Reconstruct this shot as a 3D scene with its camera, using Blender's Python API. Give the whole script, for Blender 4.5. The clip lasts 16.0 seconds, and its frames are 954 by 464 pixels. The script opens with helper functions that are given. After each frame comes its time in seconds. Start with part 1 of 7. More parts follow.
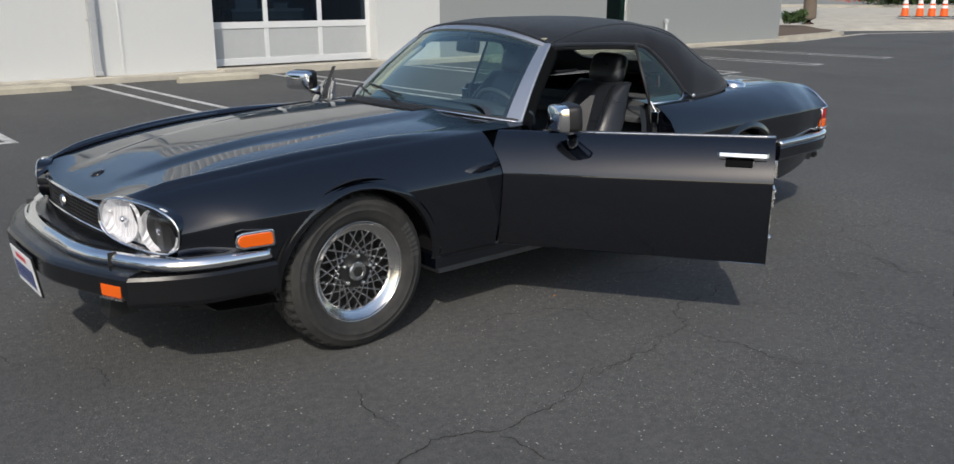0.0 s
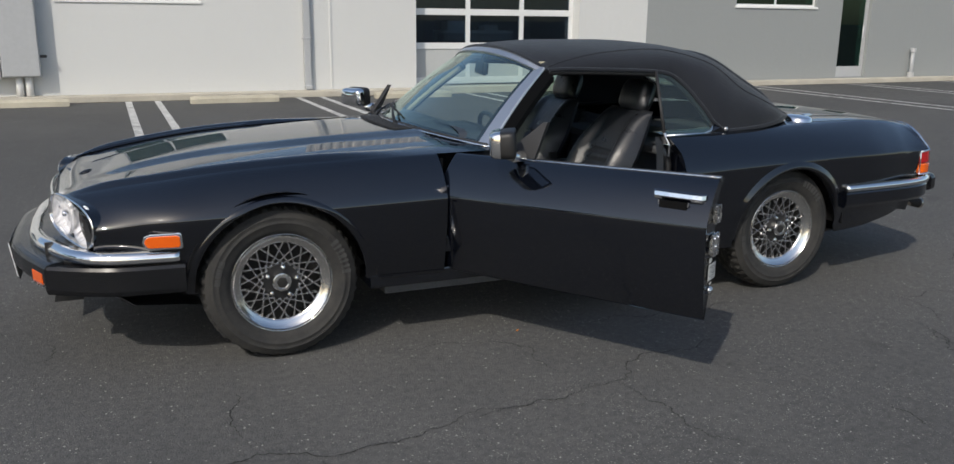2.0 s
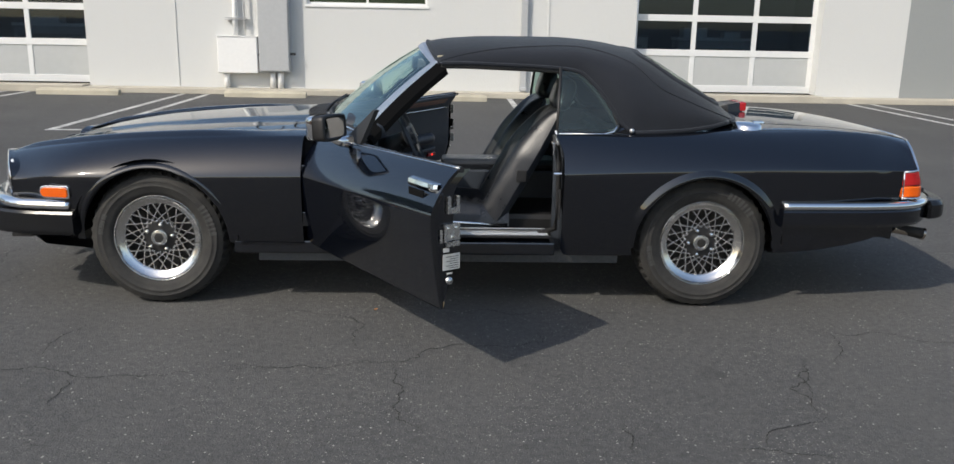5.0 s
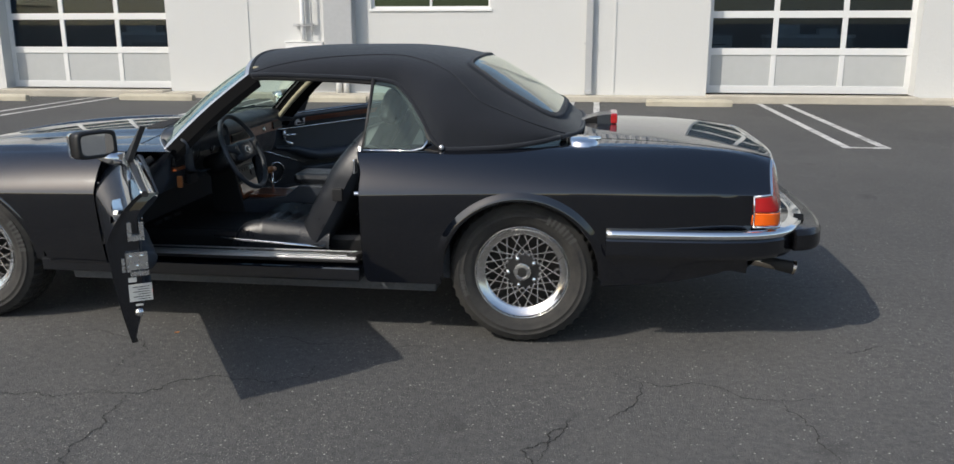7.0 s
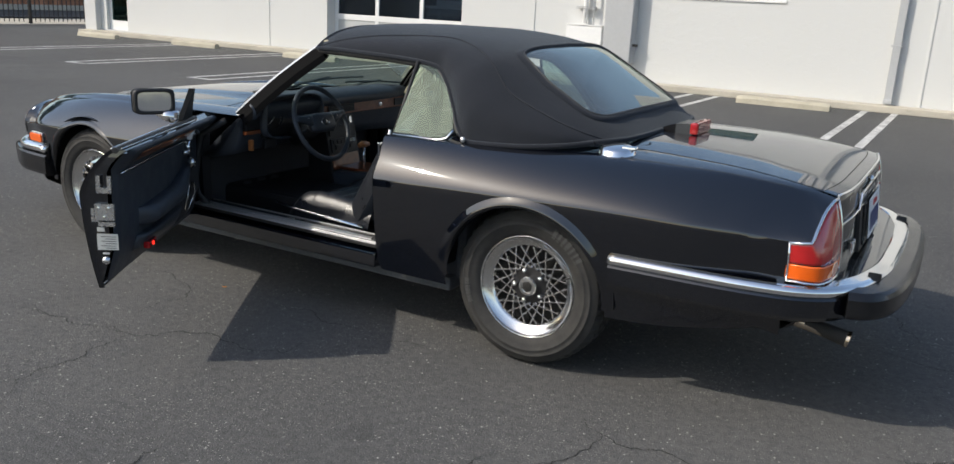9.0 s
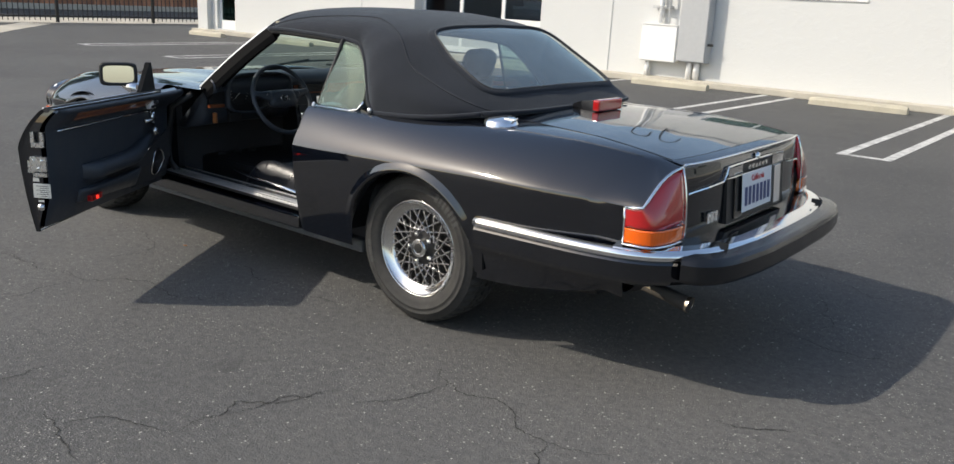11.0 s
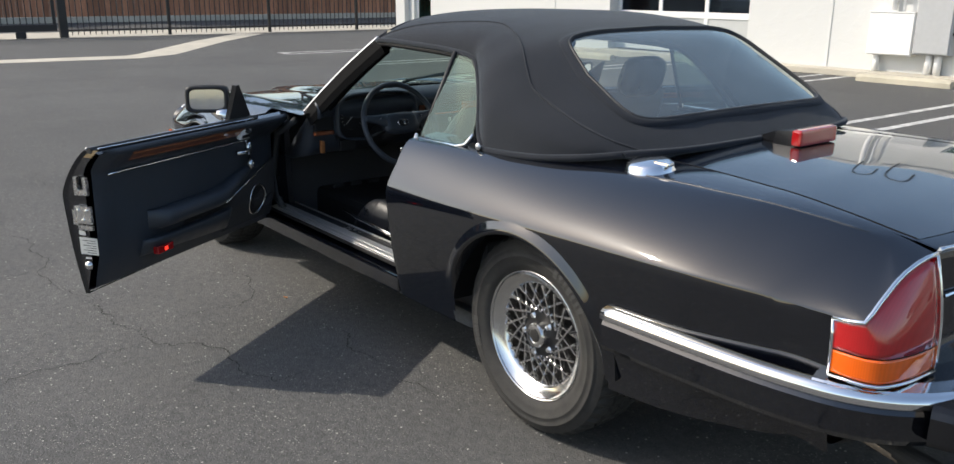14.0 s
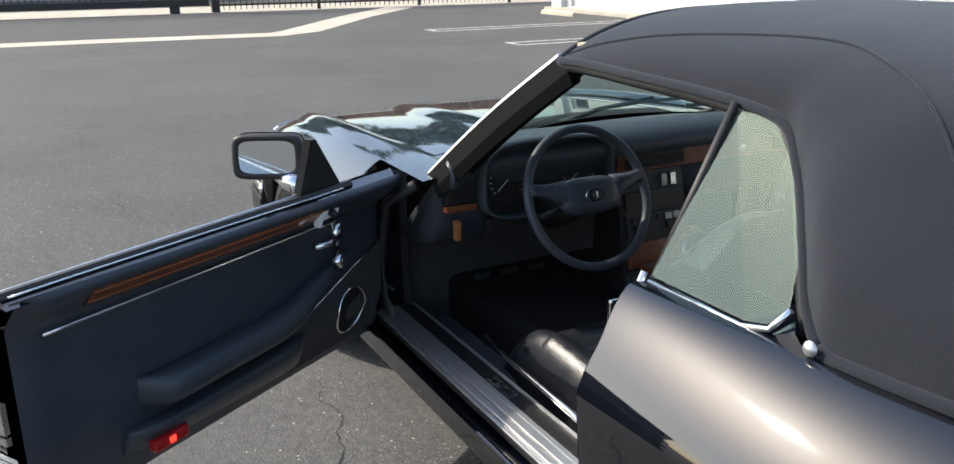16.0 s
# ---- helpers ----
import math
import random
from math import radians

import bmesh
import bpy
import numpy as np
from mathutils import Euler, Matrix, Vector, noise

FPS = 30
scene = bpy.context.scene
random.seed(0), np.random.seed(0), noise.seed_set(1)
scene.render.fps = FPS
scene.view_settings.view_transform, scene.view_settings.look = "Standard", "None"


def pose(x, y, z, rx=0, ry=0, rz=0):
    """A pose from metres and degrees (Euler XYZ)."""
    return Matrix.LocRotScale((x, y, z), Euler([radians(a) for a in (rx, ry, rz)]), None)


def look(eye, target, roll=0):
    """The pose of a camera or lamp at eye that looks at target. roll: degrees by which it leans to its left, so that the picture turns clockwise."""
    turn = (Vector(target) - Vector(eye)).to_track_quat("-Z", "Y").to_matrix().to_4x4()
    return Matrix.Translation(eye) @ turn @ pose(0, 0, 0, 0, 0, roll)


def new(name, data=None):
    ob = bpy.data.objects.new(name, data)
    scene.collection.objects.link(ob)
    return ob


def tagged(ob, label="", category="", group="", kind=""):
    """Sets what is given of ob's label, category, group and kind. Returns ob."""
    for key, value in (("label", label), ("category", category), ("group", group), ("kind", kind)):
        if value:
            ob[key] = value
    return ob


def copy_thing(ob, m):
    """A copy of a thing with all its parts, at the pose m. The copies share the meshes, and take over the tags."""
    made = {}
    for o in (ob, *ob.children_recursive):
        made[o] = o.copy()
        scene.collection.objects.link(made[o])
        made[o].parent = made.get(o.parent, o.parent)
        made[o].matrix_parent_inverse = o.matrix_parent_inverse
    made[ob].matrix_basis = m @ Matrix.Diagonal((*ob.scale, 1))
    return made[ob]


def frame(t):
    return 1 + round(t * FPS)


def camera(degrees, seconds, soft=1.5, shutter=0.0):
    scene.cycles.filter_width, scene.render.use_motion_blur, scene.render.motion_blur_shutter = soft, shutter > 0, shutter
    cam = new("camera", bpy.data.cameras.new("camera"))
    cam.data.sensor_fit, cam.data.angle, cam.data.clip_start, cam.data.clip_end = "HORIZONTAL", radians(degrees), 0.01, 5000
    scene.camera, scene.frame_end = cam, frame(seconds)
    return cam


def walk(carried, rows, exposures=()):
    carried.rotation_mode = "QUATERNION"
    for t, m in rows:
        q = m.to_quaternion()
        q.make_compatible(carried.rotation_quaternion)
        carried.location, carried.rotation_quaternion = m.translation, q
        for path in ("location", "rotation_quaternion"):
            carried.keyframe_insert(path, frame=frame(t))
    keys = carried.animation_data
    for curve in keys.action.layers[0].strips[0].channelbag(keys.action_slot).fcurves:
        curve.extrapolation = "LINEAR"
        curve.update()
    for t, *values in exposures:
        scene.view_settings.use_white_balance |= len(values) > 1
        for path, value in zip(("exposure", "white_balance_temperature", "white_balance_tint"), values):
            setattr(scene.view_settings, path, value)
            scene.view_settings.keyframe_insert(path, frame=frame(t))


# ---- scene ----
cam = camera(58.4, 16.0)
EXPOSURES = [(0.0, 0.15, 6940, 9), (1.5, 0.05, 6940, 9), (3.5, 0.31, 7070, 9), (7.0, 0.36, 7070, 9), (8.5, 0.42, 7070, 9), (11.0, 0.66, 7270, 9), (12.5, 0.38, 7020, 9), (13.5, 0.54, 7120, 9), (14.5, 0.92, 7270, 9), (15.2, 0.96, 7160, 9), (16.0, 1.21, 7180, 9)]
PATH = [
    (0, (-1.737, -3.567, 1.376), (-0.487, -2.099, 0.845), -0.0),
    (0.5, (-1.438, -3.723, 1.357), (-0.284, -2.192, 0.786), -0.8),
    (1, (-1.187, -3.858, 1.37), (-0.138, -2.249, 0.814), -0.2),
    (1.5, (-0.916, -4.06, 1.381), (-0.028, -2.339, 0.883), 1.5),
    (2, (-0.591, -4.162, 1.37), (0.178, -2.38, 0.887), 0.6),
    (2.5, (-0.315, -4.31, 1.369), (0.349, -2.484, 0.896), 0.3),
    (3, (-0.046, -4.514, 1.361), (0.467, -2.641, 0.88), 0.2),
    (3.5, (0.304, -4.623, 1.329), (0.727, -2.728, 0.848), 0.3),
    (4, (0.633, -4.718, 1.347), (0.992, -2.808, 0.872), 0.3),
    (4.2, (0.769, -4.774, 1.332), (1.078, -2.856, 0.856), 0.7),
    (6.3, (2.372, -4.531, 1.344), (2.217, -2.594, 0.874), -0.0),
    (6.5, (2.527, -4.465, 1.369), (2.415, -2.527, 0.888), -0.0),
    (7, (2.875, -4.345, 1.374), (2.614, -2.42, 0.898), -0.1),
    (7.5, (3.208, -4.164, 1.385), (2.783, -2.269, 0.908), 0.7),
    (8, (3.533, -3.994, 1.385), (2.993, -2.129, 0.904), 1.2),
    (8.5, (3.799, -3.797, 1.391), (2.931, -2.068, 0.882), 2.9),
    (8.7, (3.872, -3.735, 1.402), (2.949, -2.004, 0.876), 3.0),
    (10.8, (4.783, -3.4, 1.355), (3.587, -1.888, 0.823), 2.9),
    (11, (4.879, -3.358, 1.348), (3.699, -1.833, 0.818), 3.0),
    (11.5, (5.081, -3.233, 1.35), (3.85, -1.747, 0.822), 1.7),
    (12, (5.137, -3.203, 1.35), (3.841, -1.774, 0.824), -0.0),
    (12.5, (5.102, -3.133, 1.345), (3.827, -1.684, 0.821), -0.0),
    (13, (4.882, -2.989, 1.328), (3.547, -1.601, 0.79), 1.3),
    (13.5, (4.679, -2.761, 1.335), (3.291, -1.429, 0.787), 1.2),
    (14, (4.399, -2.451, 1.35), (2.888, -1.261, 0.801), 0.4),
    (14.5, (4.06, -2.267, 1.373), (2.492, -1.151, 0.83), 0.3),
    (15, (3.709, -1.983, 1.366), (2.104, -0.931, 0.804), 0.6),
    (15.5, (3.313, -1.79, 1.366), (1.662, -0.821, 0.788), 0.2),
    (16, (2.953, -1.646, 1.366), (1.276, -0.746, 0.753), -0.3),
]
walk(cam, [(t, look(eye, target, roll)) for t, eye, target, roll in PATH],
     exposures=EXPOSURES)

# ---- world, sun, exposure ----
SUN_TO = Vector((-0.69, -0.675, 0.833)).normalized()
world = bpy.data.worlds.new("sky")
scene.world = world
world.use_nodes = True
_wn = world.node_tree.nodes
_sky = _wn.new("ShaderNodeTexSky")
_sky.sky_type = 'NISHITA'
_sky.sun_disc = False
_sky.sun_elevation = radians(41)
_sky.sun_rotation = math.atan2(SUN_TO.x, SUN_TO.y)
_sky.air_density, _sky.dust_density, _sky.ozone_density = 1.0, 1.6, 1.5
_wn["Background"].inputs["Strength"].default_value = 0.15
world.node_tree.links.new(_sky.outputs[0], _wn["Background"].inputs["Color"])
sun_data = bpy.data.lights.new("sun", 'SUN')
sun_data.energy, sun_data.angle, sun_data.color = 2.55, radians(0.6), (1.0, 0.965, 0.92)
sun_lamp = new("sun", sun_data)
sun_lamp.matrix_world = look(SUN_TO * 60, (0, 0, 0))
scene.view_settings.exposure = 0.0


# ---- materials ----
class Nodes:
    """A small wrapper to write node materials in few lines."""

    def __init__(self, name):
        self.m = bpy.data.materials.new(name)
        self.m.use_nodes = True
        self.t = self.m.node_tree
        self.b = self.t.nodes["Principled BSDF"]

    def n(self, kind, **inputs):
        node = self.t.nodes.new(kind)
        for k, v in inputs.items():
            key = k.replace("_", " ")
            if isinstance(v, bpy.types.NodeSocket):
                self.t.links.new(v, node.inputs[key])
            else:
                node.inputs[key].default_value = v
        return node

    def put(self, key, v):
        if isinstance(v, bpy.types.NodeSocket):
            self.t.links.new(v, self.b.inputs[key])
        else:
            self.b.inputs[key].default_value = v

    def coords(self, scale=(1, 1, 1), kind="Object"):
        c = self.t.nodes.new("ShaderNodeTexCoord")
        mp = self.t.nodes.new("ShaderNodeMapping")
        mp.inputs["Scale"].default_value = scale
        self.t.links.new(c.outputs[kind], mp.inputs["Vector"])
        return mp.outputs[0]

    def world_coords(self, scale=(1, 1, 1)):
        c = self.t.nodes.new("ShaderNodeNewGeometry")
        mp = self.t.nodes.new("ShaderNodeMapping")
        mp.inputs["Scale"].default_value = scale
        self.t.links.new(c.outputs["Position"], mp.inputs["Vector"])
        return mp.outputs[0]

    def noise(self, vec, scale, detail=4.0, rough=0.55):
        return self.n("ShaderNodeTexNoise", Vector=vec, Scale=scale, Detail=detail, Roughness=rough).outputs["Fac"]

    def ramp(self, fac, *stops):
        r = self.t.nodes.new("ShaderNodeValToRGB")
        e = r.color_ramp.elements
        while len(e) < len(stops):
            e.new(0.5)
        for el, (p, c) in zip(e, stops):
            el.position = p
            el.color = (*c, 1) if isinstance(c, tuple) else (c, c, c, 1)
        self.t.links.new(fac, r.inputs["Fac"])
        return r.outputs["Color"]

    def mix(self, fac, a, b, mode='MIX'):
        x = self.t.nodes.new("ShaderNodeMix")
        x.data_type, x.blend_type = 'RGBA', mode
        for key, v in ((0, fac), (6, a), (7, b)):
            if isinstance(v, bpy.types.NodeSocket):
                self.t.links.new(v, x.inputs[key])
            else:
                x.inputs[key].default_value = (*v, 1) if isinstance(v, tuple) else v
        return x.outputs[2]

    def math(self, op, a, b=0.0):
        x = self.t.nodes.new("ShaderNodeMath")
        x.operation = op
        for i, v in enumerate((a, b)):
            if isinstance(v, bpy.types.NodeSocket):
                self.t.links.new(v, x.inputs[i])
            else:
                x.inputs[i].default_value = v
        return x.outputs[0]

    def bump(self, height, strength=0.3, distance=0.01):
        x = self.n("ShaderNodeBump", Height=height, Strength=strength, Distance=distance)
        self.t.links.new(x.outputs[0], self.b.inputs["Normal"])


def plain(name, colour, rough=0.5, metal=0.0, var=0.12, scale=18.0, bump=0.0, bscale=120.0, coat=0.0, spec=0.5):
    """A surface of one colour with two scales of slight variation."""
    k = Nodes(name)
    v = k.coords()
    big, fine = k.noise(v, scale * 0.15), k.noise(v, scale)
    lo = tuple(c * (1 - var) for c in colour)
    hi = tuple(min(1, c * (1 + var)) for c in colour)
    col = k.mix(fine, lo, hi)
    col = k.mix(k.math('MULTIPLY', big, var), col, lo)
    k.put("Base Color", col)
    k.put("Roughness", k.math('ADD', k.math('MULTIPLY', fine, 0.12), rough - 0.06))
    k.put("Metallic", metal)
    k.put("Coat Weight", coat)
    k.put("Coat Roughness", 0.03)
    k.put("Specular IOR Level", spec)
    if bump:
        k.bump(k.noise(v, bscale), bump, 0.004)
    return k.m


def asphalt_material():
    k = Nodes("asphalt")
    v = k.world_coords()
    base = k.ramp(k.noise(v, 0.35, 5, 0.6), (0.30, (0.078, 0.078, 0.076)), (0.70, (0.128, 0.127, 0.123)))
    fine = k.noise(v, 60, 3, 0.7)
    grit = k.ramp(k.noise(v, 28, 4, 0.75), (0.42, 0.0), (0.60, 1.0))
    col = k.mix(k.math('MULTIPLY', grit, 0.5), base, (0.05, 0.051, 0.052))
    col = k.mix(k.math('MULTIPLY', fine, 0.6), col, (0.040, 0.041, 0.042))
    # small pale stones
    vo = k.n("ShaderNodeTexVoronoi", Vector=v, Scale=55.0)
    stone = k.ramp(vo.outputs["Distance"], (0.12, 1.0), (0.26, 0.0))
    pick = k.ramp(k.n("ShaderNodeSeparateColor", Color=vo.outputs["Color"]).outputs[0], (0.86, 0.0), (0.91, 1.0))
    col = k.mix(k.math('MULTIPLY', k.math('MULTIPLY', stone, pick), 0.95), col, (0.42, 0.41, 0.38))
    patch = k.ramp(k.noise(v, 1.3, 5, 0.7), (0.40, 0.10), (0.62, 1.0))
    v2 = k.n("ShaderNodeTexVoronoi", Vector=v, Scale=150.0)
    sp = k.ramp(v2.outputs["Distance"], (0.22, 1.0), (0.40, 0.0))
    pk = k.n("ShaderNodeSeparateColor", Color=v2.outputs["Color"])
    lite = k.math('MULTIPLY', k.ramp(pk.outputs[0], (0.66, 0.0), (0.74, 1.0)), patch)
    col = k.mix(k.math('MULTIPLY', k.math('MULTIPLY', sp, lite), 0.9), col, (0.34, 0.33, 0.305))
    pit = k.ramp(pk.outputs[1], (0.62, 0.0), (0.72, 1.0))
    col = k.mix(k.math('MULTIPLY', k.math('MULTIPLY', sp, pit), 0.7), col, (0.022, 0.023, 0.024))
    # dusty sweeps
    dust = k.ramp(k.noise(k.world_coords((1.0, 0.35, 1)), 0.9, 6, 0.65), (0.5, 0.0), (0.8, 1.0))
    col = k.mix(k.math('MULTIPLY', dust, 0.35), col, (0.125, 0.122, 0.115))
    # oil spots
    oil = k.ramp(k.noise(v, 2.3, 2, 0.4), (0.70, 0.0), (0.76, 1.0))
    col = k.mix(k.math('MULTIPLY', oil, 0.28), col, (0.025, 0.025, 0.026))
    # hairline cracks
    warp = k.n("ShaderNodeTexNoise", Vector=v, Scale=2.2, Detail=6.0, Roughness=0.7)
    add = k.t.nodes.new("ShaderNodeVectorMath")
    add.operation = 'MULTIPLY_ADD'
    k.t.links.new(warp.outputs["Color"], add.inputs[0])
    add.inputs[1].default_value = (0.9, 0.9, 0.0)
    k.t.links.new(v, add.inputs[2])
    ed = k.n("ShaderNodeTexVoronoi", Vector=add.outputs[0], Scale=0.42)
    ed.feature = 'DISTANCE_TO_EDGE'
    crack = k.ramp(ed.outputs["Distance"], (0.0, 1.0), (0.0022, 0.0))
    brk = k.ramp(k.noise(v, 0.8, 3), (0.62, 0.0), (0.74, 1.0))
    crk = k.math('MULTIPLY', crack, brk)
    col = k.mix(k.math('MULTIPLY', crk, 0.06), col, (0.012, 0.012, 0.012))
    k.put("Base Color", col)
    k.put("Roughness", k.ramp(k.noise(v, 30), (0.3, 0.78), (0.7, 0.95)))
    k.put("Specular IOR Level", 0.35)
    h = k.math('ADD', k.math('MULTIPLY', fine, 0.6), k.math('MULTIPLY', k.noise(v, 140, 2), 0.6))
    h = k.math('SUBTRACT', h, k.math('MULTIPLY', crk, 0.15))
    k.bump(h, 0.75, 0.008)
    return k.m


def stucco(name, colour, stain=(0.55, 0.53, 0.50)):
    k = Nodes(name)
    v = k.world_coords()
    big, mid = k.noise(v, 0.5, 5, 0.6), k.noise(v, 6, 6, 0.65)
    col = k.mix(k.math('MULTIPLY', big, 0.25), colour, tuple(c * 0.88 for c in colour))
    streak = k.ramp(k.noise(k.world_coords((3.0, 3.0, 0.25)), 1.4, 5, 0.7), (0.58, 0.0), (0.8, 1.0))
    col = k.mix(k.math('MULTIPLY', streak, 0.22), col, stain)
    k.put("Base Color", col)
    k.put("Roughness", 0.85)
    lump = k.ramp(mid, (0.5, 0.0), (0.62, 1.0))
    k.bump(k.math('ADD', k.math('MULTIPLY', lump, 0.5), k.math('MULTIPLY', k.noise(v, 45, 3), 0.35)), 0.28, 0.012)
    return k.m


def concrete(name, colour):
    k = Nodes(name)
    v = k.world_coords()
    col = k.ramp(k.noise(v, 1.6, 6, 0.65), (0.3, tuple(c * 0.72 for c in colour)), (0.7, colour))
    spot = k.ramp(k.noise(v, 24, 4, 0.7), (0.55, 0.0), (0.72, 1.0))
    col = k.mix(k.math('MULTIPLY', spot, 0.4), col, tuple(c * 0.5 for c in colour))
    k.put("Base Color", col)
    k.put("Roughness", 0.9)
    k.bump(k.noise(v, 60, 4), 0.35, 0.006)
    return k.m


def road_paint():
    k = Nodes("road_paint")
    v = k.world_coords()
    worn = k.ramp(k.noise(v, 9, 6, 0.75), (0.42, 0.0), (0.62, 1.0))
    col = k.mix(worn, (0.62, 0.62, 0.60), (0.34, 0.34, 0.33))
    chip = k.ramp(k.noise(v, 50, 4, 0.7), (0.60, 0.0), (0.66, 1.0))
    col = k.mix(k.math('MULTIPLY', chip, 0.7), col, (0.09, 0.09, 0.09))
    gone = k.ramp(k.noise(k.world_coords((1.0, 2.2, 1.0)), 1.9, 6, 0.75), (0.52, 0.0), (0.62, 1.0))
    col = k.mix(k.math('MULTIPLY', gone, 0.72), col, (0.12, 0.12, 0.118))
    k.put("Base Color", col)
    k.put("Roughness", 0.8)
    k.bump(k.noise(v, 90, 3), 0.3, 0.004)
    return k.m


def clear_glass(name, tint=(0.8, 0.9, 0.86), dark=0.0, front=0.09, power=4.5, gloss_tint=(1.0, 1.0, 1.0), haze=0.0):
    """Thin tinted pane: lets light straight through, mirrors by its angle, and may have a pale diffuse veil standing
    for reflected sky haze.
    """
    k = Nodes(name)
    t = k.t
    tr = t.nodes.new("ShaderNodeBsdfTransparent")
    tr.inputs["Color"].default_value = (*[c * (1 - dark) for c in tint], 1)
    gl = t.nodes.new("ShaderNodeBsdfGlossy")
    gl.inputs["Roughness"].default_value = 0.015
    gl.inputs["Color"].default_value = (*gloss_tint, 1)
    lw = t.nodes.new("ShaderNodeLayerWeight")
    lw.inputs["Blend"].default_value = 0.5
    edge = k.math('POWER', lw.outputs["Facing"], power)
    gloss = k.math('ADD', k.math('MULTIPLY', edge, 1 - front), front)
    mx = t.nodes.new("ShaderNodeMixShader")
    t.links.new(gloss, mx.inputs[0])
    thru = tr.outputs[0]
    if haze:
        df = t.nodes.new("ShaderNodeBsdfDiffuse")
        df.inputs["Color"].default_value = (0.62, 0.66, 0.66, 1)
        veil = t.nodes.new("ShaderNodeMixShader")
        t.links.new(k.math('MULTIPLY', k.ramp(k.noise(k.coords(), 7, 5, 0.65), (0.3, 0.6), (0.7, 1.0)), haze), veil.inputs[0])
        t.links.new(thru, veil.inputs[1])
        t.links.new(df.outputs[0], veil.inputs[2])
        thru = veil.outputs[0]
    t.links.new(thru, mx.inputs[1])
    t.links.new(gl.outputs[0], mx.inputs[2])
    t.links.new(mx.outputs[0], t.nodes["Material Output"].inputs["Surface"])
    return k.m


def wood_plank(name, a, b):
    k = Nodes(name)
    oi = k.t.nodes.new("ShaderNodeObjectInfo")
    v = k.world_coords((9, 9, 0.8))
    grain = k.noise(v, 3.0, 8, 0.7)
    col = k.ramp(grain, (0.25, a), (0.75, b))
    hs = k.t.nodes.new("ShaderNodeHueSaturation")
    k.t.links.new(col, hs.inputs["Color"])
    k.t.links.new(k.math('ADD', k.math('MULTIPLY', oi.outputs["Random"], 0.7), 0.65), hs.inputs["Value"])
    k.put("Base Color", hs.outputs[0])
    k.put("Roughness", 0.75)
    k.bump(grain, 0.3, 0.004)
    return k.m


M_ASPHALT = asphalt_material()
M_WHITE = stucco("white_stucco", (0.585, 0.592, 0.583))
M_GREY = stucco("grey_stucco", (0.27, 0.285, 0.285), (0.25, 0.25, 0.25))
M_CONC = concrete("concrete", (0.53, 0.49, 0.41))
M_STOP = concrete("stop_concrete", (0.52, 0.48, 0.38))
M_LINE = road_paint()
M_CRACK = plain("crack_shadow", (0.017, 0.017, 0.017), 0.95)
M_ALU = plain("white_aluminium", (0.72, 0.73, 0.73), 0.35, 0.1, 0.05)
M_FROST = plain("frosted_panel", (0.44, 0.455, 0.455), 0.4, 0.0, 0.06, 6)
M_PANE = clear_glass("window_pane", (0.50, 0.60, 0.68), 0.1, 0.05, 5.0, (0.70, 0.85, 1.0))
M_GREENPANE = clear_glass("green_pane", (0.14, 0.34, 0.29), 0.2, 0.06, 5.0, (0.7, 1.0, 0.92))
M_DARKROOM = plain("dark_interior", (0.26, 0.28, 0.31), 0.8)
M_BOXW = plain("enamel_white", (0.76, 0.76, 0.75), 0.45, 0.0, 0.06)
M_BOXG = plain("enamel_grey", (0.40, 0.41, 0.42), 0.45, 0.0, 0.08)
M_STEELB = plain("black_steel", (0.012, 0.012, 0.013), 0.45, 0.0, 0.2, 30, 0.1)
M_FENCE = wood_plank("stained_fence", (0.20, 0.075, 0.040), (0.50, 0.225, 0.125))
M_RIB = plain("ribbed_metal", (0.55, 0.55, 0.54), 0.45, 0.3, 0.08)
M_CONE = plain("cone_orange", (0.85, 0.12, 0.015), 0.5, 0, 0.1)
M_CONEW = plain("cone_band", (0.82, 0.82, 0.80), 0.4, 0, 0.05)
M_BARK = plain("bark", (0.13, 0.10, 0.075), 0.9, 0, 0.4, 25, 0.6, 40)
M_LEAF = plain("leaf", (0.055, 0.10, 0.03), 0.55, 0, 0.35, 3)
M_FLOWER = plain("flower", (0.70, 0.10, 0.05), 0.6, 0, 0.3, 4)
M_SOIL = plain("mulch", (0.13, 0.09, 0.06), 0.95, 0, 0.4, 30, 0.6, 40)


# ---- mesh helpers ----
def link(name, bm, material, parent=None, label="", smooth=None):
    me = bpy.data.meshes.new(name)
    bm.to_mesh(me)
    bm.free()
    if material:
        me.materials.append(material)
    if smooth:
        for p in me.polygons:
            p.use_smooth = True
    ob = new(name, me)
    if parent:
        ob.parent = parent
    if label:
        ob["label"] = label
    return ob


def part(name, bm, material, parent, label="", smooth=False):
    return link(name, bm, material, parent, label, smooth)


def thing(name, label, category, at=(0, 0, 0), group="", kind=""):
    e = new(name)
    e.location = at
    e.empty_display_size = 0.1
    return tagged(e, label, category, group, kind)


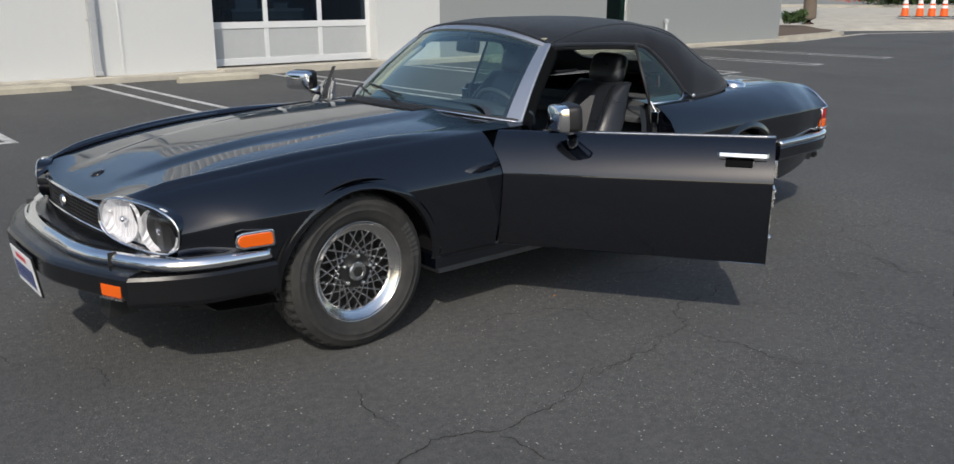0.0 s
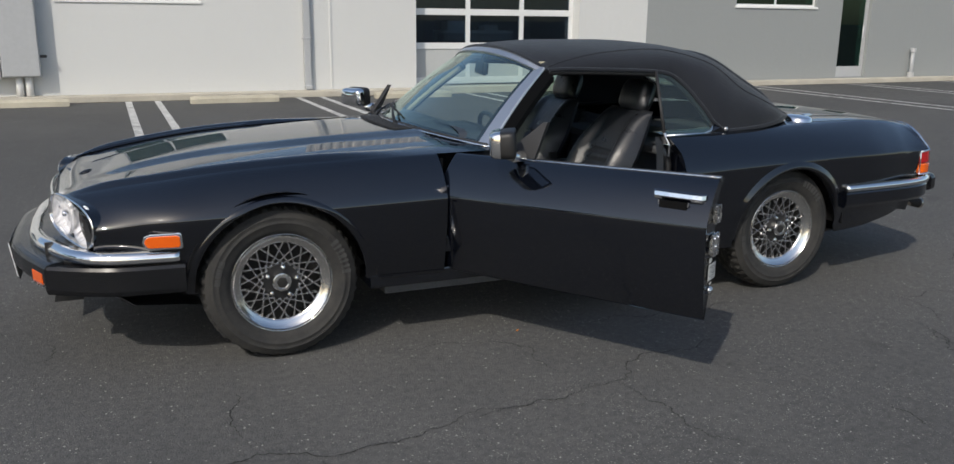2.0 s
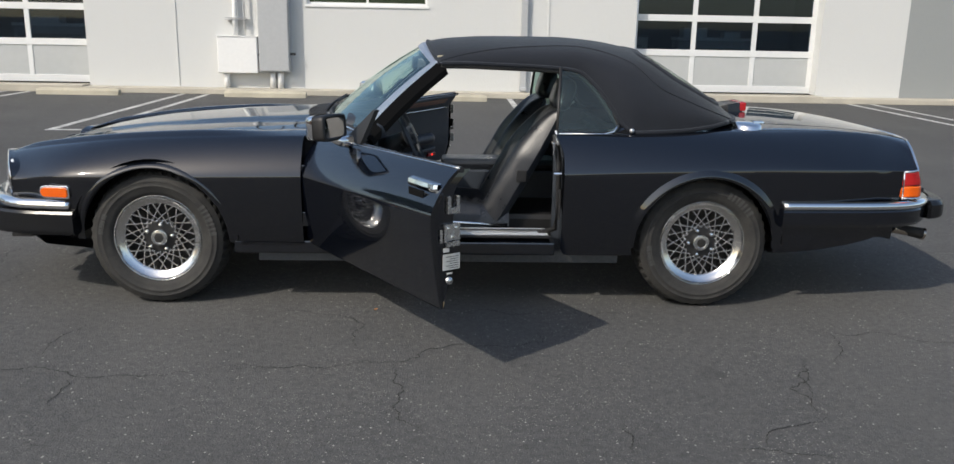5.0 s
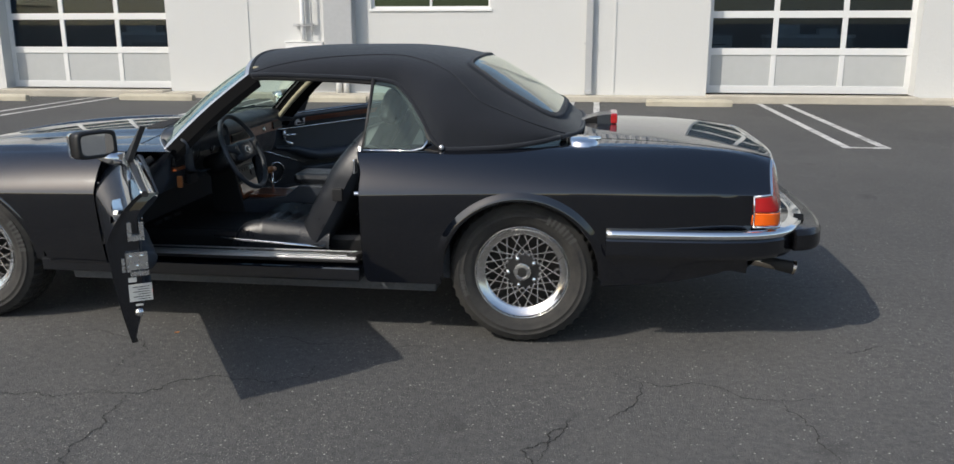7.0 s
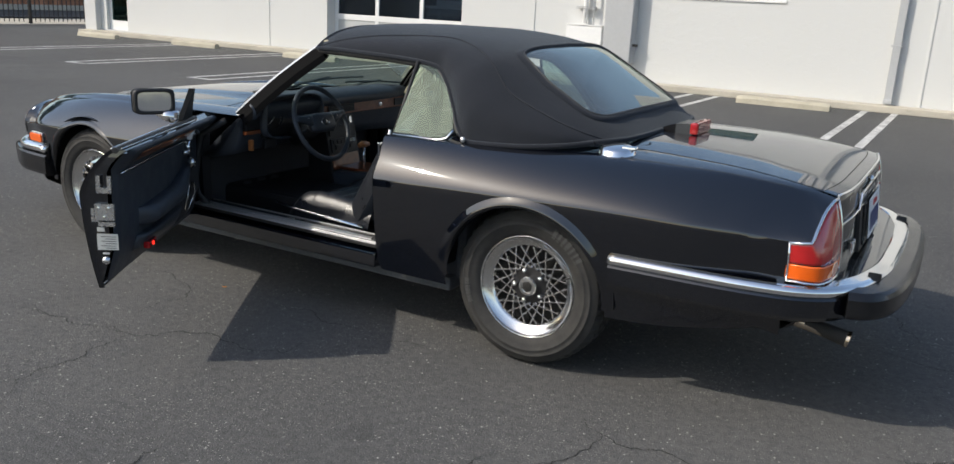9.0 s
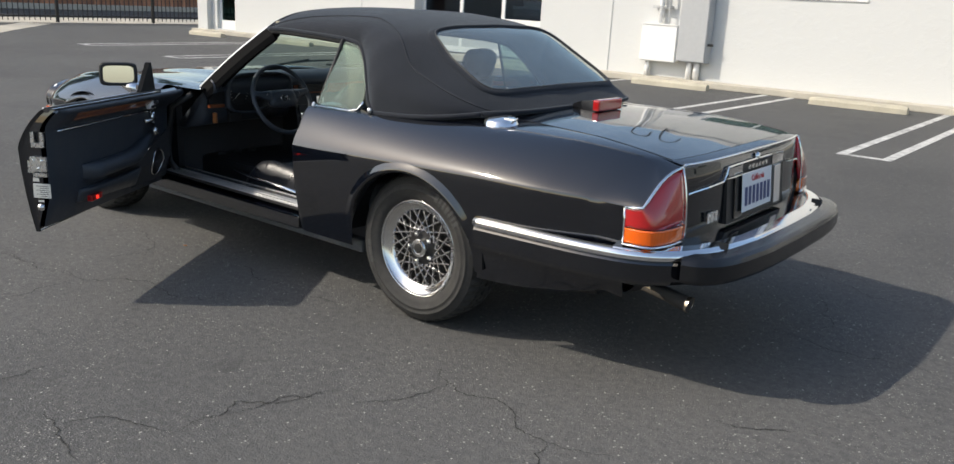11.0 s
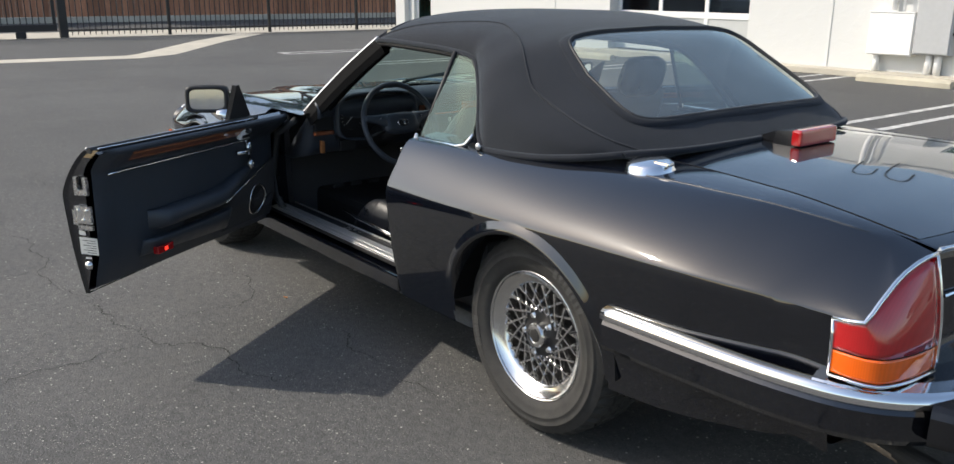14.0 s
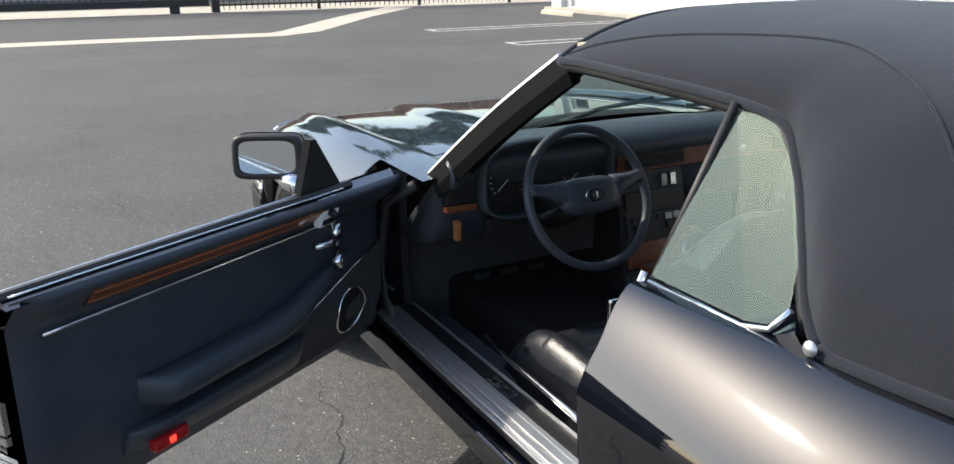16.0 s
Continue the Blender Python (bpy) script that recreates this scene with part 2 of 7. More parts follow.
def add_box(bm, x0, x1, y0, y1, z0, z1, bevel=0.0, m=None):
    r = bmesh.ops.create_cube(bm, size=1.0)
    vs = r["verts"]
    for v in vs:
        v.co = Vector(((x0 + x1) / 2 + v.co.x * (x1 - x0), (y0 + y1) / 2 + v.co.y * (y1 - y0), (z0 + z1) / 2 + v.co.z * (z1 - z0)))
    if bevel:
        es = list({e for v in vs for e in v.link_edges})
        out = bmesh.ops.bevel(bm, geom=es, offset=bevel, segments=2, profile=0.6, affect='EDGES')
        vs = list({v for f in out["faces"] for v in f.verts} | {v for v in vs if v.is_valid})
    if m:
        bmesh.ops.transform(bm, matrix=m, verts=vs)
    return vs


def box_bm(*a, **k):
    bm = bmesh.new()
    add_box(bm, *a, **k)
    return bm


def add_grid(bm, rows, close_u=False, close_v=False, cap=False):
    """Skins rows of points into quads."""
    vr = [[bm.verts.new(p) for p in r] for r in rows]
    n, m = len(vr), len(vr[0])
    for i in range(n if close_u else n - 1):
        a, b = vr[i], vr[(i + 1) % n]
        for j in range(m if close_v else m - 1):
            k = (j + 1) % m
            bm.faces.new((a[j], b[j], b[k], a[k]))
    if cap:
        bm.faces.new(list(reversed(vr[0])))
        bm.faces.new(vr[-1])
    return vr


def grid_bm(rows, **k):
    bm = bmesh.new()
    add_grid(bm, rows, **k)
    bmesh.ops.recalc_face_normals(bm, faces=bm.faces)
    return bm


def add_tube(bm, pts, r, seg=8, closed=False, flat=1.0, cap=True):
    """A round rod along points; r may be a list; flat squashes it vertically."""
    pts = [Vector(p) for p in pts]
    n = len(pts)
    rad = r if isinstance(r, (list, tuple)) else [r] * n
    rows = []
    up = Vector((0, 0, 1))
    for i, p in enumerate(pts):
        d = (pts[(i + 1) % n] - pts[i - 1]) if closed else (pts[min(i + 1, n - 1)] - pts[max(i - 1, 0)])
        d.normalize()
        a = d.cross(up)
        if a.length < 0.05:
            a = d.cross(Vector((1, 0, 0)))
        a.normalize()
        b = a.cross(d)
        rows.append([p + (a * math.cos(t) + b * math.sin(t) * flat) * rad[i] for t in [2 * math.pi * j / seg for j in range(seg)]])
    add_grid(bm, rows, close_u=closed, close_v=True, cap=cap and not closed)


def tube_bm(pts, r, seg=8, **k):
    bm = bmesh.new()
    add_tube(bm, pts, r, seg, **k)
    bmesh.ops.recalc_face_normals(bm, faces=bm.faces)
    return bm


def add_lathe(bm, prof, seg=32, axis='Y', centre=(0, 0, 0), close=False):
    """Turns a profile of (radius, along) round an axis."""
    rows = []
    c = Vector(centre)
    for i in range(seg):
        t = 2 * math.pi * i / seg
        row = []
        for r, h in prof:
            a, b = r * math.cos(t), r * math.sin(t)
            row.append(c + (Vector((a, h, b)) if axis == 'Y' else Vector((h, a, b)) if axis == 'X' else Vector((a, b, h))))
        rows.append(row)
    add_grid(bm, rows, close_u=True, close_v=close)


def lathe_bm(prof, seg=32, axis='Y', centre=(0, 0, 0), close=False):
    bm = bmesh.new()
    add_lathe(bm, prof, seg, axis, centre, close)
    bmesh.ops.remove_doubles(bm, verts=bm.verts, dist=1e-5)
    bmesh.ops.recalc_face_normals(bm, faces=bm.faces)
    return bm


def add_prism(bm, outline, depth, m=None):
    """Extrudes a flat outline in x, z along y by depth."""
    a = [bm.verts.new((x, 0, z)) for x, z in outline]
    b = [bm.verts.new((x, depth, z)) for x, z in outline]
    bm.faces.new(a)
    bm.faces.new(list(reversed(b)))
    n = len(a)
    for i in range(n):
        bm.faces.new((a[i], b[i], b[(i + 1) % n], a[(i + 1) % n]))
    if m:
        bmesh.ops.transform(bm, matrix=m, verts=a + b)


def prism_bm(outline, depth, m=None, bevel=0.0):
    bm = bmesh.new()
    add_prism(bm, outline, depth, m)
    bmesh.ops.recalc_face_normals(bm, faces=bm.faces)
    if bevel:
        bmesh.ops.bevel(bm, geom=list(bm.edges), offset=bevel, segments=2, profile=0.6, affect='EDGES')
    return bm


def pchip(knots):
    """A smooth curve through (x, y) knots that never overshoots."""
    xs, ys = [k[0] for k in knots], [k[1] for k in knots]
    n = len(xs)
    h = [xs[i + 1] - xs[i] for i in range(n - 1)]
    d = [(ys[i + 1] - ys[i]) / h[i] for i in range(n - 1)]
    m = [d[0]] + [0.0 if d[i - 1] * d[i] <= 0 else (h[i - 1] + h[i]) * 3 / ((2 * h[i] + h[i - 1]) / d[i - 1] + (h[i] + 2 * h[i - 1]) / d[i]) for i in range(1, n - 1)] + [d[-1]]

    def f(x):
        if x <= xs[0]:
            return ys[0] + m[0] * (x - xs[0])
        if x >= xs[-1]:
            return ys[-1] + m[-1] * (x - xs[-1])
        i = max(j for j in range(n - 1) if xs[j] <= x)
        t = (x - xs[i]) / h[i]
        return ((1 + 2 * t) * (1 - t) ** 2 * ys[i] + t * (1 - t) ** 2 * h[i] * m[i] + t * t * (3 - 2 * t) * ys[i + 1] + t * t * (t - 1) * h[i] * m[i + 1])
    return f


# ---- ground and lot ----
def ground():
    bm = bmesh.new()
    xs = [-700, -60, -20, -10, 0, 10, 20, 40, 700]
    ys = [-700, -60, -20, -10, 0, 5, 11.2, 40, 700]
    add_grid(bm, [[(x, y, 0) for y in ys] for x in xs])
    bmesh.ops.recalc_face_normals(bm, faces=bm.faces)
    for f in bm.faces:
        if f.normal.z < 0:
            f.normal_flip()
    tagged(link("ground", bm, M_ASPHALT), "weathered dark grey asphalt parking lot with cracks", "ground", kind="structure")


def cracks():
    """Jagged open cracks in the asphalt, each a dark groove of uneven width."""
    rng = random.Random(7)
    runs = (
        [(2.70, -2.03), (2.67, -1.78), (2.83, -1.52)], [(2.98, -1.09), (3.09, -1.17), (3.30, -1.15), (3.44, -1.24), (3.59, -1.28), (3.80, -1.21)],
        [(3.59, -1.28), (3.65, -1.42), (3.70, -1.75)], [(3.09, -1.17), (3.07, -1.32), (2.96, -1.54)], [(2.26, -2.22), (2.51, -2.29), (2.64, -2.31)],
        [(2.42, -2.23), (2.53, -2.10), (2.70, -2.03)], [(1.97, -2.27), (1.98, -2.06)], [(0.50, -1.61), (0.80, -1.57), (1.12, -1.53)],
        [(3.29, 1.15), (3.46, 1.23), (3.69, 1.21), (3.96, 1.06), (4.33, .98)], [(3.74, .25), (3.91, .23), (4.06, .20), (4.21, .25), (4.42, .24)],
        [(3.78, .94), (3.84, .74), (3.92, .58), (3.91, .40)], [(-1.17, .19), (-1.13, .14), (-1.14, -.03), (-1.09, -.16)], [(-.92, -.30), (-.92, -.51)],
        [(1.12, -1.53), (1.16, -1.72), (1.18, -1.92), (1.28, -2.12)], [(.89, -1.54), (1.12, -1.53), (1.25, -1.48), (1.40, -1.33), (1.50, -1.35), (1.78, -1.30), (1.76, -1.16)],
        [(-1.55, -1.66), (-.86, -1.71), (-.45, -1.64), (-.06, -1.68), (.27, -1.67), (.86, -1.64)], [(-.03, -1.94), (-.06, -1.71)],
        [(.98, -1.36), (.99, -1.09), (.74, -.94), (.37, -.92)], [(1.36, -.92), (1.66, -.94), (1.87, -.94)], [(2.73, -1.85), (2.75, -1.66), (2.84, -1.53)],
        [(3.92, -.75), (4.07, -.70), (4.17, -.63)], [(-.24, -1.10), (-.28, -1.23), (-.27, -1.46)], [(2.03, -.97), (2.10, -.90), (2.21, -.91)],
        [(-3.16, -1.20), (-2.48, -1.19), (-1.89, -1.14), (-1.65, -1.19)], [(-11.4, 1.06), (-8.2, .76), (-7.26, .91)], [(-10.4, 2.7), (-7.4, 2.15), (-5.6, 1.95), (-4.9, 1.82)], [(-7.9, -.96), (-6.4, -1.0)])
    for run in runs:
        pts = [Vector(p) for p in run]
        for k in range(6):
            out = [pts[0]]
            for a, b in zip(pts, pts[1:]):
                d = b - a
                out += [(a + b) / 2 + Vector((-d.y, d.x)) * rng.uniform(-.2, .2), b]
            pts = out
            if len(pts) > 150:
                break
        bm = bmesh.new()
        rows = []
        n = len(pts)
        for i, p in enumerate(pts):
            d = (pts[min(i + 1, n - 1)] - pts[max(i - 1, 0)])
            s = Vector((-d.y, d.x)).normalized() * rng.uniform(.0007, .0031) * (.35 + .65 * math.sin(math.pi * (i + .5) / n))
            rows.append([(*(p - s), .0025), (*(p + s), .0025)])
        add_grid(bm, rows)
        for f in bm.faces:
            f.normal_update()
            if f.normal.z < 0:
                f.normal_flip()
        tagged(link("asphalt_crack", bm, M_CRACK), "jagged open crack in the asphalt", "crack", "asphalt cracks", "structure")


def line_strip(pts, w, z=0.004):
    bm = bmesh.new()
    pts = [Vector((*p, z)) for p in pts]
    rows = []
    for i, p in enumerate(pts):
        d = (pts[min(i + 1, len(pts) - 1)] - pts[max(i - 1, 0)]).normalized()
        s = Vector((-d.y, d.x, 0)) * w / 2
        rows.append([p - s, p + s])
    add_grid(bm, rows)
    for f in bm.faces:
        f.normal_update()
        if f.normal.z < 0:
            f.normal_flip()
    return bm


def bay_lines():
    for a, b in ((-12.75, -12.3), (-9.6, -9.17), (-6.6, -6.17), (-3.42, -2.97), (-0.28, 0.17), (2.5, 2.93), (5.72, 6.14), (8.85, 9.3), (12.2, 12.65), (15.3, 15.75), (18.5, 18.95)):
        bm = bmesh.new()
        y0, y1, w = 5.74, 11.07, 0.1
        for x in (a, b):
            add_grid(bm, [[(x - w / 2, y, 0.004), (x + w / 2, y, 0.004)] for y in np.linspace(y0, y1, 12)])
        add_grid(bm, [[(x, y0 - w, 0.004), (x, y0, 0.004)] for x in (a - w / 2, b + w / 2)])
        for f in bm.faces:
            f.normal_update()
            if f.normal.z < 0:
                f.normal_flip()
        tagged(link("parking_line", bm, M_LINE), "worn white double parking bay line on asphalt", "parking line", "bay lines", "structure")


def wheel_stops():
    first = None
    for x, y in ((4.47, 10.52), (1.35, 10.48), (-1.85, 10.62), (-5.1, 10.6), (-8.15, 10.25), (-11.9, 10.55), (-15.1, 10.35), (11.4, 10.6)):
        if first is None:
            bm = bmesh.new()
            prof = [(-0.085, 0), (-0.08, 0.075), (-0.05, 0.115), (0.05, 0.115), (0.08, 0.075), (0.085, 0)]
            rnd = random.Random(4)
            rows = []
            for i, u in enumerate(np.linspace(-0.71, 0.71, 15)):
                k = 0.86 if i in (0, 14) else 1.0
                rows.append([(u, p[0] * k + rnd.uniform(-.003, .003), max(0, p[1] * k + (rnd.uniform(-.004, .003) if p[1] else 0))) for p in prof])
            add_grid(bm, rows, close_v=True, cap=True)
            bmesh.ops.recalc_face_normals(bm, faces=bm.faces)
            first = tagged(link("wheel_stop", bm, M_STOP), "chipped pale concrete wheel stop lying on asphalt", "wheel stop", "wheel stops")
            first.matrix_basis = pose(x, y, 0)
        else:
            copy_thing(first, pose(x, y, 0, 0, 0, random.uniform(-1, 1)))


def gutter():
    bm = line_strip([(-13.7, -40), (-13.6, -6), (-13.5, -0.5), (-13.25, 2.8), (-13.7, 3.4), (-17.3, 5.9), (-20.4, 8.4)], 0.8, 0.006)
    tagged(link("valley_gutter", bm, M_CONC), "pale concrete valley gutter set into the asphalt", "gutter", kind="structure")
    bm = line_strip([(-22.2, -40), (-22.2, 18)], 3.2, 0.008)
    tagged(link("fence_apron", bm, M_CONC), "pale concrete strip in front of the wooden fence", "pavement", kind="structure")


ground()
gutter()
bay_lines()
wheel_stops()
cracks()

# ---- building ----
WY, WB, WT = 11.46, 0.0, 4.1


def wall_run(name, x0, x1, holes, material, label, y0=WY, y1=WY + 0.35, z1=WT):
    """A wall along x with rectangular openings (xa, xb, za, zb) that go through."""
    xs = sorted({x0, x1, *[h[0] for h in holes], *[h[1] for h in holes]})
    zs = sorted({WB, z1, *[h[2] for h in holes], *[h[3] for h in holes]})
    solid = {}
    for i in range(len(xs) - 1):
        for j in range(len(zs) - 1):
            cx, cz = (xs[i] + xs[i + 1]) / 2, (zs[j] + zs[j + 1]) / 2
            solid[i, j] = not any(h[0] < cx < h[1] and h[2] < cz < h[3] for h in holes)
    bm = bmesh.new()
    for (i, j), s in solid.items():
        if not s:
            continue
        a, b, c, d = xs[i], xs[i + 1], zs[j], zs[j + 1]
        for y in (y0, y1):
            bm.faces.new([bm.verts.new(p) for p in ((a, y, c), (b, y, c), (b, y, d), (a, y, d))])
        for di, dj, q in ((-1, 0, ((a, c), (a, d))), (1, 0, ((b, c), (b, d))), (0, -1, ((a, c), (b, c))), (0, 1, ((a, d), (b, d)))):
            if not solid.get((i + di, j + dj), False):
                (p, r), (s2, t) = q
                bm.faces.new([bm.verts.new(v) for v in ((p, y0, r), (s2, y0, t), (s2, y1, t), (p, y1, r))])
    bmesh.ops.remove_doubles(bm, verts=bm.verts, dist=1e-4)
    bmesh.ops.recalc_face_normals(bm, faces=bm.faces)
    return tagged(link(name, bm, material), label, "wall", kind="structure")


END = 23.7
GA, GB = (4.86, 8.37), (-8.72, -5.24)
wall_white = wall_run("wall_white", -16.45, 10.0, [(*GA, 0.13, 3.1), (*GB, 0.13, 3.1), (-1.22, 0.98, 1.58, 2.75), (-16.2, -15.38, 0.13, 2.3)], M_WHITE, "white painted stucco wall of a workshop building")
wall_grey = wall_run("wall_grey", 10.0, END, [(12.32, 14.62, 1.68, 2.8), (15.42, 16.34, 0.13, 2.3), (19.4, 21.6, 1.74, 2.8)], M_GREY, "grey painted stucco wall of the building", y0=WY + 0.004)


def building_rest():
    bm = bmesh.new()
    add_box(bm, -16.9, -16.45, 11.31, 24, 0, WT)
    tagged(link("wall_pier", bm, M_WHITE), "white corner pier of the building", "wall", kind="structure")
    bm = bmesh.new()
    add_box(bm, END - .3, END, WY + .4, 24, 0, WT)
    add_box(bm, -16.45, END - .3, 23.7, 24, 0, WT)
    tagged(link("wall_back", bm, M_GREY), "grey outer walls of the building", "wall", kind="structure")
    bm = bmesh.new()
    add_box(bm, -16.9, END, WY - 0.05, 24, WT, WT + 0.15)
    tagged(link("roof", bm, M_WHITE), "flat roof slab of the building", "roof", kind="structure")
    # ribbed metal fascia above the wall
    bm = bmesh.new()
    y, x = WY - 0.12, 2.4
    pts = []
    while x < END:
        pts += [(x, y), (x + 0.08, y), (x + 0.105, y + 0.06), (x + 0.185, y + 0.06), (x + 0.21, y)]
        x += 0.21
    add_grid(bm, [[(px, py, WT + 0.15), (px, py + 0.10, WT + 1.25)] for px, py in pts])
    bmesh.ops.recalc_face_normals(bm, faces=bm.faces)
    tagged(link("fascia", bm, M_RIB), "ribbed pale metal fascia along the roof edge", "fascia", kind="structure")
    # service pipes that bend over above the wall's edge
    for x in (-2.55, -1.75):
        bm = bmesh.new()
        arch = [(x + .27 - .27 * math.cos(a), WY - .12, WT + .55 + .27 * math.sin(a)) for a in np.linspace(0, math.pi, 14)]
        add_tube(bm, [(x + .10, WY - .12, WT - .15), (x + .03, WY - .12, WT + .2)] + arch + [(x + .56, WY - .12, WT + .35)], .03, 8)
        tagged(link("service_pipe", bm, M_STEELB), "dark bent service pipe rising over the white wall", "pipe", "service pipes")
    bm = bmesh.new()
    for a, b, back, h in ((-16.9, GB[0], WY - .003, .10), (*GB, WY + .37, .13), (GB[1], GA[0], WY - .003, .10), (*GA, WY + .37, .13), (GA[1], END, WY - .003, .10)):
        add_box(bm, a, b, 11.08, back, 0, h, 0.012)
    tagged(link("footing", bm, M_CONC), "low weathered concrete footing along the wall", "kerb", kind="structure")
    # vertical joints in the stucco
    for x in (-3.61, 3.22, -10.44):
        tagged(link("trim", box_bm(x - 0.02, x + 0.02, WY - 0.014, WY + 0.01, 0.1, WT, 0.006), M_WHITE), "raised vertical stucco joint on the wall", "trim", kind="structure")
    # dim workshop behind the doors
    bm = bmesh.new()
    add_box(bm, -16.4, END - .4, WY + .4, 16.8, 0.06, 0.12)
    add_box(bm, -16.4, END - .4, 16.7, 16.9, 0.12, WT)
    for x in (-4.0, 3.6, 9.9):
        add_box(bm, x, x + .1, WY + .45, 16.7, 0.12, WT)
    tagged(link("wall_inner", bm, M_DARKROOM), "dark floor and partitions inside the workshop", "wall", kind="structure")


def garage_door(x0, x1, label):
    t = thing("garage_door", label, "garage door", ((x0 + x1) / 2, WY + 0.30, 0.135), "garage doors")
    w, h = (x1 - x0) / 2 - 0.004, 2.93
    zs = [0.0, 0.733, 1.375, 2.02, h]
    for z in (0, *zs[1:-1], h - 0.05):
        k = 0.06
        lo, hi = (z, z + 0.13) if z == 0 else ((z, z + 0.05) if z == h - 0.05 else (z - k, z + k))
        part("rail", box_bm(-w, w, -0.03, 0.03, lo, hi, 0.005), M_ALU, t)
    cols = [-w + 0.04, -w / 3, w / 3, w - 0.04]
    for j in range(4):
        lo = zs[j] + (0.13 if j == 0 else 0.06)
        hi = zs[j + 1] - (0.05 if j == 3 else 0.06)
        for c in cols:
            part("stile", box_bm(c - 0.045, c + 0.045, -0.027, 0.027, lo, hi, 0.004), M_ALU, t)
        for i in range(3):
            a, b = cols[i] + 0.045, cols[i + 1] - 0.045
            if j == 0:
                part("panel", box_bm(a, b, -0.012, 0.012, lo, hi), M_FROST, t, "matt frosted grey panel")
            else:
                g = part("pane", box_bm(a, b, -0.003, 0.003, lo, hi), M_PANE, t, "dark tinted glass pane")
                g.visible_shadow = False
    part("bottom_seal", box_bm(-w, w, -0.02, 0.02, -0.015, 0.0), M_STEELB, t)


def tool_cabinet(x, y, w, h, turn=0.0):
    t = thing("tool_cabinet", "pale grey steel drawer cabinet inside the workshop", "cabinet", (x, y, 0.135), "workshop cabinets")
    part("body", box_bm(-w / 2, w / 2, 0.0, 0.45, 0.0, h, 0.008), M_BOXG, t)
    n = 4
    for i in range(n):
        z = 0.04 + i * (h - 0.06) / n
        d = part("drawer", box_bm(-w / 2 + 0.02, w / 2 - 0.02, -0.018, -0.001, z, z + (h - 0.06) / n - 0.015, 0.004), M_BOXW, t)
        part("handle", box_bm(-w / 4, w / 4, -0.04, -0.02, z + 0.05, z + 0.065, 0.003), M_STEELB, d)


def workbench(x0, x1, y, h):
    t = thing("workbench", "long pale workbench with boxes inside the workshop", "workbench", ((x0 + x1) / 2, y, 0.135), "workshop benches")
    w = (x1 - x0) / 2
    part("benchtop", box_bm(-w, w, 0.0, 0.6, h - 0.06, h, 0.006), M_BOXW, t)
    part("apron", box_bm(-w + 0.03, w - 0.03, 0.03, 0.05, h - 0.22, h - 0.062, 0.004), M_BOXG, t)
    part("shelf", box_bm(-w + 0.05, w - 0.05, 0.05, 0.55, 0.25, 0.28, 0.004), M_BOXG, t)
    for sx in (-w + 0.05, w - 0.05):
        for sy in (0.05, 0.55):
            part("leg", box_bm(sx - 0.025, sx + 0.025, sy - 0.025, sy + 0.025, 0.0, h - 0.062, 0.003), M_BOXG, t)


def storage_box(x, y, z, w, d, h):
    t = thing("storage_box", "pale cardboard storage box in the workshop", "box", (x, y, z), "workshop boxes")
    part("body", box_bm(-w / 2, w / 2, 0, d, 0, h - 0.03, 0.004), M_BOXW, t)
    part("lid", box_bm(-w / 2 - 0.008, w / 2 + 0.008, -0.008, d + 0.008, h - 0.029, h, 0.004), M_BOXG, t)


def window(name, x0, x1, z0, z1, n, label, glass):
    t = thing(name, label, "window", ((x0 + x1) / 2, WY + 0.1, z0), kind="structure")
    w, h = (x1 - x0) / 2, z1 - z0
    part("window_sill", box_bm(-w - 0.03, w + 0.03, -0.125, 0.03, 0.0, 0.05, 0.008), M_BOXW, t)
    part("window_frame", box_bm(-w, w, -0.03, 0.03, 0.052, 0.09), M_ALU, t)
    part("window_frame", box_bm(-w, w, -0.03, 0.03, h - 0.04, h), M_ALU, t)
    for i in range(n + 1):
        c = -w + 0.02 + (2 * w - 0.04) * i / n
        part("mullion", box_bm(c - 0.02, c + 0.02, -0.03, 0.03, 0.09, h - 0.04), M_ALU, t)
    for i in range(n):
        a = -w + 0.04 + (2 * w - 0.04) * i / n
        b = -w + (2 * w - 0.04) * (i + 1) / n
        g = part("pane", box_bm(a, b, -0.004, 0.004, 0.09, h - 0.04), glass, t)
        g.visible_shadow = False


def glass_door(name, x0, x1, label, frame_mat):
    t = thing(name, label, "door", ((x0 + x1) / 2, WY + 0.12, 0.13), kind="structure")
    w, h = (x1 - x0) / 2, 2.16
    for a, b in ((-w, -w + 0.09), (w - 0.09, w)):
        part("door_stile", box_bm(a, b, -0.025, 0.025, 0, h, 0.004), frame_mat, t)
    part("door_rail", box_bm(-w + 0.09, w - 0.09, -0.025, 0.025, 0, 0.24, 0.004), frame_mat, t)
    part("door_rail", box_bm(-w + 0.09, w - 0.09, -0.025, 0.025, h - 0.12, h, 0.004), frame_mat, t)
    g = part("pane", box_bm(-w + 0.09, w - 0.09, -0.004, 0.004, 0.24, h - 0.12), M_GREENPANE, t, "dark green tinted glass")
    g.visible_shadow = False
    part("door_handle", tube_bm([(w - 0.13, -0.06, 0.9), (w - 0.13, -0.06, 1.2)], 0.012), M_ALU, t)


